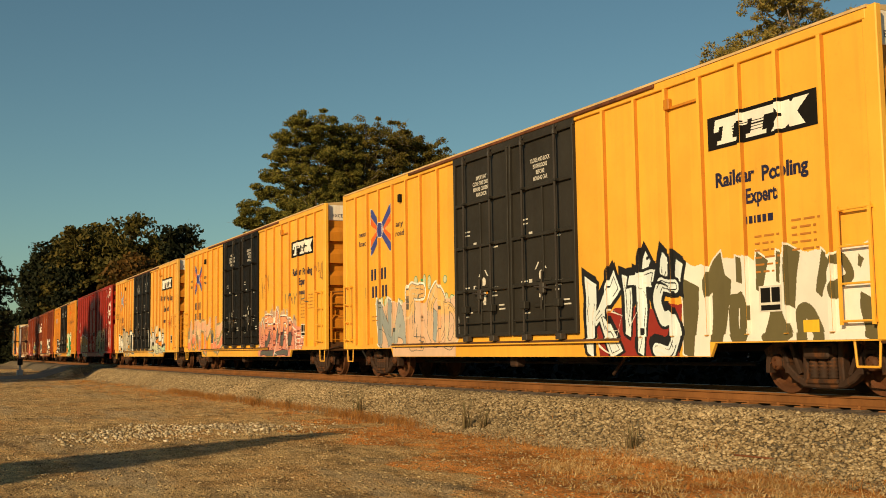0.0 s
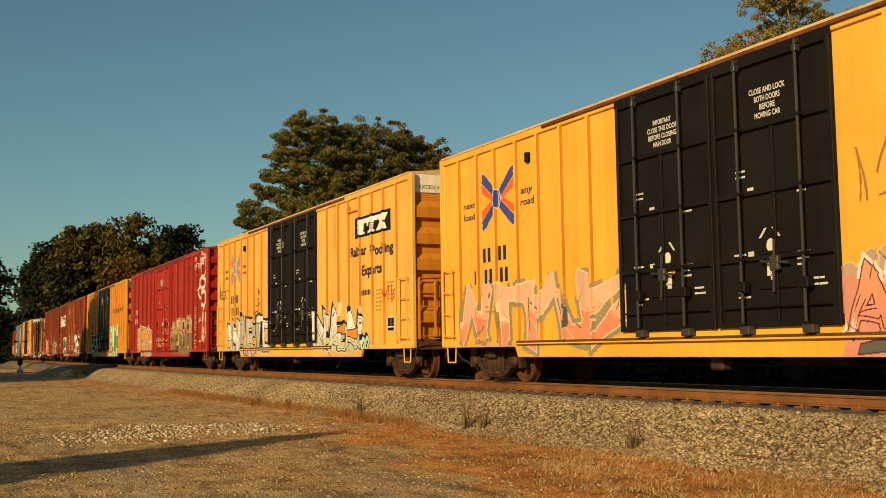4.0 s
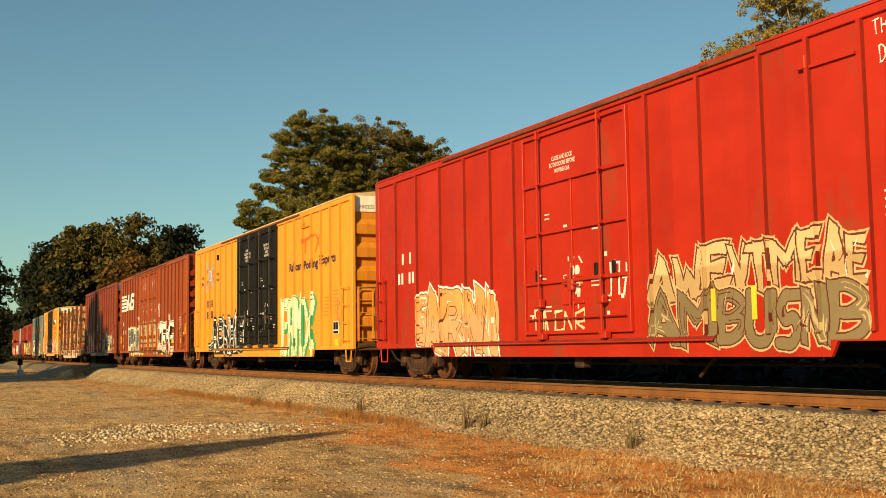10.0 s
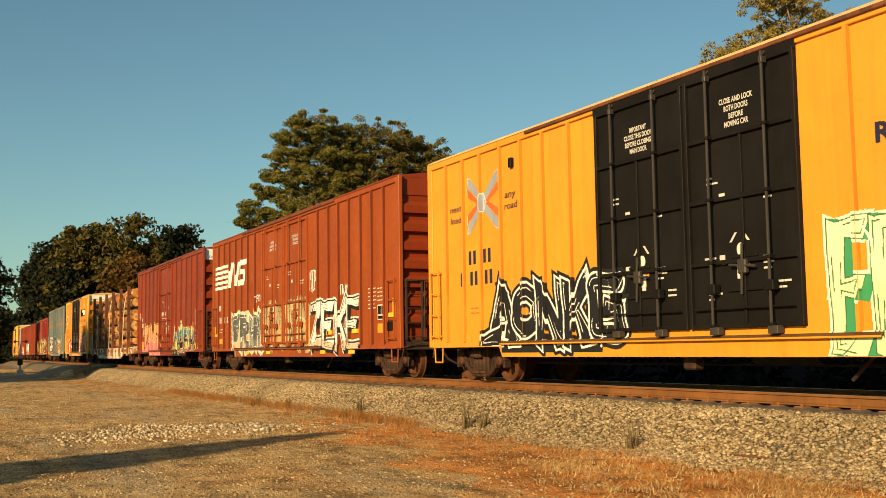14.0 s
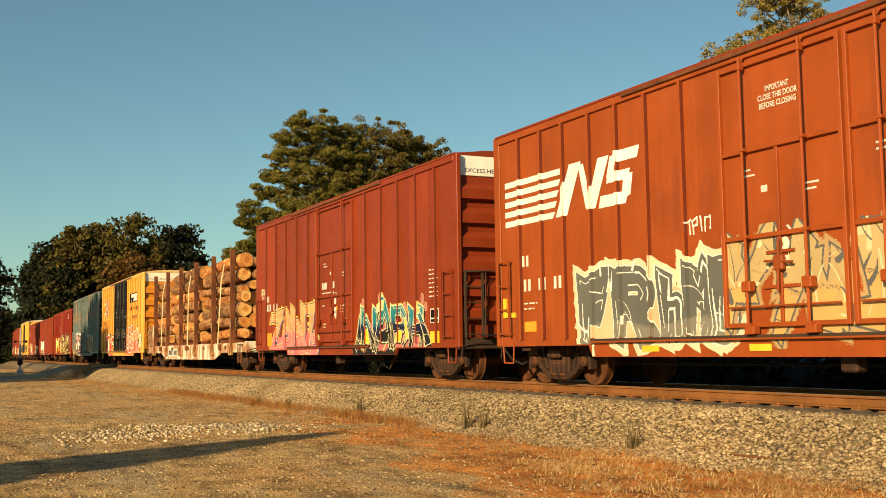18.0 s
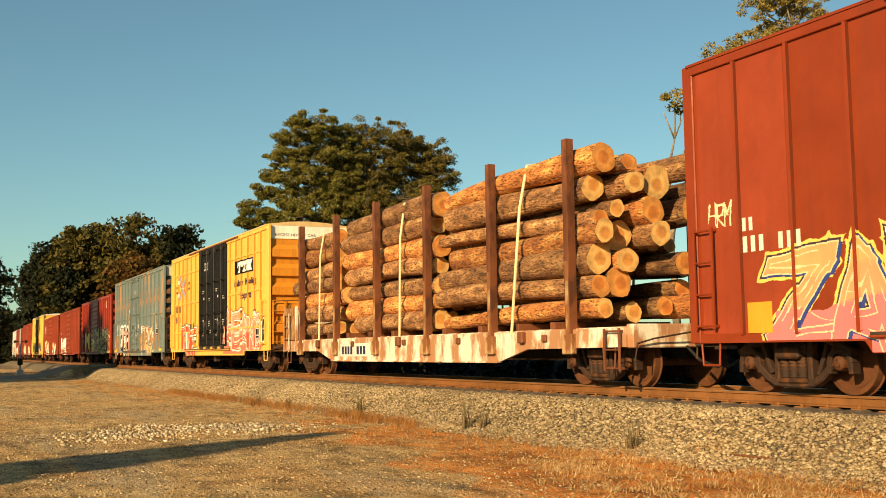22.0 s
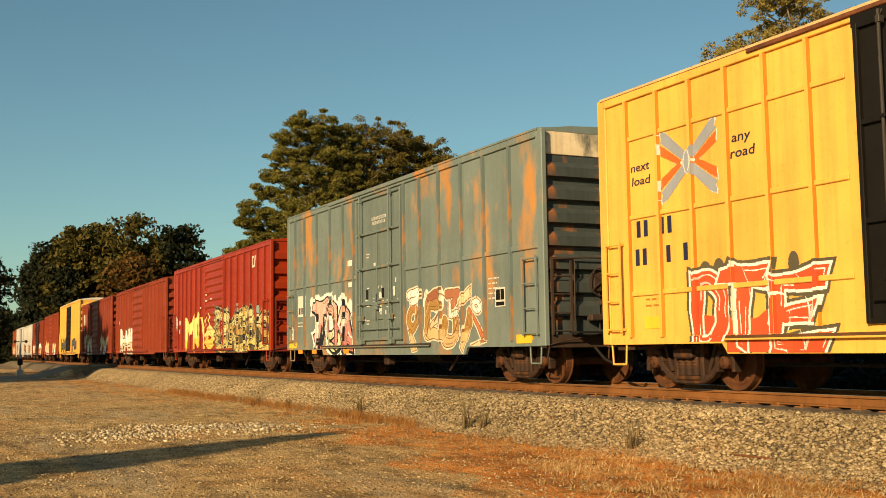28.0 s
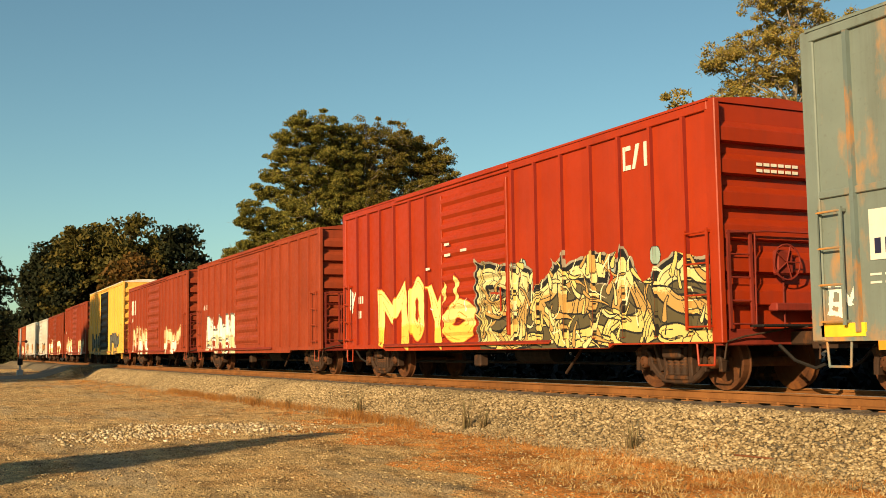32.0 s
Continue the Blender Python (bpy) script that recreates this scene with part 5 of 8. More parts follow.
def piece(car, spec, letters, bands, seed, edge=None, deep=None, halo=None, rim=None, bubbles=None, shine=None, extra=0, back=(), wave=1.0, cell=.011, label="spray-painted graffiti"):
    """A lettered piece. letters: (strokes, x0, x1, z0, z1, half width[, own colour]); bands: fills from a share of the height up;
    edge, halo and rim: width and colour of the lines round a letter; deep: how far and in what colour its block shadow leans;
    bubbles: colour, number, radius and edge colour of a cloud behind its top; back: (x0, x1, z0, z1, colour) grounds behind it."""
    rg = random.Random(seed)
    colours = []

    def tone(c):
        if c not in colours:
            colours.append(c)
        return colours.index(c)

    x0, x1 = min(min(i[1], i[2]) for i in letters) - .4, max(max(i[1], i[2]) for i in letters) + .4
    z0, z1 = min(i[3] for i in letters), max(i[4] for i in letters)
    xs, zs = np.arange(x0, x1, cell), np.arange(max(spec["zb"], z0 - .2), z1 + .45, cell)
    X, Z = np.meshgrid(xs + cell / 2, zs + cell / 2)
    p1, p2, p3 = (rg.uniform(0, 6) for _ in range(3))
    Xw = X + wave * (.022 * np.sin(Z * 4.3 + p1 + X) + .008 * np.sin(Z * 11 + X * 5 + p2))
    Zw = Z + wave * (.03 * np.sin(X * 2.9 + p3) + .010 * np.sin(X * 8.1 + Z * 5 + p1))
    mist = np.random.default_rng(seed).random(X.shape)
    K = np.full(X.shape, -1)
    fuzz = .86 + .28 * (.5 + .5 * np.sin(X * 17 + p1 + 2 * np.sin(Z * 9)) * np.sin(Z * 15 + p2))
    around = (edge[0] if edge else 0) + (halo[0] if halo else 0)
    Ds = [letter_distance(i, Xw, Zw) for i in letters]
    near = np.minimum.reduce(Ds)
    if bubbles:
        c, n, r, e = bubbles
        B = np.full(X.shape, 9.0)
        big = [i for i in letters if i[4] - i[3] > .5 * (z1 - z0)]
        for k in range(n):
            i = big[k % len(big)]
            bx, bz = rg.uniform(min(i[1], i[2]) - .1, max(i[1], i[2]) + .1), i[4] + rg.uniform(-.12, .16)
            B = np.minimum(B, np.hypot((X - bx) * rg.uniform(.9, 1.7), Z - bz) - r * rg.uniform(.6, 1.2))
        K[B < .018] = tone(e)
        K[B < 0] = tone(c)
    if rim:
        K[near < (around + rim[0]) * fuzz] = tone(rim[1])
    if halo:
        K[near < around * (fuzz if halo[0] > .08 else 1)] = tone(halo[1])
    for bx0, bx1, bz0, bz1, c in back:
        top = bz1 + .05 * np.sin(X * 5 + p1) + .03 * np.sin(X * 13 + p2)
        K[(X > bx0 + .05 * np.sin(Z * 6 + p3)) & (X < bx1 + .05 * np.sin(Z * 5 + p1)) & (Z > bz0 - .02) & (Z < top)] = tone(c)
    if deep:
        for j in (1, .66, .33):
            for i in letters:
                w = letter_distance(i, Xw - deep[0] * j, Zw - deep[1] * j)
                K[w < (edge[0] if edge else 0)] = tone(deep[2])
    for i, D in zip(letters, Ds):
        if edge:
            K[D < edge[0]] = tone(edge[1])
        inside = D < 0
        if len(i) > 6:
            K[inside] = tone(i[6])
            continue
        u = (Z - z0) / (z1 - z0) + .05 * np.sin(X * 2.6 + p2) + .05 * (mist - .5)
        for share, c in bands:
            K[inside & (u >= share if share else inside)] = tone(c)
        if edge and i[5] > .08:
            # a broken contour inside the letter
            K[inside & (np.abs(D + i[5] * .5) < .009) & (np.sin(X * 4.7 + Z * 6.1 + p2) > .1)] = tone(edge[1])
        if shine:
            S = np.hypot(X - Xw, Z - Zw) + np.abs(D + i[5] * .55)
            lit = (np.sin(X * 3.1 + Z * 2.3 + p1 * i[1]) > .35) & (S < .030)
            K[inside & lit] = tone(shine)
    body = near < around
    for k in range(max(extra, 14 if edge and letters[0][5] > .05 else 0)):
        ax, az = rg.uniform(x0 + .4, x1 - .4), rg.uniform(z0, z1)
        an, ln = rg.choice((.9, 1.25, 2.1, -.3, 1.6)) + rg.uniform(-.3, .3), rg.uniform(.12, .45) * (z1 - z0)
        dx, dz = math.cos(an) * ln, math.sin(an) * ln
        t = np.clip(((Xw - ax) * dx + (Zw - az) * dz) / (ln * ln), 0, 1)
        bow = .14 * ln * math.sin(k) * t * (1 - t) * 4
        d = np.hypot(Xw - ax - t * dx + bow * math.sin(an), Zw - az - t * dz - bow * math.cos(an))
        thick = (.008 + .018 * (k % 4 == 0)) * (1.2 - t) if extra < 100 else (.012, .03, .05, .016)[k % 4] * (1.2 - t)
        line = tone((edge[1] if edge else bands[0][1]) if k % 3 else (shine or WHT))
        if extra >= 100 and k % 4 in (1, 2):
            K[(d < thick + .022) & (K >= 0)] = tone(edge[1])
            line = tone(bands[k % len(bands)][1])
        K[(d < thick) & (body | (K >= 0))] = line
    return lay_paint(car, spec, K, xs, zs, cell, rg.uniform(.0004, .0014), colours, label)


def stencil(car, spec, body, x, z, height, width, colour, bold=.01, shear=0.0, cell=.011):
    """Painted words that run over the wall and its posts alike."""
    me = glyph_mesh(body, height * 1.38, 1.0, bold, shear)
    me.calc_loop_triangles()
    v = np.array([q.co[:2] for q in me.vertices])
    lo, hi = v.min(0), v.max(0)
    v = (v - (lo[0], 0)) * (width / (hi[0] - lo[0]), 1) + (x, z)
    xs, zs = np.arange(x - .02, x + width + .02, cell), np.arange(v[:, 1].min() - .02, v[:, 1].max() + .02, cell)
    K = np.full((len(zs), len(xs)), -1)
    for tri in me.loop_triangles:
        p = v[list(tri.vertices)]
        i0, i1 = np.searchsorted(xs, p[:, 0].min() - cell), np.searchsorted(xs, p[:, 0].max())
        j0, j1 = np.searchsorted(zs, p[:, 1].min() - cell), np.searchsorted(zs, p[:, 1].max())
        if i1 <= i0 or j1 <= j0:
            continue
        X, Z = np.meshgrid(xs[i0:i1] + cell / 2, zs[j0:j1] + cell / 2)
        e = [(b[0] - a[0]) * (Z - a[1]) - (b[1] - a[1]) * (X - a[0]) for a, b in ((p[0], p[1]), (p[1], p[2]), (p[2], p[0]))]
        K[j0:j1, i0:i1][(np.minimum.reduce(e) >= 0) | (np.maximum.reduce(e) <= 0)] = 0
    bpy.data.meshes.remove(me)
    ob = lay_paint(car, spec, K, xs, zs, cell, .0012, [colour], "", False)
    ob.name = "lettering"
    return ob


def decal(car, spec, name, polys, colours, label="", cell=.012):
    """Painted emblem of convex shapes [(outline of (x, z), colour)], laid on wall and posts alike; later shapes cover earlier ones."""
    px = [p[0] for pts, _ in polys for p in pts]
    pz = [p[1] for pts, _ in polys for p in pts]
    xs, zs = np.arange(min(px), max(px) + cell, cell), np.arange(min(pz), max(pz) + cell, cell)
    X, Z = np.meshgrid(xs + cell / 2, zs + cell / 2)
    K = np.full(X.shape, -1)
    for pts, k in polys:
        n = len(pts)
        area = sum(pts[i][0] * pts[(i + 1) % n][1] - pts[(i + 1) % n][0] * pts[i][1] for i in range(n))
        inside = np.ones(X.shape, bool)
        for i in range(n):
            (ax, az), (bx, bz) = pts[i], pts[(i + 1) % n]
            inside &= ((bx - ax) * (Z - az) - (bz - az) * (X - ax)) * area >= 0
        K[inside] = k
    Yd = side_depth(spec, X, Z) - .0015
    verts, faces, kinds = [], [], []
    for r in range(len(zs)):
        krow, yrow = K[r], Yd[r]
        cuts = np.flatnonzero((np.diff(krow) != 0) | (np.abs(np.diff(yrow)) > 1e-5)) + 1
        for a, b in zip(np.concatenate([[0], cuts]), np.concatenate([cuts, [len(xs)]])):
            if krow[a] < 0:
                continue
            o = len(verts)
            xa, xb, za, y = xs[a], xs[b - 1] + cell, zs[r], yrow[a]
            verts += [(xa, y, za), (xb, y, za), (xb, y, za + cell), (xa, y, za + cell)]
            faces.append((o, o + 1, o + 2, o + 3))
            kinds.append(krow[a])
    flanks(spec, K, xs, zs, cell, verts, faces, kinds)
    return part(name, array_mesh(name, np.array(verts), np.array(faces), colours, np.array(kinds)), None, car, label)


def scrawl(car, spec, codes, box, mat_col, seed, r=.012, label="thin spray-can scrawl"):
    """A thin one-colour scrawl."""
    return mural(car, spec, codes, box, r, (mat_col, mat_col, mat_col, mat_col), seed, line=.004, halo=.0, jitter=.1, cell=.013, label=label)


def spec_of(L, posts, doors, q=6.1, zb=.55, pw=.042, pd=.065):
    return dict(posts=posts, doors=doors, q=q, zb=zb, pw=pw, pd=pd, a=-L / 2 + .02, b=L / 2 - .02)


def emblem_x(car, spec, cx, cz, w, h, blue):
    """The crossed-arrows emblem: in each quarter a blue arm above a red one, edged in white, with a blue bow in the middle."""
    polys = []
    put = lambda s, v, pts: [(cx + s * x * w, cz + v * z * h) for x, z in pts]
    arms = ([(.03, .13), (.095, .035), (.49, .34), (.475, .42), (.52, .51), (.37, .44)], 0), ([(.105, .03), (.15, -.02), (.475, .155), (.49, .31)], 1)
    for s in (-1, 1):
        for v in (-1, 1):
            for pts, k in arms:
                mx, mz = sum(p[0] for p in pts) / len(pts), sum(p[1] for p in pts) / len(pts)
                polys.append((put(s, v, [(x + .018 * (1 if x > mx else -1), z + .018 * (1 if z > mz else -1)) for x, z in pts]), 2))
    for s in (-1, 1):
        for v in (-1, 1):
            pts = arms[0][0]
            polys.append((put(s, v, [pts[0], pts[1], pts[2], pts[5]]), 0))
            polys.append((put(s, v, [pts[2], pts[3], pts[4], pts[5]]), 0))
            polys.append((put(s, v, arms[1][0]), 1))
    oval = lambda a, b: [(cx + a * w * math.cos(i * math.pi / 8), cz + b * h * math.sin(i * math.pi / 8)) for i in range(16)]
    polys += [(oval(.085, .17), 2), (oval(.07, .155), 0), (put(1, 1, [(.0, -.17), (.012, -.17), (.045, 0), (.033, 0)]), 2), (put(1, 1, [(.033, 0), (.045, 0), (.012, .17), (.0, .17)]), 2)]
    return decal(car, spec, "emblem", polys, [blue, m_orange, m_white], "blue and orange crossed-arrows emblem")


def logo_board(car, spec, x0, z0, w, h):
    """A black board with three chunky white slanted shapes, ruled by thin black lines."""
    lean = lambda pts: [(x + .22 * (z - z0 - h / 2), z) for x, z in pts]
    polys = [([(x0, z0), (x0 + w, z0), (x0 + w, z0 + h), (x0, z0 + h)], 0)]
    for i in range(2):
        u = x0 + w * (.06 + .28 * i)
        polys.append((lean([(u, z0 + h * .64), (u + w * .31, z0 + h * .64), (u + w * .31, z0 + h * .88), (u, z0 + h * .88)]), 1))
        polys.append((lean([(u, z0 + h * .5), (u + w * .05, z0 + h * .5), (u + w * .05, z0 + h * .88), (u, z0 + h * .88)]), 1))
        polys.append((lean([(u + w * .09, z0 + h * .12), (u + w * .20, z0 + h * .12), (u + w * .20, z0 + h * .7), (u + w * .09, z0 + h * .7)]), 1))
        polys.append((lean([(u + w * .05, z0 + h * .12), (u + w * .24, z0 + h * .12), (u + w * .24, z0 + h * .24), (u + w * .05, z0 + h * .24)]), 1))
    u = x0 + w * .62
    for d in (0, 1):
        polys.append((lean([(u + d * w * .17, z0 + h * .12), (u + w * .13 + d * w * .17, z0 + h * .12), (u + w * .30 - d * w * .17, z0 + h * .88), (u + w * .17 - d * w * .17, z0 + h * .88)]), 1))
    for i in range(4):
        z = z0 + h * (.30 + .085 * i)
        polys.append(([(x0 + w * .24, z), (x0 + w * .62, z), (x0 + w * .62, z + .016), (x0 + w * .24, z + .016)], 0))
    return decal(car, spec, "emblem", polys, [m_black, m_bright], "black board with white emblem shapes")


def plate_board(car, x, z, w=.44, h=.37):
    b = part("label_board", M().box(x, x + w, -1.512, -1.503, z, z + h), m_white, car, "small white label with black fields")
    f = M()
    for u, v, p, q in ((.08, .36, .5, .92), (.56, .36, .92, .92), (.08, .06, .92, .26)):
        f.box(x + w * u, x + w * p, -1.515, -1.511, z + h * v, z + h * q)
    part("label_field", f, m_black, b)


def data_rows(car, x, z, n, mat, cols=2):
    rg = random.Random(int(x * 10) + n)
    bars(car, "data_mark", x, z, [[rg.choice((.10, .14, .18)), -.04, rg.choice((.12, .2)), -.03, .05] for _ in range(n)], mat, .105, .028, label="rows of small stencilled data")


def number_bars(car, x, z, h, groups, mat):
    """Plain bars in place of the car's mark and number."""
    row = []
    for g in groups:
        row += [h * .36] * g + [-.14]
    bars(car, "number_mark", x, z, [row], mat, h=h)


def door_words(car, x, z, lines, mat, h=.085, y=-1.5165):
    for i, t in enumerate(lines):
        w = len(t) * h * .62
        lettering(car, t, x - w / 2, z - i * h * 1.45, h, w, mat, y, .003)


def door_labels(car, x, z0, seed, mat):
    """A few small stickers and chalk marks low on a door."""
    rg = random.Random(seed)
    for i in range(3):
        u, v = x + rg.uniform(-.35, .35), z0 + rg.uniform(.1, 1.4)
        w, h = rg.choice(((.05, .12), (.12, .03), (.08, .08), (.2, .025), (.03, .09)))
        part("sticker", M().box(u, u + w, -1.521, -1.512, v, v + h), mat, car)
    q = x + rg.uniform(-.1, .1)
    part("placard_holder", M().bev(q, q + .1, -1.545, -1.51, z0 + .9, z0 + 1.15), m_black if seed % 3 else mat, car)


def door_stencils(car, x0, x1, seed, mat, y=-1.512):
    """Small white data, chevrons, notices and squares stencilled over a door."""
    rg = random.Random(seed)
    for u, z, n in ((.16, 3.3, 2), (.7, 2.95, 2), (.12, 2.05, 1), (.68, 2.0, 3), (.8, 1.62, 2), (.15, 1.5, 2)):
        x = x0 + (x1 - x0) * u
        bars(car, "data_mark", x, z, [[rg.choice((.07, .11, .16)), rg.choice((.05, .09, .14))] for _ in range(n)], mat, .085, .03, y=y, label="small stencilled data")
    c = (x0 + x1) / 2 + rg.uniform(-.12, .12)
    for s in (-1, 1):
        part("chevron", M().prism([(c + s * .05, 2.42), (c + s * .10, 2.42), (c + s * .22, 2.28), (c + s * .17, 2.28)][::-s], "y", y - .002, y + .004), mat, car)
    disc = [(c + .02 + .085 * math.cos(i * math.pi / 8), 2.16 + .10 * math.sin(i * math.pi / 8)) for i in range(16)]
    part("placard", M().prism(disc, "y", y - .003, y + .004), m_white, car, "round white placard")
    part("placard", M().box(c - .07, c + .11, y - .003, y + .004, 1.72, 1.99), m_white, car, "white paper placard")
    for dx, z, w, h, mt in ((-.45, 1.95, .12, .15, mat), (.1, 1.9, .1, .12, m_oplate), (.0, 1.66, .1, .08, mat), (-.42, 2.95, .13, .1, mat)):
        part("placard", M().box(c + dx, c + dx + w, y - .003, y + .004, z, z + h), mt, car)

# ---- the train ----
P60 = [3.4, 4.35, 5.2, 6.05, 6.95, 7.75, 8.6]
P60 = P60 + [-x for x in P60]


def yellow_box(label, mid, wall, door=None):
    door = door or m_black
    car = boxcar(label, "yellow boxcars", mid, 18.85, 5.14, wall, m_yellow_end, m_galv, P60, cap=m_whitecap, track=(-4.95, 4.95, True), gear=m_gear, ribs=5, flank=m_postshade_y)
    plug_door(car, -2.5, -.02, .98, 4.94, door, m_rod, 4, (-1.9, -.7))
    plug_door(car, .02, 2.47, .98, 4.94, door, m_rod, 4, (.65, 1.9))
    part("door_header", M().bev(-2.52, 2.49, -1.566, -1.54, 4.90, 5.06, .006), door, car, "black plate over the doors")
    return car


car1 = yellow_box("yellow boxcar with black double doors and painted tags", -19.325, m_yellow, m_doorgrey)
car2 = yellow_box("yellow boxcar with black doors and pink tags", -39.925, m_yellow)
car3 = yellow_box("yellow boxcar with black doors and white tags", -60.64, m_yellow2)
PR = [-8.3, -7.05, -5.75, -4.5, -3.3, -2.3, 2.2, 3.55, 4.95, 5.9, 6.85, 7.76, 8.7]
car4 = boxcar("bright red boxcar with one plug door and tags", "red boxcars", -81.59, 18.9, 5.16, m_red, m_red, m_red, PR, track=(-5.5, 4.95, True), flank=m_postshade_r)
plug_door(car4, -1.9, 1.7, .98, 4.94, m_red, m_red, 4, (-1.2, .9))
car5 = yellow_box("yellow boxcar with black doors and green tag", -102.45, m_amber)
car6 = boxcar("oxide-brown boxcar with double doors and black-and-white tags", "brown boxcars", -123.32, 18.95, 5.18, m_brown, m_brown2, m_brown2, P60, cap=m_brown2, track=(-4.95, 4.95, True), gear=m_gear_dark, flank=m_postshade_b)
plug_door(car6, -2.5, -.02, .98, 4.94, m_brown, m_brown, 3, (-1.9, -.7))
plug_door(car6, .02, 2.47, .98, 4.94, m_brown, m_brown, 3, (.65, 1.9))
P50 = [-6.8, -5.7, -4.6, -3.5, -2.4, 2.4, 3.5, 4.6, 5.7, 6.8]
car7 = boxcar("dark brown boxcar with pink and teal tags", "brown boxcars", -142.65, 15.7, 5.2, m_brown2, m_brown2, m_brown2, P50, sill=(4.4, .6), cap=m_bright, ribs=6, track=(-3.9, 3.6, True), tc=6.3, post_w=.035, post_d=.055, gear=m_gear_dark, flank=m_postshade_b)
plug_door(car7, -1.6, 1.5, .98, 4.98, m_brown2, m_brown2, 3, (-1.25, .85))
car9 = boxcar("yellow boxcar with black double doors and red tags", "yellow boxcars", -181.3, 16.0, 5.16, m_yellow2, m_yellow_end, m_galv, [-7.3, -6.45, -5.6, -4.75, -3.9, -3.05, 2.95, 3.8, 4.6, 5.5, 6.4, 7.2], sill=(4.9, .6), cap=m_whitecap, track=(-4.2, 4.2, True), tc=6.4, gear=m_gear, ribs=5, flank=m_postshade_y)
plug_door(car9, -2.2, .1, .98, 4.94, m_black, m_rod, 3, (-1.7, -.5))
plug_door(car9, .14, 2.4, .98, 4.94, m_black, m_rod, 3, (.7, 1.9))
part("door_header", M().bev(-2.22, 2.42, -1.566, -1.54, 4.90, 5.08, .006), m_black, car9, "black plate over the doors")
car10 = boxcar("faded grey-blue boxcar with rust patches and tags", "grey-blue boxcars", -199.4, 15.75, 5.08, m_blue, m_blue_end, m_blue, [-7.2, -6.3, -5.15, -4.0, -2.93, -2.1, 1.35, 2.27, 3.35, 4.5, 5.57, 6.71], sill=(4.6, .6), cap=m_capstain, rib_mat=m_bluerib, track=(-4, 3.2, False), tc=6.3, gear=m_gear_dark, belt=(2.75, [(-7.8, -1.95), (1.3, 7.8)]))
plug_door(car10, -1.85, 1.22, .98, 4.86, m_bluedoor, m_bluedoor, 4, (-1.4, .6))
car11 = boxcar("signal-red boxcar with a corrugated door and yellow tags", "red boxcars", -217.25, 15.7, 4.58, m_caired, m_caired, m_caired, [-6.9, -6.1, -5.29, -4.36, -3.4, -2.5, 1.7, 2.6, 3.57, 4.55, 5.45, 6.36, 7.23], sill=(5.0, .7), ribs=6, track=(-4.2, 1.6, False), tc=6.3, flank=m_postshade_r)
slide_door(car11, -1.65, 1.5, 1.0, 4.3, m_caired)
far = []
for i, (mid, zt, wl, lab) in enumerate([(-235.2, 4.46, m_brown3, "rust-brown boxcar with pale tags low on its side"), (-253.35, 4.46, m_brown3, "dark rust boxcar with a white mark and tags"), (-271.6, 5.1, m_yellow2, "yellow boxcar with a white roof"),
                                        (-289.6, 4.7, m_brown3, "dark red boxcar far down the train"), (-307.5, 4.5, m_brown2, "brown boxcar far down the train"), (-325.4, 4.5, m_greyhop, "pale grey boxcar with dark tags"), (-343.3, 4.6, m_greyhop, "pale grey boxcar at the bend"), (-361.2, 4.6, m_brown, "brown boxcar at the bend")]):
    c = boxcar(lab, "boxcars", mid, 15.75, zt, wl, wl, m_white if i == 2 else wl, [-7, -6, -5, -4, -3, -2.2, 2.2, 3, 4, 5, 6, 7], sill=(5.0, .68), ribs=7, track=(-4, 3.5, False), tc=6.3)
    slide_door(c, -1.7, 1.5, 1.0, zt - .28, m_black if i == 2 else wl, ribs=8)
    far.append(c)


# ---- marks on the cars ----
S60 = spec_of(18.85, P60, [(-2.5, 2.47)])


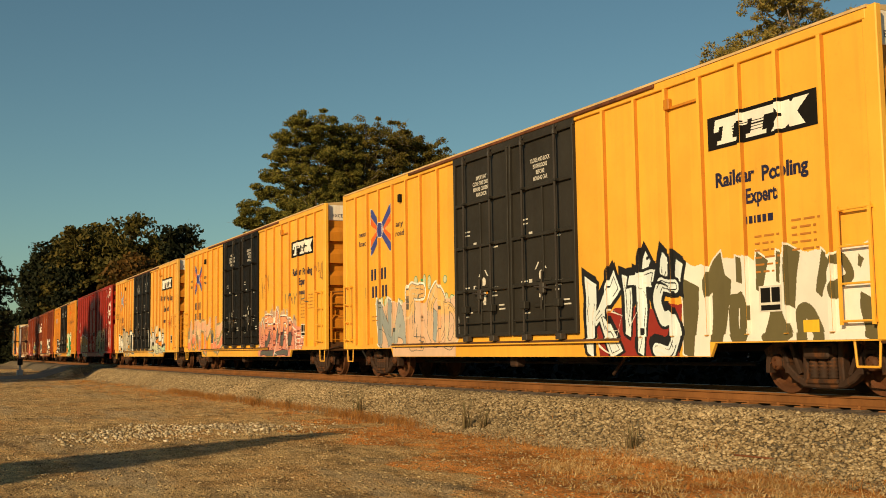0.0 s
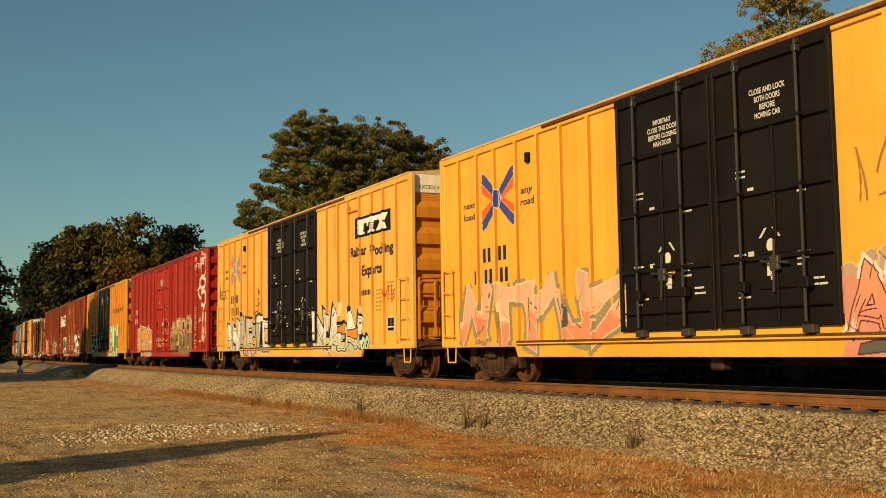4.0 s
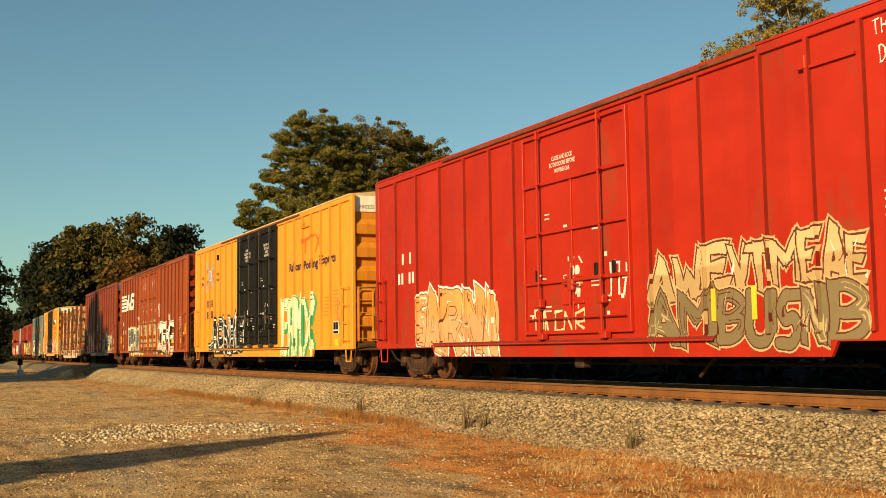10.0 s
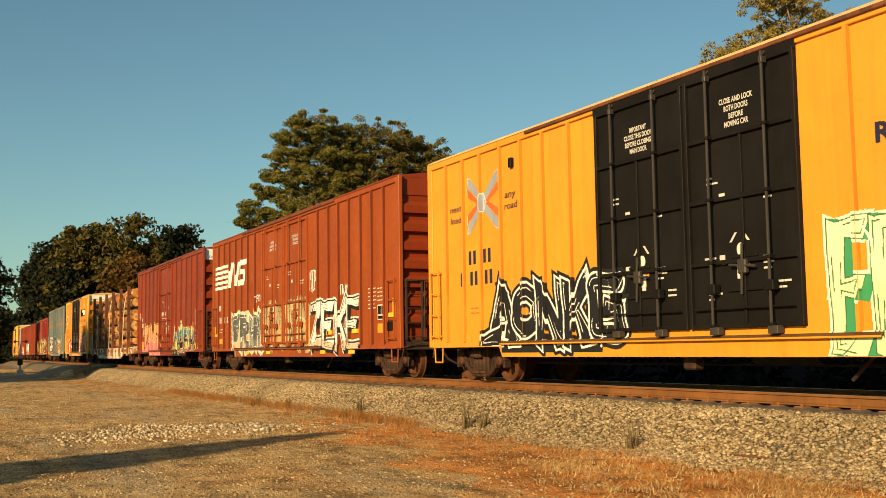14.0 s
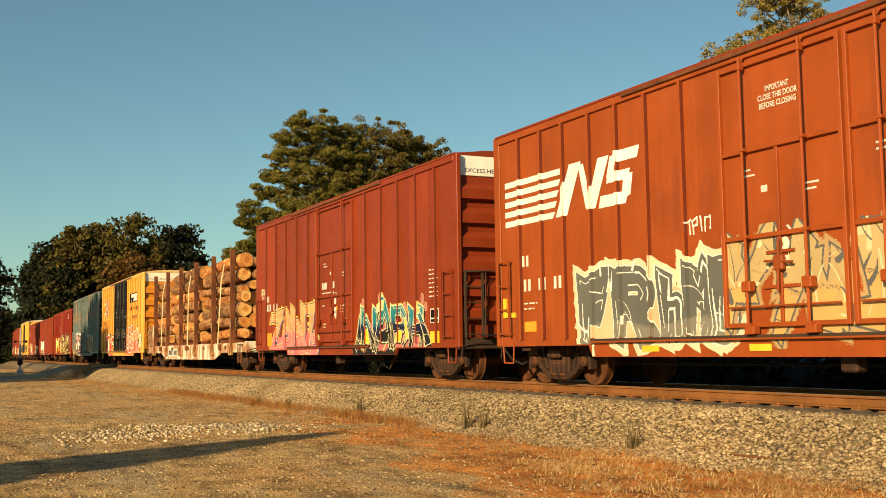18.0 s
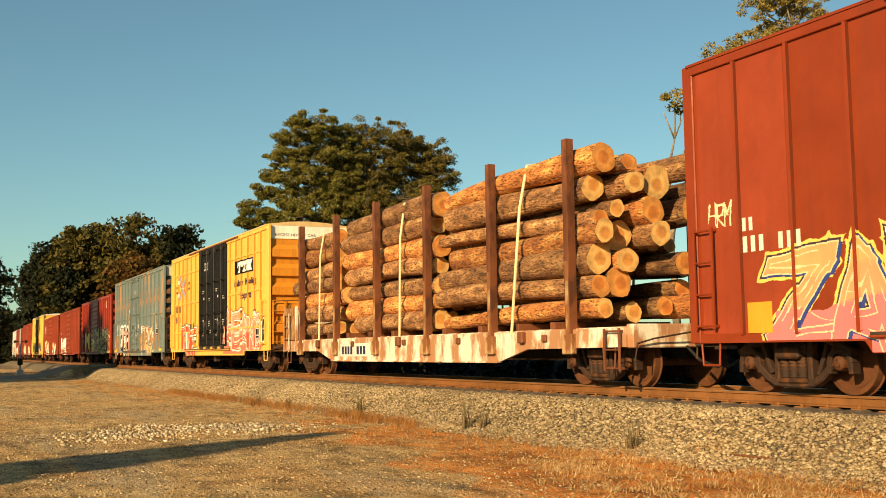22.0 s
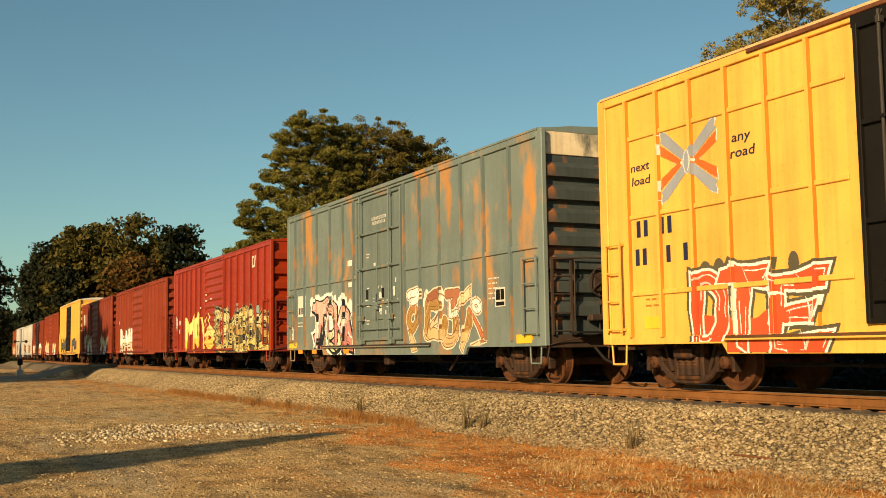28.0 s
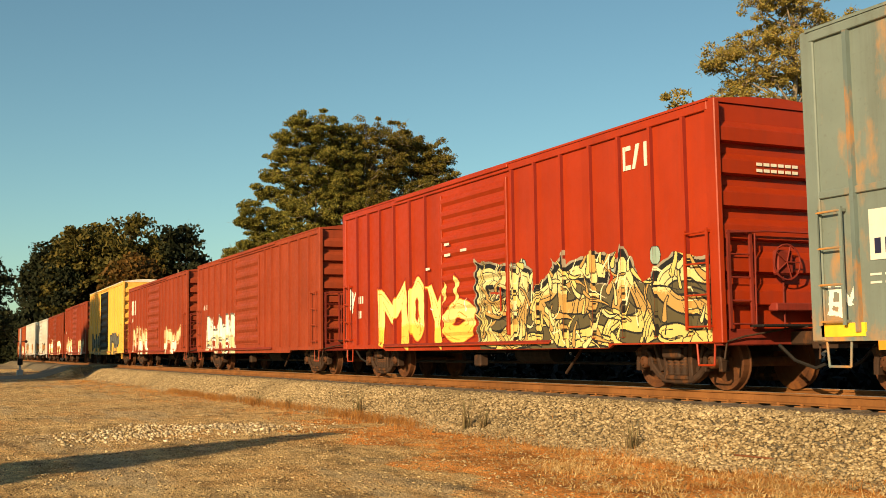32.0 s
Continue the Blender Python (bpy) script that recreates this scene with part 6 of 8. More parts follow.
def yellow_marks(car, slogan_mat, style, tone):
    emblem_x(car, S60, -6.87, 3.89, 1.46, 1.30, m_blueprint if tone else m_greyprint)
    stencil(car, S60, "next", -8.43, 3.83, .15, 0.56, INK, .002, .1, .0065)
    stencil(car, S60, "load", -8.42, 3.57, .15, 0.54, INK, .002, .1, .0065)
    stencil(car, S60, "any", -5.90, 3.86, .15, 0.46, INK, .002, .1, .0065)
    stencil(car, S60, "road", -5.92, 3.62, .15, 0.54, INK, .002, .1, .0065)
    number_bars(car, -7.55, 2.58, .30, (2, 2), m_navy)
    number_bars(car, -7.95, 2.12, .30, (1, 2, 2, 1), m_navy)
    door_words(car, -1.25, 4.42, ["IMPORTANT", "CLOSE THIS DOOR", "BEFORE CLOSING", "MAIN DOOR"], m_white)
    door_words(car, 1.2, 4.42, ["CLOSE AND LOCK", "BOTH DOORS", "BEFORE", "MOVING CAR"], m_white)
    door_stencils(car, -2.4, -.1, 5 + style, m_stencil)
    door_stencils(car, .1, 2.4, 15 + style, m_stencil)
    if style == 1:
        logo_board(car, S60, 6.2, 3.75, 2.28, .52)
        for t, x, z, w in (("Railcar", 6.34, 3.16, .86), ("Pooling", 7.35, 3.13, .92), ("Experts", 7.0, 2.83, .72)):
            stencil(car, S60, t, x, z, .22, w, INK)
        bars(car, "name_mark", 6.87, 2.52, [[.05, .05, .07, .03, .07, .07, .1]], slogan_mat, h=.11)
    elif style == 2:
        logo_board(car, S60, 5.66, 3.83, 2.52, .56)
        for t, x, z, w in (("Railcar", 5.30, 3.34, 1.2), ("Pooling", 6.85, 3.27, 1.5), ("Experts", 6.15, 2.77, 1.42)):
            stencil(car, S60, t, x, z, .27, w, INK, .012)
        bars(car, "name_mark", 6.13, 2.22, [[.06, .06, .09, .03, .09, .09, .13]], slogan_mat, h=.14)
    else:
        decal(car, S60, "emblem", [(pts, 0) for pts in ([(5.05, 4.10), (5.2, 4.12), (6.3, 4.2), (6.3, 4.34), (5.2, 4.26), (5.05, 4.24)], [(5.32, 3.78), (5.44, 3.80), (5.52, 4.2), (5.36, 4.18)], [(5.85, 3.74), (5.98, 3.76), (6.02, 4.24), (5.88, 4.22)],
                    [(6.30, 3.74), (6.42, 3.74), (6.95, 4.42), (6.80, 4.40)], [(6.80, 3.76), (6.92, 3.80), (6.50, 4.30), (6.36, 4.32)])], [m_orange], "orange-red beam-and-cross emblem")
        for t, x, z, w in (("Railcar", 3.78, 3.32, 1.22), ("Pooling", 5.25, 3.30, 1.35), ("Experts", 6.86, 3.34, 1.30)):
            stencil(car, S60, t, x, z, .26, w, INK, .012)
    plate_board(car, 7.2 if style == 1 else 7.93, 1.2, .46, .38)
    part("warning_plate", M().box(8.05, 8.34, -1.512, -1.503, .86, 1.06), m_plate, car, "yellow warning plate")
    part("warning_plate", M().box(-7.9, -7.5, -1.512, -1.503, .86, 1.06), m_oplate, car, "orange warning plate")
    data_rows(car, 7.9, 2.46, 5, m_data)
    data_rows(car, 7.15, 2.3, 6, m_data)
    data_rows(car, -7.5, 1.6, 2, m_data)
    end_lettering(car, "EXCESS HEIGHT CAR", -1.25, 4.74, .10, 1.3, m_navy, 18.85 / 2 + .024)
    for i in range(3):
        b = M()
        for j in range(7):
            b.box(18.85 / 2 + .129, 18.85 / 2 + .1325, -.5 + .16 * j, -.38 + .16 * j, 4.20 - 1.0 * i, 4.24 - 1.0 * i)
        part("data_mark", b, m_navy, car)
    # vent hood below the eave and a chalk line
    part("eave_bracket", M().bev(5.2, 5.34, -1.58, -1.50, 4.60, 4.78, .01).box(5.3, 6.02, -1.545, -1.50, 4.60, 4.64), m_yellow_end, car, "small bracket under the eave")
    part("eave_bracket", M().bev(-5.62, -5.5, -1.58, -1.50, 4.46, 4.66, .01), m_black, car)


yellow_marks(car1, m_navy, 1, True)
piece(car1, S60, [("AY", 4.37, 4.63, 1.81, 2.22, 0.08), ("AY", 4.94, 5.11, 1.78, 2.21, 0.11), ("AY", 5.34, 5.42, 1.66, 2.11, 0.07), ("AU LY ME", 2.73, 3.71, 0.59, 1.96, 0.14), ("CW", 3.75, 4.18, 0.90, 1.93, 0.10), ("UY CW", 4.01, 4.73, 0.57, 1.92, 0.11), ("~YWVPLMNJDBA", 4.70, 5.35, 0.57, 1.81, 0.11)], [(0, ICE)], 1, edge=(.05, BLK), deep=(-.05, .10, BLK), halo=(.03, BLK), shine=WHT, label="pale blue spray-painted word with heavy black outline", back=[(3.07, 5.38, 0.55, 1.38, (.30, .03, .02))])
piece(car1, S60, [("AY", 5.59, 5.66, 0.53, 1.73, 0.17), ("AY", 5.98, 6.49, 1.58, 1.92, 0.17), ("AY", 6.13, 6.52, 0.55, 1.85, 0.17), ("UE", 6.75, 6.85, 1.66, 2.07, 0.07), ("~UWYJCFP", 6.55, 6.94, 0.75, 1.48, 0.11), ("AY", 7.18, 7.33, 1.51, 2.03, 0.10), ("AY", 7.25, 7.77, 0.73, 1.08, 0.23), ("AY", 7.58, 7.64, 1.61, 2.05, 0.04), ("AY", 7.80, 7.94, 1.24, 2.06, 0.10), ("~AUWJE", 7.94, 8.40, 0.71, 1.23, 0.10), ("AY", 8.32, 8.58, 1.38, 1.94, 0.09), ("~UWOFA", 8.62, 8.97, 1.35, 1.92, 0.07), ("AY", 9.07, 9.12, 1.75, 1.89, 0.04), ("AY", 9.22, 9.29, 0.78, 1.33, 0.15)], [(0, OLV)], 2, halo=(.03, WHT), wave=.6, label="white and olive block graffiti", back=[(5.50, 9.39, 0.53, 2.01, WHT)])
piece(car1, S60, [("AU UE EY", -7.09, -6.14, 0.85, 1.98, 0.15, (.30, .33, .32)), ("AW WE GI", -6.08, -5.25, 0.83, 1.80, 0.13, (.36, .38, .35)), ("~YWUPKFACE", -5.12, -4.25, 0.78, 2.28, 0.16), ("~WPKFCJOTW", -4.03, -3.14, 0.79, 2.22, 0.15), ("AU ~UWTOJCA", -3.13, -2.53, 0.76, 1.75, 0.10), ("AY", -3.71, -3.60, 0.91, 1.59, 0.10, (.34, .38, .36))], [(0, (.70, .44, .26)), (.55, (.76, .46, .18))], 3, edge=(.018, GRY), halo=(.05, WHT), bubbles=((.62, .62, .40), 16, .12, GRN), shine=CRM, extra=40, label="faded peach, grey and pale green graffiti", back=[(-7.02, -2.52, 0.48, 1.91, (.70, .46, .30))])
piece(car1, S60, [("UY CW", -4.98, -4.69, 1.25, 1.61, 0.02), ("~YWUPKFACE", -4.72, -4.53, 1.27, 1.55, 0.02), ("AU ~UWXTNK", -4.50, -4.28, 1.28, 1.56, 0.02)], [(0, BLK)], 131, label="thin black spray-can letters")
yellow_marks(car2, m_navy, 1, True)
piece(car2, S60, [("AW WE GI", 2.53, 3.28, 0.82, 1.71, 0.10), ("~YWVPLMNJDBA", 3.23, 4.16, 0.81, 1.94, 0.12), ("AW WE GI", 4.16, 5.16, 0.80, 2.05, 0.12), ("AY", 3.40, 3.82, 0.92, 1.35, 0.11, GRY), ("AY", 4.41, 4.75, 1.00, 1.39, 0.10, GRY), ("AU ~UWXTNMK ME", 5.18, 5.89, 0.79, 1.82, 0.09), ("AY", 5.16, 5.39, 0.89, 1.44, 0.06, GRY), ("AW WE GI", 5.89, 6.49, 0.78, 1.72, 0.09), ("AY", 5.93, 6.26, 0.87, 1.36, 0.08, GRY), ("AU UY KN AE", 6.56, 7.30, 0.77, 1.33, 0.08), ("AY", 2.73, 4.27, 0.62, 0.72, 0.08, GRY), ("AY", 4.39, 5.86, 0.62, 0.71, 0.07, GRY)], [(0, (.70, .26, .17)), (.5, (.76, .33, .18))], 4, edge=(.02, (.10, .02, .03)), halo=(.05, WHT), bubbles=((.52, .34, .24), 22, .16, (.75, .55, .2)), shine=WHT, extra=60, label="salmon-pink wildstyle graffiti with dark patches", back=[(2.45, 7.39, 0.58, 1.57, (.66, .27, .19))])
mural(car2, S60, ["0725", "06 28", "0682", "0648", "6028", "83 05"], (-8.7, -2.5, .85, 1.9), .15, ((.74, .42, .26), SAL, CRM, (.30, .24, .14), GRY), 5, extra=34, line=.03, halo=.10, jitter=.16, ragged=1)
scrawl(car2, S60, ["0648", "17 35", "6028", "063"], (8.62, 9.38, 2.85, 3.4), BRN, 14)
scrawl(car2, S60, ["061", "0283", "648 41"], (2.75, 3.7, 2.6, 3.4), BRN, 15)
scrawl(car2, S60, ["28 06", "0725", "648 41", "6028", "06853", "0602"], (5.5, 8.0, 2.25, 2.6), GRY, 16)
yellow_marks(car3, m_navy, 2, False)
piece(car3, S60, [("AU UE EY", 2.06, 3.38, 0.84, 1.90, 0.18), ("AW WE GI", 3.44, 4.55, 0.73, 1.91, 0.18), ("~YWUPKFACE", 4.26, 4.94, 0.73, 1.41, 0.12), ("AW WE GI", 4.82, 5.88, 0.81, 1.73, 0.15), ("AY", 5.86, 6.09, 0.82, 1.72, 0.14), ("~WPKFCJOTW", 6.08, 6.35, 0.69, 1.10, 0.06, MNT), ("~WPKFCJOTW", 6.37, 6.64, 0.69, 1.09, 0.05, MNT), ("AY", 4.36, 4.80, 1.31, 1.32, 0.11, ORG), ("AY", 5.03, 5.79, 1.21, 1.22, 0.10, ORG)], [(0, (.60, .60, .40)), (.35, WHT)], 7, edge=(.032, BLK), deep=(-.06, .07, BLK), halo=(.05, CRM), bubbles=(CRM, 16, .11, CRM), extra=14, label="cream graffiti with black outlines and orange patches", back=[(2.12, 6.05, 0.73, 1.47, (.55, .52, .40))])
piece(car3, S60, [("AN NU UE", -7.97, -7.28, 0.73, 1.81, 0.12), ("AU UE EY", -7.28, -6.31, 0.61, 1.90, 0.17), ("AW WE GI", -6.34, -5.35, 0.61, 1.97, 0.15, (.46, .40, .30)), ("AU ~UWXTNMK ME", -5.38, -4.26, 0.61, 1.90, 0.16, (.50, .44, .34)), ("~YWUPKFACE", -3.28, -2.49, 0.79, 1.79, 0.12), ("AY", -3.94, -3.85, 0.82, 1.84, 0.23, (.40, .38, .28)), ("AY", -3.60, -3.52, 0.82, 1.82, 0.15), ("~WPKFCJOTW", -4.05, -3.33, 1.75, 1.97, 0.07)], [(0, (.60, .58, .48)), (.4, WHT)], 6, edge=(.042, BLK), deep=(-.05, .05, BLK), halo=(.04, CRM), shine=WHT, extra=30, label="white and grey letters with black outlines and a painted tin")
piece(car3, S60, [("~CHMRWV", -4.06, -3.71, 2.02, 2.66, 0.03), ("~MQVRSX", -4.09, -3.52, 2.52, 3.02, 0.03), ("~KMRNI", -4.20, -3.41, 2.20, 2.61, 0.02), ("~AGMNTY", -4.27, -3.84, 2.04, 2.31, 0.03)], [(0, (.22, .11, .03))], 17, wave=1.6, label="thin brown spray-painted plant")
piece(car3, S60, [("AU UE EY", -9.54, -9.23, 2.84, 3.51, 0.02), ("~KMTWPKFCE", -9.22, -8.94, 2.85, 3.18, 0.02), ("~AKPRS", -8.94, -8.74, 2.85, 3.16, 0.02), ("~WPKFCJOTW", -8.74, -8.44, 2.85, 3.17, 0.02), ("~YWUPKFACE", -8.42, -8.13, 2.80, 3.15, 0.01), ("~UMJT", -8.11, -7.78, 2.89, 3.15, 0.01)], [(0, (.10, .05, .02))], 18, wave=1.6, label="thin dark spray-can handwriting")
scrawl(car3, S60, ["0648", "28 06", "83 05"], (7.7, 8.5, 1.9, 2.4), RED, 19)
yellow_marks(car5, m_navy, 3, False)
piece(car5, S60, [("AW WE GI", -6.65, -5.48, 0.75, 2.06, 0.16), ("~WPKFCJOTW", -5.62, -4.65, 0.94, 1.96, 0.16), ("AU UE EY", -4.69, -3.71, 0.74, 2.03, 0.14), ("AU LY ME", -3.71, -2.83, 0.73, 2.01, 0.14), ("~YWUPKFACEJO OM", -2.83, -1.81, 0.89, 1.98, 0.14), ("AY", -6.97, -5.99, 0.84, 1.07, 0.15)], [(0, BLK)], 9, edge=(.05, WHT), halo=(.07, BLK), extra=10, label="black graffiti with white outlines", back=[(-7.05, -2.44, 0.66, 0.99, BLK)])
piece(car5, S60, [("AU UY KN AE", 2.94, 3.56, 0.59, 2.35, 0.12), ("AU ~UWXTNMK ME", 3.66, 4.34, 0.57, 2.35, 0.11), ("AU UM MY YE", 4.41, 5.10, 0.57, 2.42, 0.11), ("AY UE", 5.19, 6.27, 0.57, 2.37, 0.12)], [(0, (.62, .68, .40)), (.5, (.68, .72, .46))], 10, edge=(.018, (.05, .16, .06)), deep=(.17, -.02, GRN), halo=(.045, (.75, .72, .55)), wave=.3, label="pale green block graffiti with a dark green drop shadow")
scrawl(car5, S60, ["06 28", "0725", "83 05"], (8.15, 8.75, 1.45, 2.3), BRN, 20)

S4 = spec_of(18.9, PR, [(-1.9, 1.7)])
number_bars(car4, -8.4, 2.85, .28, (1, 1, 1), m_white)
number_bars(car4, -8.4, 2.36, .28, (3, 2), m_white)
door_words(car4, -.45, 4.34, ["CLOSE AND LOCK", "BOTH DOORS BEFORE", "MOVING CAR"], m_white)
for x, s in ((-1.4, 31), (-.3, 33), (.6, 34), (1.1, 35)):
    door_labels(car4, x, 1.1, s, m_white)
door_stencils(car4, -1.6, 1.4, 36, m_stencil)
scrawl(car4, S4, ["0682", "061", "8602", "0628", "068532"], (-1.6, .2, 1.05, 1.45), CRM, 37, .02)
scrawl(car4, S4, ["0682", "71 35"], (1.0, 1.65, 1.6, 2.2), WHT, 38, .02)
piece(car4, S4, [("~YWVPLMNJDBA", -7.07, -6.52, 0.87, 2.01, 0.15), ("AW WE GI", -6.69, -5.73, 0.59, 2.04, 0.18), ("AU ~UWXTNMK ME", -5.72, -4.62, 0.59, 2.06, 0.19), ("AU UE EY", -4.59, -3.75, 0.58, 2.03, 0.16), ("AW WE GI", -3.72, -3.10, 0.58, 1.97, 0.13)], [(0, (.60, .34, .16)), (.6, (.66, .32, .10))], 21, edge=(.022, (.13, .02, .01)), halo=(.05, WHT), shine=WHT, extra=10, wave=1.2, label="tan bubble graffiti with pale outline", back=[(-7.07, -3.07, 0.84, 1.74, (.62, .34, .14))])
piece(car4, S4, [("AW WE GI", 2.10, 2.90, 0.75, 1.60, 0.10), ("AU UM MY YE", 2.93, 3.79, 0.74, 1.61, 0.09), ("AU ~UWTMK ~MOJCA", 3.85, 4.45, 0.73, 1.52, 0.09), ("~UKFBDJOY", 4.48, 5.06, 0.73, 1.53, 0.08), ("~YWVPLMNJDBA", 5.11, 5.57, 0.72, 1.50, 0.08), ("AU UE EY", 5.59, 6.04, 0.72, 1.52, 0.07), ("AU ~UWTMK ~MOJCA", 6.09, 6.73, 0.69, 1.54, 0.08)], [(0, (.20, .15, .075))], 23, edge=(.022, (.10, .02, .01)), halo=(.03, (.50, .36, .18)), shine=(.45, .34, .18), extra=24, label="grey-brown pointed graffiti")
piece(car4, S4, [("AW WE GI", 2.16, 2.77, 1.46, 2.20, 0.08), ("UB BM MD DY", 2.77, 3.53, 1.48, 2.19, 0.08), ("AU UY KN AE", 3.53, 4.12, 1.58, 2.25, 0.08), ("UC CY", 4.12, 4.57, 1.56, 2.23, 0.07), ("UY CW", 4.49, 5.03, 1.54, 2.23, 0.07), ("AU UM MY YE", 5.03, 5.61, 1.59, 2.26, 0.06), ("AU UY KN AE", 5.59, 5.97, 1.58, 2.28, 0.06), ("AW WE GI", 6.00, 6.45, 1.53, 2.32, 0.07), ("AU UY KN AE", 6.45, 6.78, 1.54, 2.16, 0.05)], [(0, (.44, .30, .14)), (.55, (.60, .43, .22))], 22, edge=(.03, (.12, .03, .015)), halo=(.03, (.52, .37, .19)), label="cream pointed graffiti letters")
piece(car4, S4, [("UY CW", 7.06, 7.17, 4.72, 4.92, 0.01), ("AU EY KO", 7.20, 7.30, 4.71, 4.91, 0.01), ("CW", 7.33, 7.43, 4.70, 4.90, 0.01), ("AU UE EY", 7.45, 7.55, 4.69, 4.89, 0.02), ("AU LY ME", 7.58, 7.68, 4.68, 4.88, 0.01), ("AU ~UWTOJCA", 7.11, 7.21, 4.35, 4.57, 0.01), ("CW", 7.24, 7.35, 4.35, 4.57, 0.02), ("AU UY KN", 7.38, 7.48, 4.35, 4.57, 0.01), ("AU UY KN", 7.51, 7.61, 4.35, 4.57, 0.01), ("AU UY KN AE", 7.64, 7.74, 4.35, 4.57, 0.01), ("AU ~UWXTNMK ME", 7.77, 7.86, 4.36, 4.57, 0.01), ("AU UY KN AE", 7.89, 7.99, 4.36, 4.57, 0.02), ("AU UE EY", 8.02, 8.11, 4.36, 4.57, 0.01), ("UY CW", 8.14, 8.23, 4.36, 4.56, 0.01)], [(0, WHT)], 26, label="thin white spray-can words")
piece(car4, S4, [("~WPKFCJOTW", 8.09, 9.11, 3.46, 4.02, 0.05), ("~WPKFCJOTW", 7.90, 8.59, 3.01, 3.60, 0.05), ("~WPKFCJOTW", 8.55, 9.25, 2.69, 3.45, 0.06), ("AY", 8.67, 8.86, 1.96, 2.69, 0.05), ("AY", 8.72, 8.90, 1.21, 1.85, 0.06), ("AY", 8.95, 9.10, 1.75, 2.29, 0.05), ("~UWYTRMPKFBDJ", 8.26, 9.33, 4.06, 5.05, 0.02), ("~FPVXTOJ", 8.41, 9.24, 4.20, 4.95, 0.02)], [(0, (.78, .70, .60))], 24, halo=(.03, (.66, .36, .30)), wave=1.5, label="white spray-painted bow and loops")
scrawl(car4, S4, ["06853", "17", "68 71", "0682"], (7.95, 8.6, 1.9, 2.2), WHT, 28, .014)
mural(car4, S4, ["0", "83 05"], (8.6, 9.35, 1.2, 2.6), .05, (WHT, PNK, WHT, WHT), 29, line=.0, halo=.1, jitter=.2, ragged=1)
part("edge_mark", M().box(8.55, 8.66, -1.515, -1.503, 1.17, 2.2).box(8.0, 8.55, -1.515, -1.503, 1.17, 1.25), m_plate, car4, "yellow corner mark")
for x in (6.1, 7.0):
    part("edge_mark", M().box(x - 2.4, x - 2.3, -1.52, -1.51, 1.1, 1.6), m_plate, car4)
data_rows(car4, 7.1, 2.66, 10, m_white)
plate_board(car4, 7.15, 1.12, .44, .4)
plate_board(car4, 8.2, 1.9, .2, .14)
data_rows(car4, 7.2, .98, 2, m_white)
part("eave_bracket", M().bev(5.75, 5.9, -1.58, -1.50, 4.55, 4.75, .01).box(5.9, 6.75, -1.545, -1.50, 4.55, 4.59), m_red, car4)

S6 = spec_of(18.95, P60, [(-2.5, 2.47)])
shapes = [([(-9.2, 3.22 + .205 * i), (-7.35 + .07 * i, 3.22 + .205 * i), (-7.26 + .07 * i, 3.34 + .205 * i), (-9.2, 3.34 + .205 * i)], 0) for i in range(5)]
shapes += [(pts, 0) for pts in ([(-7.25, 3.22), (-6.85, 3.22), (-6.35, 4.18), (-6.75, 4.18)], [(-6.45, 4.12), (-6.28, 4.12), (-6.0, 3.30), (-6.22, 3.28)], [(-6.2, 3.25), (-5.9, 3.25), (-5.45, 4.15), (-5.8, 4.15)],
                         [(-5.80, 3.22), (-4.98, 3.22), (-4.90, 3.44), (-5.74, 3.44)], [(-5.12, 3.28), (-4.84, 3.36), (-4.76, 3.74), (-5.02, 3.74)], [(-5.55, 3.64), (-4.90, 3.64), (-4.83, 3.82), (-5.50, 3.82)], [(-5.55, 3.74), (-5.25, 3.74), (-5.14, 4.12), (-5.42, 4.12)], [(-5.42, 3.98), (-4.62, 3.98), (-4.55, 4.18), (-5.30, 4.18)])]
decal(car6, S6, "emblem", shapes, [m_bright], "white striped railway emblem")
number_bars(car6, -8.55, 2.36, .22, (2,), m_white)
number_bars(car6, -8.5, 1.86, .24, (2, 2, 2), m_white)
door_words(car6, -1.25, 4.42, ["IMPORTANT", "CLOSE THIS DOOR", "BEFORE CLOSING"], m_white)
door_words(car6, 1.2, 4.42, ["CLOSE AND LOCK", "BOTH DOORS", "MOVING CAR"], m_white)
door_stencils(car6, -2.4, -.1, 47, m_stencil)
door_stencils(car6, .1, 2.4, 48, m_stencil)
piece(car6, S6, [("UY YA AE", 2.73, 3.65, 0.85, 2.13, 0.12), ("AU UY KN AE", 3.68, 4.70, 0.83, 2.14, 0.12), ("AU LY ME", 4.85, 5.78, 0.72, 2.16, 0.11), ("AU UY KN AE", 5.79, 6.74, 0.77, 2.17, 0.10)], [(0, (.70, .50, .36)), (.2, (.80, .76, .68))], 41, edge=(.045, BLK), deep=(.09, -.06, BLK), halo=(.05, WHT), wave=.8, label="white block graffiti with heavy black outlines")
piece(car6, S6, [("AU UY KN", -6.47, -5.58, 0.73, 2.02, 0.23), ("AU ~UWXTNMK ME", -5.42, -4.29, 0.72, 2.05, 0.22), ("AU ~KMNID", -4.12, -3.43, 0.81, 2.00, 0.18), ("AU UM MY YE", -3.47, -2.81, 0.80, 2.04, 0.16), ("AU ~UWTOJCA", -2.82, -2.19, 0.79, 2.06, 0.15)], [(0, (.20, .19, .15)), (.3, (.115, .12, .105))], 42, edge=(.018, WHT), halo=(.10, (.66, .58, .40)), shine=WHT, extra=10, wave=.6, label="grey block letters on a cream ground", back=[(-6.47, -2.26, 0.81, 1.71, (.62, .44, .26))])
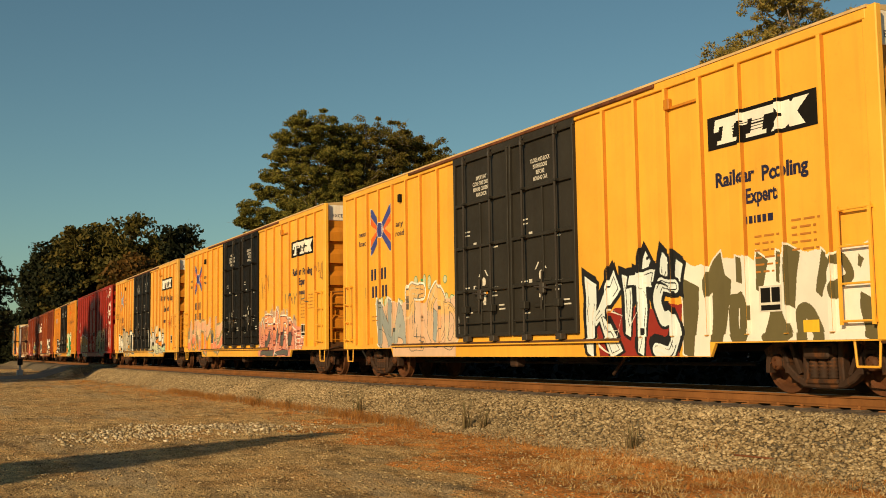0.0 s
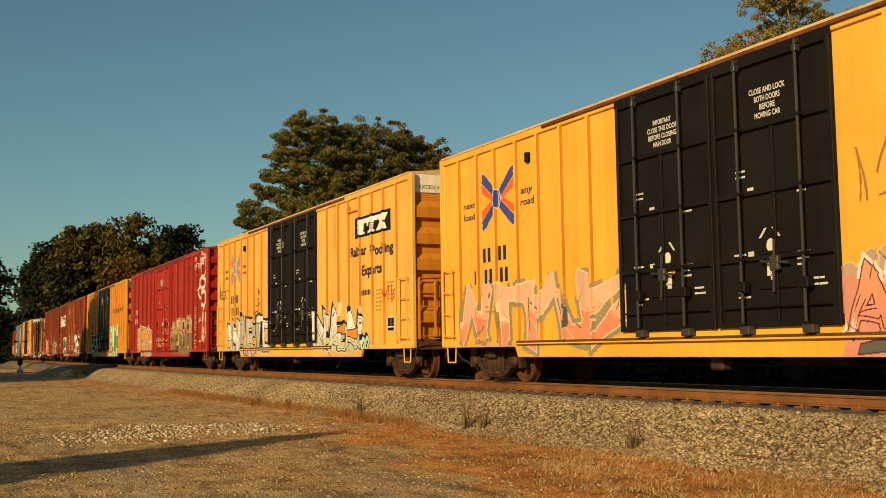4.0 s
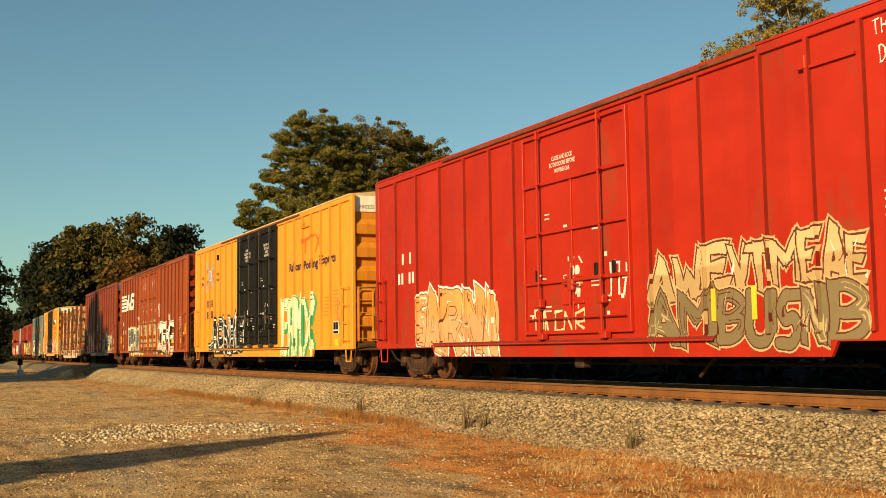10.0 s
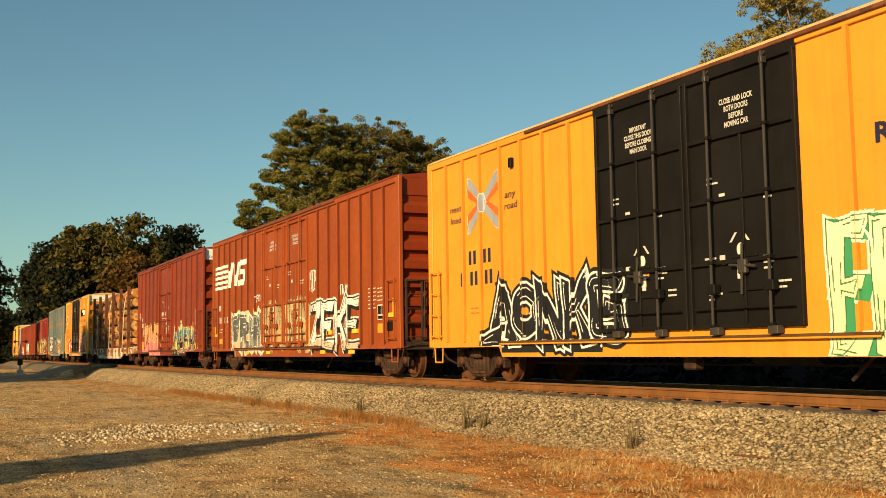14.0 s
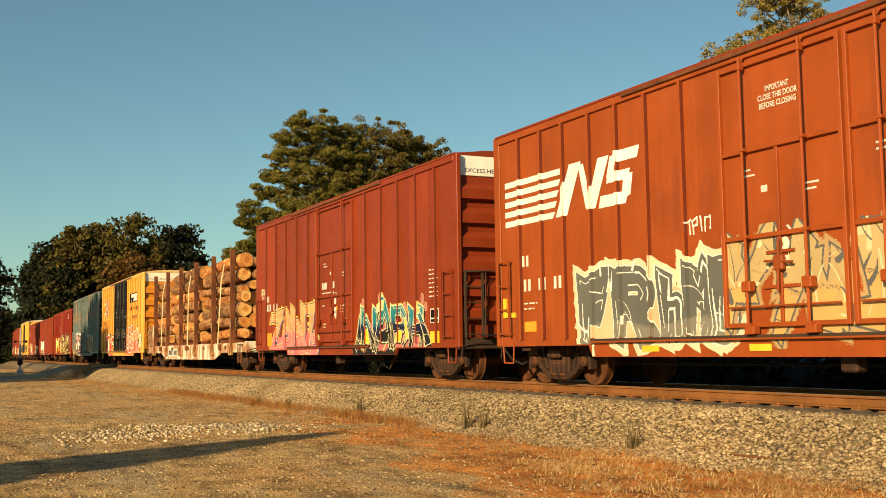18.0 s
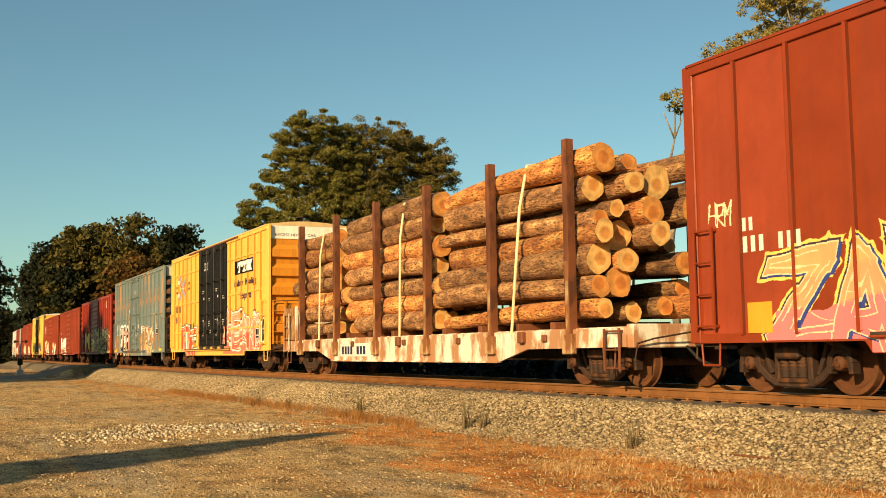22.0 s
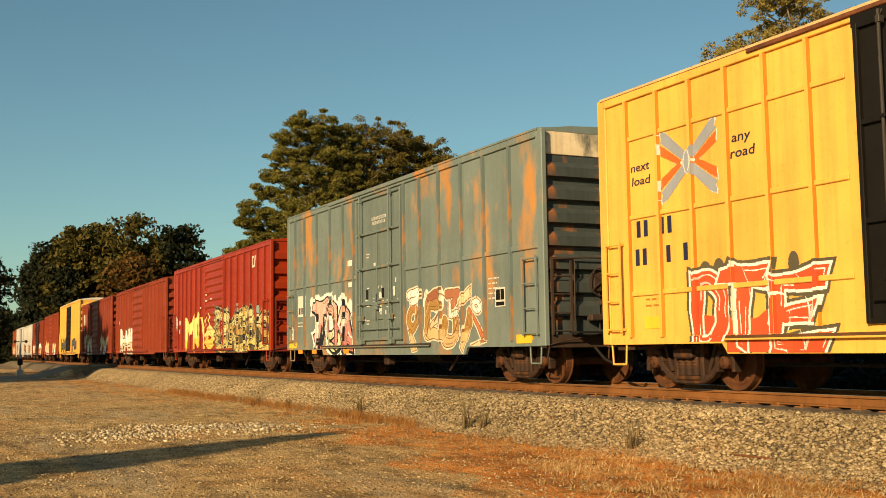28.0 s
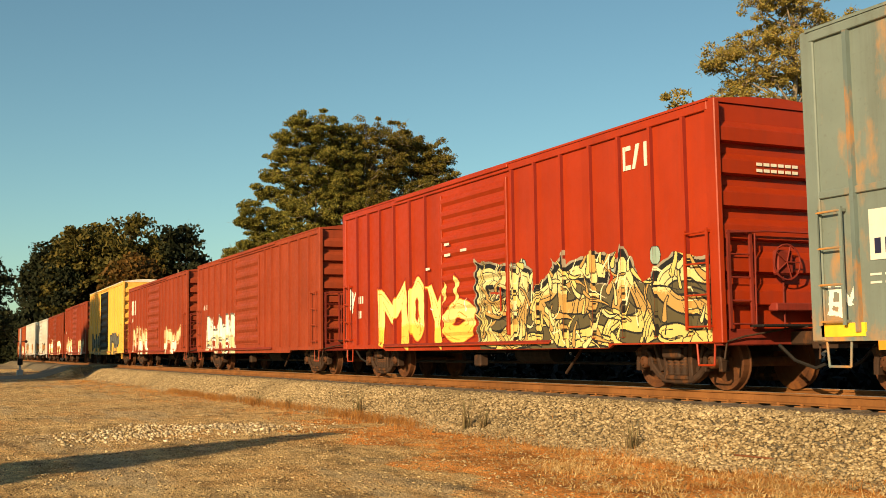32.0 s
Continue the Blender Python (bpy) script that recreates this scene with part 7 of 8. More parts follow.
mural(car6, S6, ["0648", "072 35", "6028", "0682", "0628"], (-2.45, 2.5, .95, 2.2), .17, ((.48, .36, .17), (.58, .36, .13), GRY, (.42, .28, .13), CRM), 43, extra=60, line=.035, halo=.08, jitter=.16, ragged=1)
scrawl(car6, S6, ["68 71", "06853", "17", "0682"], (-3.4, -2.8, 2.5, 2.75), WHT, 44)
scrawl(car6, S6, ["0648", "0682", "8602", "06853"], (2.6, 3.2, 2.5, 3.2), WHT, 45, .016)
scrawl(car6, S6, ["0682", "061", "618 83", "0602"], (5.3, 6.1, 2.3, 2.6), WHT, 46, .016)
plate_board(car6, 8.1, 1.52, .48, .4)
for x0, x1, z0, z1 in ((8.1, 8.58, 1.18, 1.42), (-8.5, -8.05, 1.05, 1.25)):
    part("warning_plate", M().box(x0, x1, -1.512, -1.503, z0, z1), m_oplate, car6, "orange notice plate")
part("edge_mark", M().box(9.15, 9.25, -1.53, -1.50, 1.57, 2.05).box(8.82, 9.15, -1.53, -1.50, 1.57, 1.68), m_plate, car6, "yellow corner mark")
part("edge_mark", M().box(-9.3, -9.2, -1.545, -1.50, 1.35, 1.75).box(-9.2, -8.85, -1.53, -1.50, 1.35, 1.45), m_plate, car6, "yellow corner mark")
part("label_board", M().bev(8.75, 9.1, -1.52, -1.503, 1.22, 1.45), m_black, car6)
data_rows(car6, 7.45, 2.36, 6, m_white)
data_rows(car6, 8.1, 2.34, 4, m_white)
data_rows(car6, -8.5, 1.6, 2, m_white)
for x in (-4.6, 3.6, 6.0, -2.0):
    part("reflector", M().box(x, x + .45, -1.535, -1.526, .64, .74), m_plate, car6)
for x in (4.2, 6.3):
    part("reflector", M().box(x, x + .4, -1.55, -1.503, 1.2, 1.32), m_plate, car6)

S7 = spec_of(15.7, P50, [(-1.6, 1.5)], 4.4, .6, .035, .04)
number_bars(car7, -6.75, 2.42, .2, (2,), m_white)
number_bars(car7, -6.75, 2.1, .24, (3, 3), m_white)
piece(car7, S7, [("UY YA AE", -6.30, -5.00, 0.65, 1.99, 0.15), ("AW WE GI", -5.09, -3.90, 0.61, 2.02, 0.16), ("AU UE EY", -4.01, -2.77, 0.60, 2.13, 0.16), ("UY YA AE", -2.69, -1.78, 0.60, 2.13, 0.14), ("~UWOJCA", -2.07, -1.41, 0.61, 1.25, 0.15)], [(0, (.76, .17, .17)), (.45, (.78, .27, .13)), (.75, (.80, .34, .14))], 51, edge=(.022, CRM), deep=(.06, -.03, (.03, .05, .20)), halo=(.03, (.05, .03, .04)), rim=(.045, (.75, .50, .12)), shine=CRM, label="salmon and pink graffiti with blue shadow and yellow rim", back=[(-6.18, -1.74, 0.59, 1.19, (.76, .17, .17))])
piece(car7, S7, [("AW WE GI", 1.59, 2.59, 0.75, 1.65, 0.12), ("AU UE EY", 2.07, 3.09, 0.74, 1.86, 0.12), ("AW WE GI", 2.95, 4.30, 0.73, 2.05, 0.14), ("AU ~UWXTNK", 4.13, 5.02, 0.72, 1.78, 0.11), ("AY", 4.84, 5.41, 0.82, 1.65, 0.08), ("AU EY KO", 5.24, 6.01, 0.71, 1.81, 0.11), ("UE", 5.76, 6.37, 0.80, 1.63, 0.09), ("AY", 2.29, 2.54, 0.96, 1.05, 0.15, YEL), ("AY", 4.39, 4.75, 0.99, 1.04, 0.11, YEL), ("AY", 3.12, 3.58, 1.83, 1.94, 0.09, (.72, .62, .30)), ("UE", 4.91, 5.15, 1.03, 1.51, 0.05, YEL)], [(0, BLK), (.36, NVY), (.5, (.01, .12, .17)), (.58, TEA)], 52, edge=(.026, (.74, .64, .40)), deep=(.05, -.04, BLK), rim=(.035, (.60, .46, .16)), shine=(.6, .55, .2), bubbles=((.46, .17, .16), 9, .14, (.60, .44, .14)), extra=26, wave=1.1, label="teal and navy graffiti with a cream edge on pink", back=[(2.13, 6.17, 0.73, 1.45, (.48, .15, .15)), (1.42, 5.11, 0.55, 0.73, BLK)])
part("warning_plate", M().box(6.45, 6.93, -1.512, -1.503, .88, 1.15), m_plate, car7, "yellow notice plate")
part("warning_plate", M().box(-6.7, -6.2, -1.512, -1.503, .9, 1.35), m_oplate, car7)
plate_board(car7, 6.46, 1.35, .46, .34)
data_rows(car7, 6.4, 2.6, 7, m_white)
bars(car7, "door_stripe", -1.1, 2.42, [[.1, .2, -.04, .3, .12, .2]], m_white, h=.035, y=-1.513)
bars(car7, "notice_mark", -1.1, 2.55, [[.12, .22, -.3, .2]], m_white, h=.2, y=-1.513)
door_stencils(car7, -1.4, 1.3, 64, m_stencil)
end_lettering(car7, "EXCESS HEIGHT CAR", -1.25, 4.78, .10, 1.5, m_navy, 15.7 / 2 + .024)
scrawl(car7, S7, ["06 28 35", "068532", "06482"], (-7.5, -6.95, 2.55, 2.95), CRM, 55, .014)
for x0, x1 in ((-7.7, -5.8), (5.3, 6.4)):
    part("repainted_panel", M().box(x0, x1, -1.5025, -1.499, .9, 5.02), m_brown3, car7, "darker repainted wall panel")

S9 = spec_of(16.0, [-7.3, -6.45, -5.6, -4.75, -3.9, -3.05, 2.95, 3.8, 4.6, 5.5, 6.4, 7.2], [(-2.2, 2.4)], 4.9, .6)
emblem_x(car9, S9, -5.7, 3.68, 1.44, 1.25, m_greyprint)
for t, x, z, w in (("next", -7.22, 3.72, .52), ("load", -7.2, 3.48, .52), ("any", -4.66, 3.8, .42), ("road", -4.70, 3.56, .54)):
    stencil(car9, S9, t, x, z, .15, w, INK, .002, .1, .0065)
number_bars(car9, -7.1, 2.58, .28, (2, 2), m_navy)
number_bars(car9, -7.15, 2.1, .28, (2, 2, 2), m_navy)
door_stencils(car9, -2.1, 0, 74, m_stencil)
door_stencils(car9, .2, 2.3, 75, m_stencil)
door_words(car9, -1.1, 4.42, ["CLOSE AND LOCK", "BOTH DOORS", "BEFORE MOVING"], m_white)
piece(car9, S9, [("AU ~UWTOJCA", -5.67, -4.91, 0.64, 1.83, 0.13), ("UY CW", -5.10, -3.99, 0.64, 1.85, 0.13), ("AU UY KN AE", -3.94, -2.87, 0.63, 1.72, 0.12)], [(0, (.58, .085, .03))], 71, edge=(.045, WHT), halo=(.05, (.10, .085, .05)), bubbles=((.10, .085, .05), 13, .16, (.10, .085, .05)), shine=(.7, .5, .42), extra=12, label="red and white graffiti with grey shadow", back=[(-5.63, -3.91, 0.64, 1.18, (.58, .085, .03))])
piece(car9, S9, [("AW WE GI", 1.82, 3.34, 0.91, 2.24, 0.15), ("AU UY KN AE", 3.20, 4.53, 0.87, 2.21, 0.14), ("AW WE GI", 4.35, 5.52, 0.86, 2.07, 0.13), ("AU LY ME", 5.48, 6.48, 0.82, 2.00, 0.12), ("AU ~UWTOJCA", 6.44, 7.22, 0.81, 1.99, 0.11), ("~WPKFCJOTW", 7.30, 7.60, 1.08, 1.87, 0.08, BLK)], [(0, (.66, .12, .06)), (.4, (.74, .28, .16))], 73, edge=(.05, WHT), halo=(.04, (.20, .04, .02)), shine=WHT, extra=30, label="red and cream graffiti", back=[(1.81, 7.25, 0.68, 1.79, (.66, .18, .10))])
logo_board(car9, S9, 3.8, 3.66, 2.4, .52)
for t, x, z, w in (("Railcar", 3.5, 3.22, 1.3), ("Pooling", 5.05, 3.22, 1.5), ("Experts", 4.5, 2.72, 1.4)):
    stencil(car9, S9, t, x, z, .24, w, INK, .012)
plate_board(car9, 6.5, 1.2)
part("warning_plate", M().box(-6.95, -6.5, -1.512, -1.503, 1.02, 1.22), m_plate, car9, "yellow warning plate")
data_rows(car9, -6.9, 1.5, 2, m_data)
for z in (4.31, 2.94, 1.62):
    for x0, x1 in ((-7.35, -2.4), (2.5, 7.3)):
        part("belt_rail", M().bev(x0, x1, -1.53, -1.495, z - .04, z + .04, .01), m_yellow2, car9)
end_lettering(car9, "EXCESS HEIGHT CAR", -1.25, 4.76, .10, 1.5, m_navy, 8 + .024)

S10 = spec_of(15.75, [-7.2, -6.3, -5.15, -4.0, -2.93, -2.1, 1.35, 2.27, 3.35, 4.5, 5.57, 6.71], [(-1.85, 1.22)], 4.6, .6)
part("number_board", M().box(-6.98, -6.25, -1.512, -1.503, 1.80, 2.46), m_white, car10, "white number boards")
number_bars(car10, -6.85, 2.2, .2, (2,), m_navy)
bars(car10, "number_mark", -6.9, 1.88, [[.1, .1, .1, .1]], m_navy, h=.2, y=-1.514)
piece(car10, S10, [("UY CW", -5.60, -4.17, 0.74, 2.18, 0.17), ("~FPUWTOJC", -4.31, -3.62, 0.84, 2.00, 0.11), ("~WPKFCJOTW", -4.16, -3.27, 0.69, 1.29, 0.10, (.62, .62, .40)), ("AU LY ME", -3.70, -2.85, 0.74, 2.07, 0.11), ("AW WE GI", -2.97, -2.30, 0.72, 1.90, 0.11), ("UE", -5.48, -5.03, 0.74, 1.24, 0.08), ("AY", -5.03, -4.69, 0.74, 1.41, 0.09, BLK)], [(0, (.62, .25, .21)), (.6, (.70, .40, .32))], 81, edge=(.05, BLK), deep=(.07, -.05, BLK), halo=(.10, WHT), bubbles=(WHT, 44, .14, WHT), shine=WHT, extra=44, wave=1.3, label="pink and white graffiti with black lines")
piece(car10, S10, [("~WPKFCJOTW", 1.53, 2.11, 1.21, 1.86, 0.10), ("~PVXTOIB", 1.47, 2.25, 1.86, 2.22, 0.09, WHT), ("UE", 1.58, 1.93, 0.73, 1.27, 0.09), ("~YWUPKFACE", 2.53, 3.36, 0.97, 1.87, 0.13), ("AY", 2.61, 3.37, 1.89, 2.06, 0.09, (.34, .12, .06)), ("AY", 2.78, 3.24, 1.18, 1.51, 0.07, CRM), ("~UKFBDJOY", 3.44, 4.20, 0.85, 1.47, 0.13), ("~UWYSNH", 3.61, 4.33, 1.63, 2.09, 0.09, (.40, .15, .07)), ("UA AE", 3.77, 4.18, 1.50, 1.91, 0.06, WHT), ("AY", 4.27, 4.90, 1.70, 1.98, 0.09, CRM), ("AY", 4.42, 4.85, 0.71, 1.42, 0.11), ("UE", 4.75, 5.48, 0.86, 1.59, 0.05, (.50, .16, .07)), ("~WPKFCJOTW", 4.96, 5.33, 1.48, 1.79, 0.06, WHT), ("AY", 4.87, 5.32, 0.71, 0.79, 0.06, CRM)], [(0, (.60, .42, .20)), (.3, (.40, .22, .06)), (.7, (.42, .20, .07))], 82, edge=(.022, (.22, .09, .035)), halo=(.035, (.74, .62, .44)), bubbles=(WHT, 15, .15, WHT), shine=CRM, extra=70, wave=1.4, label="tan, brown and white graffiti")
plate_board(car10, 6.0, 1.6, .42, .4)
part("warning_plate", M().box(-7.85, -7.1, -1.535, -1.503, .82, 1.0), m_plate, car10, "yellow corner plate")
part("warning_plate", M().box(6.9, 7.5, -1.535, -1.503, .82, 1.0), m_plate, car10)
for x in (-5.6, -2.9, -6.9):
    part("reflector", M().box(x, x + .4, -1.535, -1.526, .64, .76), m_oplate, car10)
part("label_board", M().box(-2.6, -2.25, -1.514, -1.503, 3.1, 3.26), m_white, car10)
part("label_board", M().box(-2.55, -2.3, -1.514, -1.503, 2.5, 2.64), m_white, car10)
door_stencils(car10, -1.6, 1.0, 94, m_stencil)
door_words(car10, -.3, 4.2, ["CLOSE AND LOCK DOOR", "BEFORE MOVING CAR"], m_white)
for x, s in ((-1.1, 91), (-.1, 92), (.6, 93)):
    door_labels(car10, x, 1.2, s, m_white)
data_rows(car10, 5.7, 2.2, 5, m_white)
data_rows(car10, -7.0, 1.6, 2, m_white)
scrawl(car10, S10, ["06820 35", "0648"], (-7.75, -7.25, 1.1, 1.5), WHT, 83, .03)

S11 = spec_of(15.7, [-6.9, -6.1, -5.29, -4.36, -3.4, -2.5, 1.7, 2.6, 3.57, 4.55, 5.45, 6.36, 7.23], [(-1.65, 1.5)], 5.0, .7)
S11["rib"] = (1.0, .3)
piece(car11, S11, [("AU UM MY YE", -5.40, -3.67, 0.83, 2.28, 0.18), ("~WPKFCJOTW", -3.46, -2.62, 0.99, 2.42, 0.19), ("UM YM MC", -2.43, -1.40, 0.81, 2.23, 0.15), ("~WPKFCJOTW", -1.47, -0.08, 0.88, 1.78, 0.20), ("AY", -1.00, -0.81, 1.72, 2.35, 0.08)], [(0, (.78, .52, .10)), (.3, (.82, .66, .24))], 101, edge=(.02, ORG), halo=(.04, (.24, .015, .01)), wave=1.4, label="flame-yellow graffiti with red edge")
piece(car11, S11, [("AU ~UWTMK ~MOJCA", 0.25, 2.11, 0.83, 2.36, 0.17), ("AU LY ME", 1.93, 3.58, 0.81, 2.23, 0.15), ("AU UY KN AE", 3.38, 4.98, 0.80, 2.19, 0.13), ("AW WE GI", 4.81, 6.34, 0.78, 2.20, 0.13), ("~YWVPLMNJDBA", 6.43, 7.91, 0.78, 2.01, 0.14), ("AY", 0.91, 2.74, 0.71, 0.90, 0.09), ("AY", 3.54, 5.36, 0.70, 0.86, 0.07)], [(0, (.62, .48, .16)), (.35, (.46, .28, .09)), (.6, (.62, .53, .24))], 103, edge=(.036, BLK), halo=(.06, BLK), rim=(.05, (.30, .25, .18)), bubbles=((.30, .40, .34), 16, .14, BLK), shine=(.75, .68, .42), extra=230, wave=1.8, label="yellow, black and teal wildstyle graffiti", back=[(0.19, 8.13, 0.62, 1.88, (.10, .08, .04))])
part("emblem", M().box(5.56, 5.62, -1.514, -1.503, 3.78, 4.2).box(5.64, 5.78, -1.514, -1.503, 3.78, 3.86).box(5.64, 5.78, -1.514, -1.503, 4.12, 4.2).prism([(5.82, 3.78), (5.9, 3.78), (6.04, 4.2), (5.94, 4.2)], "y", -1.514, -1.503).box(6.16, 6.24, -1.514, -1.503, 3.78, 4.2), m_white, car11, "white emblem bars")
number_bars(car11, -6.9, 2.0, .2, (3,), m_white)
number_bars(car11, -6.9, 1.6, .2, (2,), m_white)
scrawl(car11, S11, ["06 28", "83"], (-7.5, -7.1, 1.8, 2.4), WHT, 106, .04)
for x, z, w in ((-1.4, 3.1, .25), (-1.4, 2.85, .3), (-.6, 2.9, .3), (-2.4, 2.6, .2)):
    bars(car11, "data_mark", x, z, [[w]], m_white, h=.06, y=-1.57)
m = M()
for i in range(2):
    for j in range(6):
        m.box(7.85 + .129, 7.85 + .1325, -.7 + .15 * j, -.58 + .15 * j, 3.55 - .1 * i, 3.60 - .1 * i)
part("data_mark", m, m_white, car11)

for i, (c, zt) in enumerate(zip(far, (4.46, 4.46, 5.1, 4.7, 4.5, 4.5, 4.6, 4.6))):
    SF = spec_of(15.75, [-7, -6, -5, -4, -3, -2.2, 2.2, 3, 4, 5, 6, 7], [(-1.7, 1.5)], 5.0, .68)
    cols = [(WHT, CRM, GRY, WHT), (CRM, WHT, BRN, TAN), (GRY, OLV, BLK, GRY), (CRM, WHT, BRN, TAN), (WHT, CRM, BRN, TAN), (BRN, OLV, BLK, GRY), (BRN, TAN, BLK, GRY), (CRM, WHT, BRN, TAN)][i]
    mural(c, SF, ["0648", "072 35", "0628"], (-6.4, -1.9, .75, 1.9), .2, cols, 120 + i, line=.06, halo=.08, jitter=.2, ragged=1, cell=.04)
    if i != 0:
        mural(c, SF, ["0682", "06 83"], (3.0, 6.8, .75, 1.7), .2, cols, 130 + i, line=.06, halo=.08, jitter=.2, ragged=1, cell=.04)
    if i == 1:
        part("number_board", M().box(-7.0, -5.7, -1.515, -1.503, 2.9, 3.7), m_white, c)
    number_bars(c, -6.9, 2.5, .2, (2, 3), m_white)


# ---- log car ----
def bark(name, cols, scale):
    """Bark in plates drawn out along the log, paler where it has come away."""
    mt, t, b = nodes_of(name)
    co = t.nodes.new("ShaderNodeTexCoord").outputs["Object"]
    a, _ = noise_ramp(t, co, scale, 8, [(0.32, cols[0]), (0.5, cols[1]), (0.62, cols[2]), (0.72, cols[3])], (0.35, 1, 1))
    c, nb = noise_ramp(t, co, 26.0, 9, [(0.37, (0.22,) * 3), (0.46, (0.92,) * 3), (0.62, (1.45,) * 3)], (0.34, 1, 1))
    oi = t.nodes.new("ShaderNodeObjectInfo")
    mr = t.nodes.new("ShaderNodeMapRange")
    mr.inputs[3].default_value, mr.inputs[4].default_value = 0.6, 1.65
    t.links.new(oi.outputs["Random"], mr.inputs[0])
    a = blend(t, 1.0, a, mr.outputs[0], "MULTIPLY")
    t.links.new(blend(t, 1.0, a, c, "MULTIPLY"), b.inputs["Base Color"])
    b.inputs["Roughness"].default_value = 0.95
    bump(t, b, nb, 1.0, 0.09)
    return mt


m_logbark = bark("log_bark", [(0.11, 0.045, 0.017), (0.28, 0.125, 0.045), (0.42, 0.215, 0.08), (0.70, 0.40, 0.16)], 5.5)
m_logbark2 = bark("peeled_log_bark", [(0.20, 0.06, 0.018), (0.42, 0.15, 0.038), (0.58, 0.28, 0.08), (0.78, 0.48, 0.18)], 4.2)
def end_grain(name, heart, sap):
    """Cut timber: a darker heart, paler sapwood, faint rings and saw marks."""
    mt, t, b = nodes_of(name)
    co = t.nodes.new("ShaderNodeTexCoord").outputs["Object"]
    mp = t.nodes.new("ShaderNodeMapping")
    mp.inputs["Scale"].default_value = (0, 1, 1)
    t.links.new(co, mp.inputs[0])
    ln = t.nodes.new("ShaderNodeVectorMath")
    ln.operation = "LENGTH"
    t.links.new(mp.outputs[0], ln.inputs[0])
    rp = t.nodes.new("ShaderNodeValToRGB")
    el = rp.color_ramp.elements
    el.new(0.12)
    el.new(0.17)
    for e, (p, c) in zip(el, ((0.0, heart), (0.10, heart), (0.15, sap), (0.24, tuple(q * .8 for q in sap)))):
        e.position, e.color = p, (*c, 1)
    t.links.new(ln.outputs["Value"], rp.inputs[0])
    st, nb = noise_ramp(t, co, 5.0, 6, [(0.3, (0.6,) * 3), (0.65, (1.15,) * 3)])
    t.links.new(blend(t, 1.0, rp.outputs[0], st, "MULTIPLY"), b.inputs["Base Color"])
    b.inputs["Roughness"].default_value = 0.85
    bump(t, b, nb, 0.5, 0.03)
    return mt


m_cut = end_grain("cut_timber", (0.60, 0.25, 0.06), (0.78, 0.44, 0.14))
m_cut2 = end_grain("orange_cut_timber", (0.50, 0.16, 0.03), (0.66, 0.27, 0.06))
LOG_MID = -161.95
STAKES = [7.8, 4.74, 1.52, -1.62, -4.66, -7.77]


def log_mesh(r, length, seed):
    rg = random.Random(seed)
    m = M()
    n, k = 16, 14
    ph = [rg.uniform(0, 6.28) for _ in range(4)]
    rings = []
    for i in range(k):
        u = i / (k - 1)
        ring = []
        for j in range(n):
            a = 2 * math.pi * j / n
            q = r * (1 + .07 * math.sin(2 * a + ph[0] + u * 2) + .05 * math.sin(5 * a + ph[1] + u * 9) + .07 * math.sin(u * 9 + ph[2])) * (1.1 - .2 * u if seed % 2 else .9 + .2 * u)
            ring.append((length * (u - .5), q * math.cos(a) + .06 * math.sin(u * 4 + ph[3]), q * math.sin(a)))
        rings.append(ring)
    v = [p for ring in rings for p in ring]
    m.add(v, [(i * n + j, i * n + (j + 1) % n, (i + 1) * n + (j + 1) % n, (i + 1) * n + j) for i in range(k - 1) for j in range(n)], 0)
    m.add(rings[0], [tuple(range(n))[::-1]], 1)
    m.add(rings[-1], [tuple(range(n))], 1)
    me = m.mesh("log", [m_logbark if seed % 3 else m_logbark2, m_cut if seed % 5 < 3 else m_cut2])
    me.polygons.foreach_set("use_smooth", [i < (k - 1) * n for i in range((k - 1) * n + 2)])
    return me


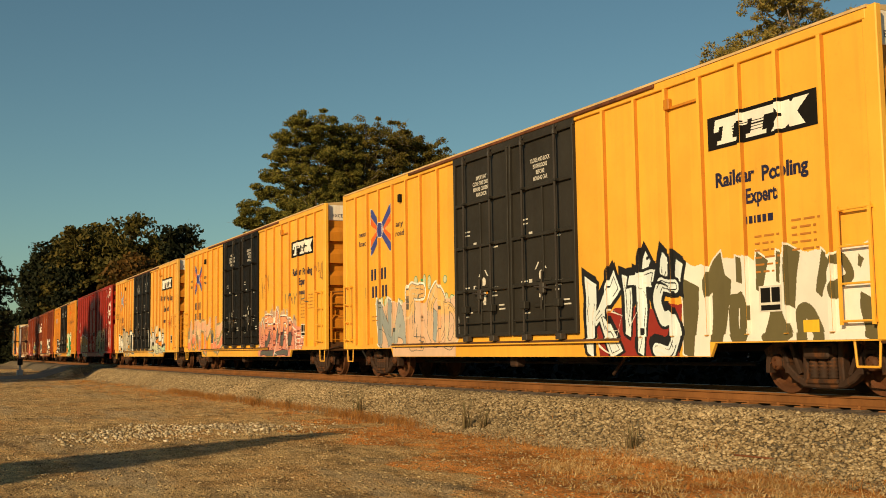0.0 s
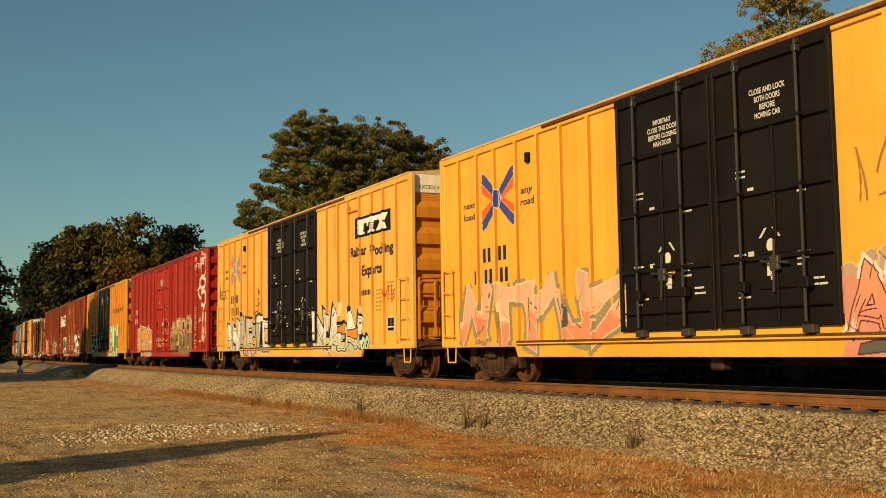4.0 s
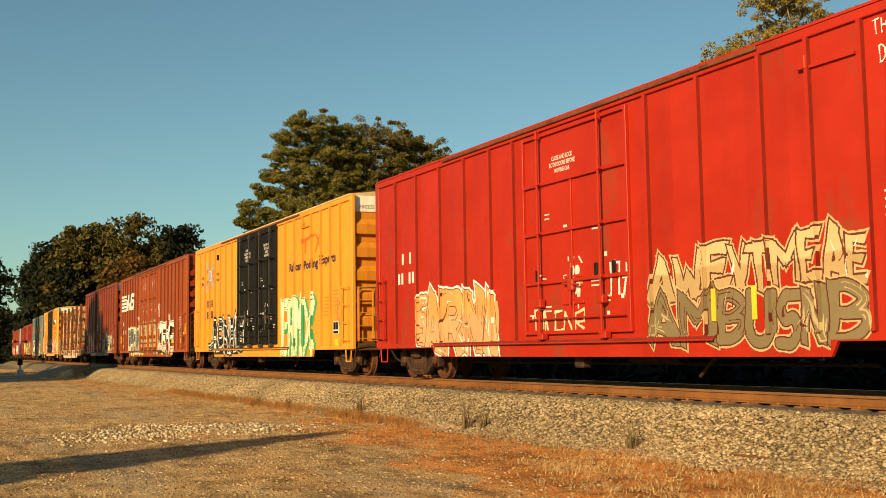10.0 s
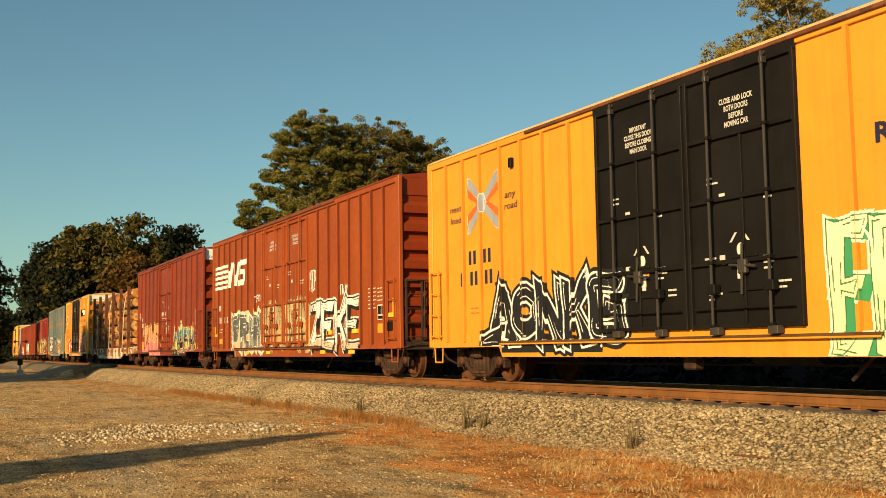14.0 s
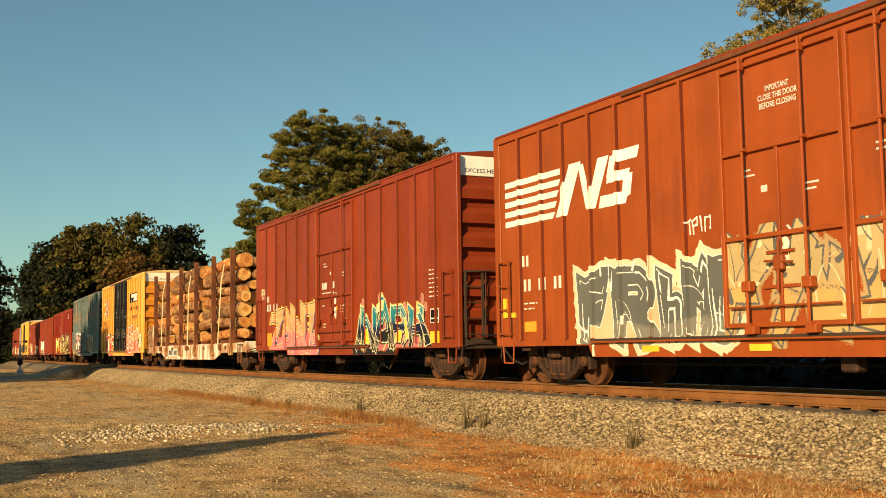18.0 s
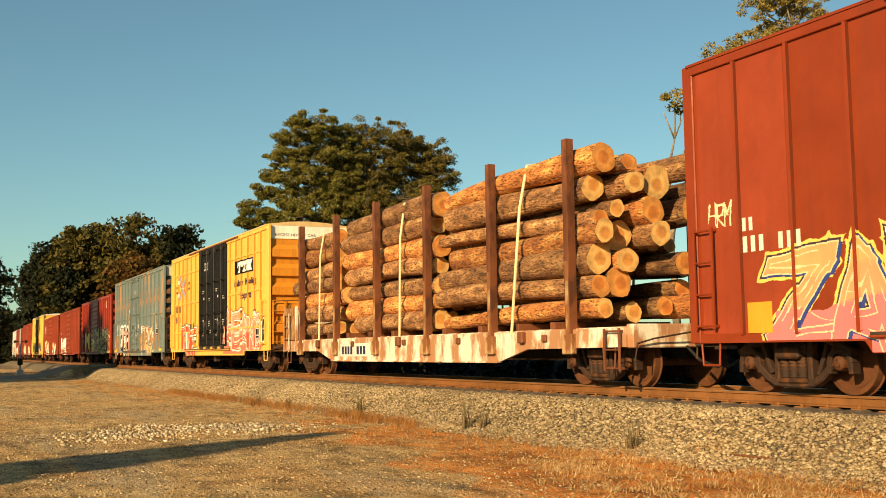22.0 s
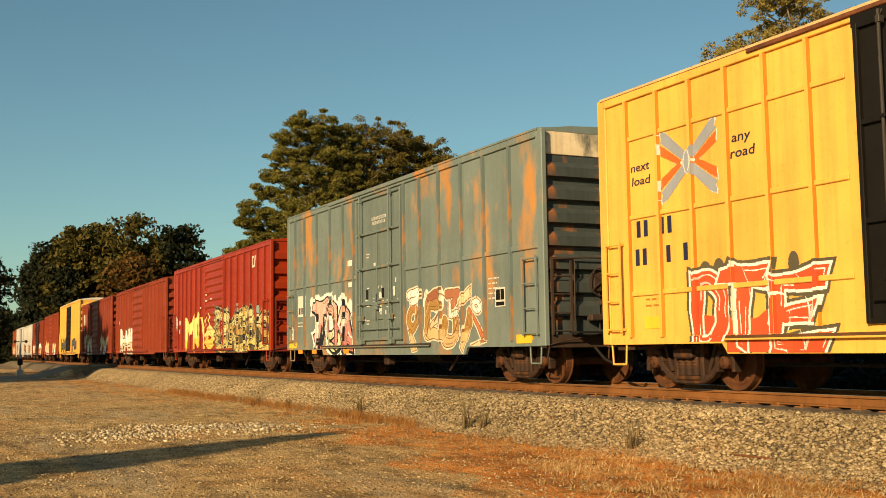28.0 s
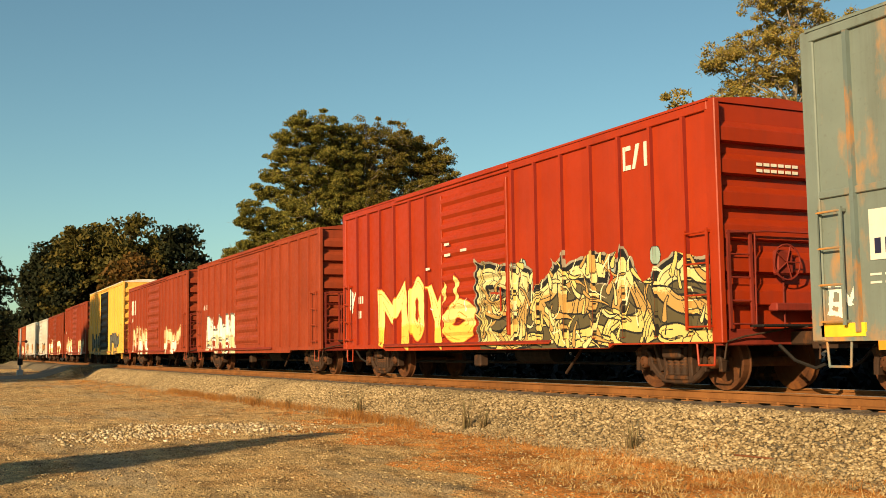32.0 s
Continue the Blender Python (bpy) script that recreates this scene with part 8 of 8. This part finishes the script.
def build_log_car():
    car = tagged(new("log_flatcar"), "flatcar with steel stakes and a peeling white side sill", "flatcar")
    a, b = -9.55, 9.55
    part("deck", M().bev(a, b, -1.44, 1.44, .98, 1.08, .01), m_sillrust, car, "worn steel deck")
    for s in (-1, 1):
        y0, y1 = (-1.50, -1.44) if s < 0 else (1.44, 1.50)
        sill = M().prism([(a, .72), (-6.2, .72), (-5.0, .44), (5.0, .44), (6.2, .70), (b, .72), (b, 1.06), (a, 1.06)], "y", y0, y1)
        part("side_sill", sill, m_sillrust, car, "peeling white and rusty side sill")
        part("sill_flange", M().bev(-5.0, 5.0, min(y0, y1) - .05, max(y0, y1) + .02, .42, .455, .006), m_sillrust, car)
        st = M().prism([(-.085, y0 * 1 - .06), (.085, y0 - .06), (.085, y0 + .10), (.06, y0 + .10), (.06, y0 - .03), (-.06, y0 - .03), (-.06, y0 + .10), (-.085, y0 + .10)], "z", .66, 4.68).mesh("stake", m_post)
        pk = M().bev(-.17, .17, y0 - .10, y0 + .02, .60, .98, .015).mesh("stake_pocket", m_pocket)
        sl = M().bev(-.05, .05, y0 - .072, y0 - .055, .98, 2.35, .006).mesh("stake_sleeve", m_pocket)
        for x in STAKES:
            part("stake", st, None, car, "rusty steel stake", at=(x, 0, 0))
            part("stake_pocket", pk, None, car, at=(x, 0, 0))
            part("stake_sleeve", sl, None, car, "pale rust-stained stake sleeve", at=(x, 0, 0))
    for s in (-1, 1):
        part("end_sill", M().bev(min(s * 9.5, s * 9.7), max(s * 9.5, s * 9.7), -1.46, 1.46, .70, 1.12, .02), m_sillrust, car)
        add_coupler(car, 19.3, s)
        part("sill_step", M().pipe([(s * 9.2, -1.48, .74), (s * 9.17, -1.48, .36), (s * 8.85, -1.48, .36), (s * 8.82, -1.48, .74)], .018), m_post, car)
        add_truck(car, s * 8.1)
    part("centre_sill", M().box(a + .3, b - .3, -.25, .25, .5, .97), m_under, car)
    for i, x in enumerate((7.0, 5.6, 4.0, 2.2, -.8, -2.4, -4.0, -5.6, -7.0)):
        part("bunk", M().bev(x - .09, x + .09, -1.4, 1.4, 1.08, 1.22, .01), m_post, car)
    # tall end panel with a ladder at the rear
    pan = part("end_panel", M().bev(-9.4, -8.25, -1.50, -1.46, 1.08, 2.12, .01), m_pocket, car, "tall rust-stained end panel")
    part("panel_edge", M().bev(-9.42, -9.34, -1.53, -1.45, 1.06, 2.16, .01).bev(-8.3, -8.22, -1.53, -1.45, 1.06, 2.16, .01), m_sillrust, pan)
    part("crosswise_panel", M().bev(-9.45, -9.40, -1.45, 1.45, 1.08, 2.1, .01), m_sillrust, pan)
    ladder(car, -9.3, -8.8, .75, 1.9, m_sillrust, y=-1.50, rungs=4)
    ladder(car, 9.0, 9.45, .35, 1.0, m_post, y=-1.50, rungs=3)
    for x in (6.9, 3.2, .2, -3.3, -6.2):
        part("ratchet", M().bev(x - .08, x + .08, -1.56, -1.50, .84, .98, .015), m_post, car)
    # number plate as plain bars on a white patch
    part("number_board", M().box(-4.3, -2.2, -1.508, -1.50, .56, .92), m_white, car)
    bars(car, "number_mark", -4.15, .62, [[.14, .14, .14, .14, -.18, .16, .16, .16]], m_navy, h=.22, y=-1.513)
    RIDING.append((car, LOG_MID, 8.1))
    # three strapped bundles of logs
    for bi, (x0, x1) in enumerate(((1.75, 8.45), (-4.5, 1.55), (-8.6, -4.75))):
        load = tagged(new("log_bundle"), "bundle of barked pine logs strapped on the flatcar", "logs", "log bundles")
        rg = random.Random(100 + bi)
        z = 1.22
        row = 0
        cx = (x0 + x1) / 2
        while z < 4.08:
            rmax = 0.0
            y = -1.34
            while y < 1.2:
                r = rg.uniform(.15, .27) if row not in (2, 5) else rg.uniform(.2, .31)
                if y + 2 * r > 1.42:
                    break
                ln = (x1 - x0) + rg.uniform(-.9, .25)
                if y > -.8 and rg.random() < .2:
                    y += r * 1.6
                    continue
                me = log_mesh(r, ln, bi * 100 + row * 17 + int((y + 2) * 10))
                part("log", me, None, load, at=pose(cx + rg.uniform(-.35, .35) * (1.8 if y > -.8 else 1), y + r, z + r + rg.uniform(-.02, .03), rg.uniform(0, 360), rg.uniform(-1.0, 1.0), rg.uniform(-.7, .7)))
                y += 2 * r + rg.uniform(0, .02)
                rmax = max(rmax, r)
            ztop = z + 2 * rmax
            z += rmax * 1.72
            row += 1
        sx = (6.05, -.1, -6.1)[bi]
        strap = M()
        zt = ztop - .02
        pts = [(-1.52, 1.0), (-1.50, 2.2), (-1.47, 3.6), (-1.34, zt - .02), (-.9, zt + .05), (0, zt + .06), (.9, zt + .05), (1.34, zt - .02), (1.5, 2.2), (1.52, 1.0)]
        for (ya, za), (yb, zb) in zip(pts, pts[1:]):
            sa, sb = sx - .45 * (bi == 0) * (zt - za) / 3.4, sx - .45 * (bi == 0) * (zt - zb) / 3.4
            strap.add([(sa - .035, ya, za), (sa + .035, ya, za), (sb + .035, yb, zb), (sb - .035, yb, zb), (sa - .035, ya * .985, za - .01), (sa + .035, ya * .985, za - .01), (sb + .035, yb * .985, zb - .01), (sb - .035, yb * .985, zb - .01)],
                      [(0, 1, 2, 3), (7, 6, 5, 4), (0, 3, 7, 4), (1, 5, 6, 2)])
        part("strap", strap, m_strap, load, "yellow webbing strap")
        part("ratchet", M().bev(sx - .1, sx + .1, -1.60, -1.50, .82, 1.05, .02), m_post, load)
        RIDING.append((load, LOG_MID, 8.1))


build_log_car()


# ---- crossing signal ----
def build_signal():
    x, y = -90.0, 8.1
    z = float(ground_z(np.array([x]), np.array([y]))[0])
    s = tagged(new("crossing_signal"), "dark railway crossing signal mast with lamps", "crossing signal")
    s.location = (x, y, z)
    part("base", M().bev(-.22, .22, -.22, .22, -.1, .45, .03), m_pole, s)
    part("mast", M().tube((0, 0, .4), (0, 0, 3.6), .07, n=10), m_pole, s)
    part("gate_box", M().bev(-.18, .18, -.18, .18, .8, 1.3, .03), m_under, s)
    part("lamp_arm", M().tube((-.05, -.5, 2.6), (-.05, .5, 2.6), .03), m_under, s)
    for q in (-.4, .4):
        l = part("lamp", M().tube((.05, q, 2.6), (.12, q, 2.6), .11, n=16), m_under, s)
        part("lens", M().tube((.12, q, 2.6), (.14, q, 2.6), .08, n=12), m_lens, l)
    part("marker", M().bev(-.06, .12, -.08, .08, 1.6, 1.82, .02), m_white, s)


build_signal()


# ---- what moves ----
def ride(mid, half, t):
    x = mid + run(t)
    ya, yb = track_y(x - half), track_y(x + half)
    return pose(x, (ya + yb) / 2, RAIL, 0, 0, math.degrees(math.atan2(yb - ya, 2 * half)))


def motions():
    secs = [float(t) for t in range(33)]
    for thing, mid, half in RIDING:
        walk(thing, [(t, ride(mid, half, t)) for t in secs])
    ticks = [i * 0.1 for i in range(321)]
    angles = [math.degrees(run(t) / 0.457) for t in ticks]
    for ws, q, a0 in TURNING:
        walk(ws, [(t, pose(q, 0, 0.457, 0, (a + a0) % 360, 0)) for t, a in zip(ticks, angles)])


motions()
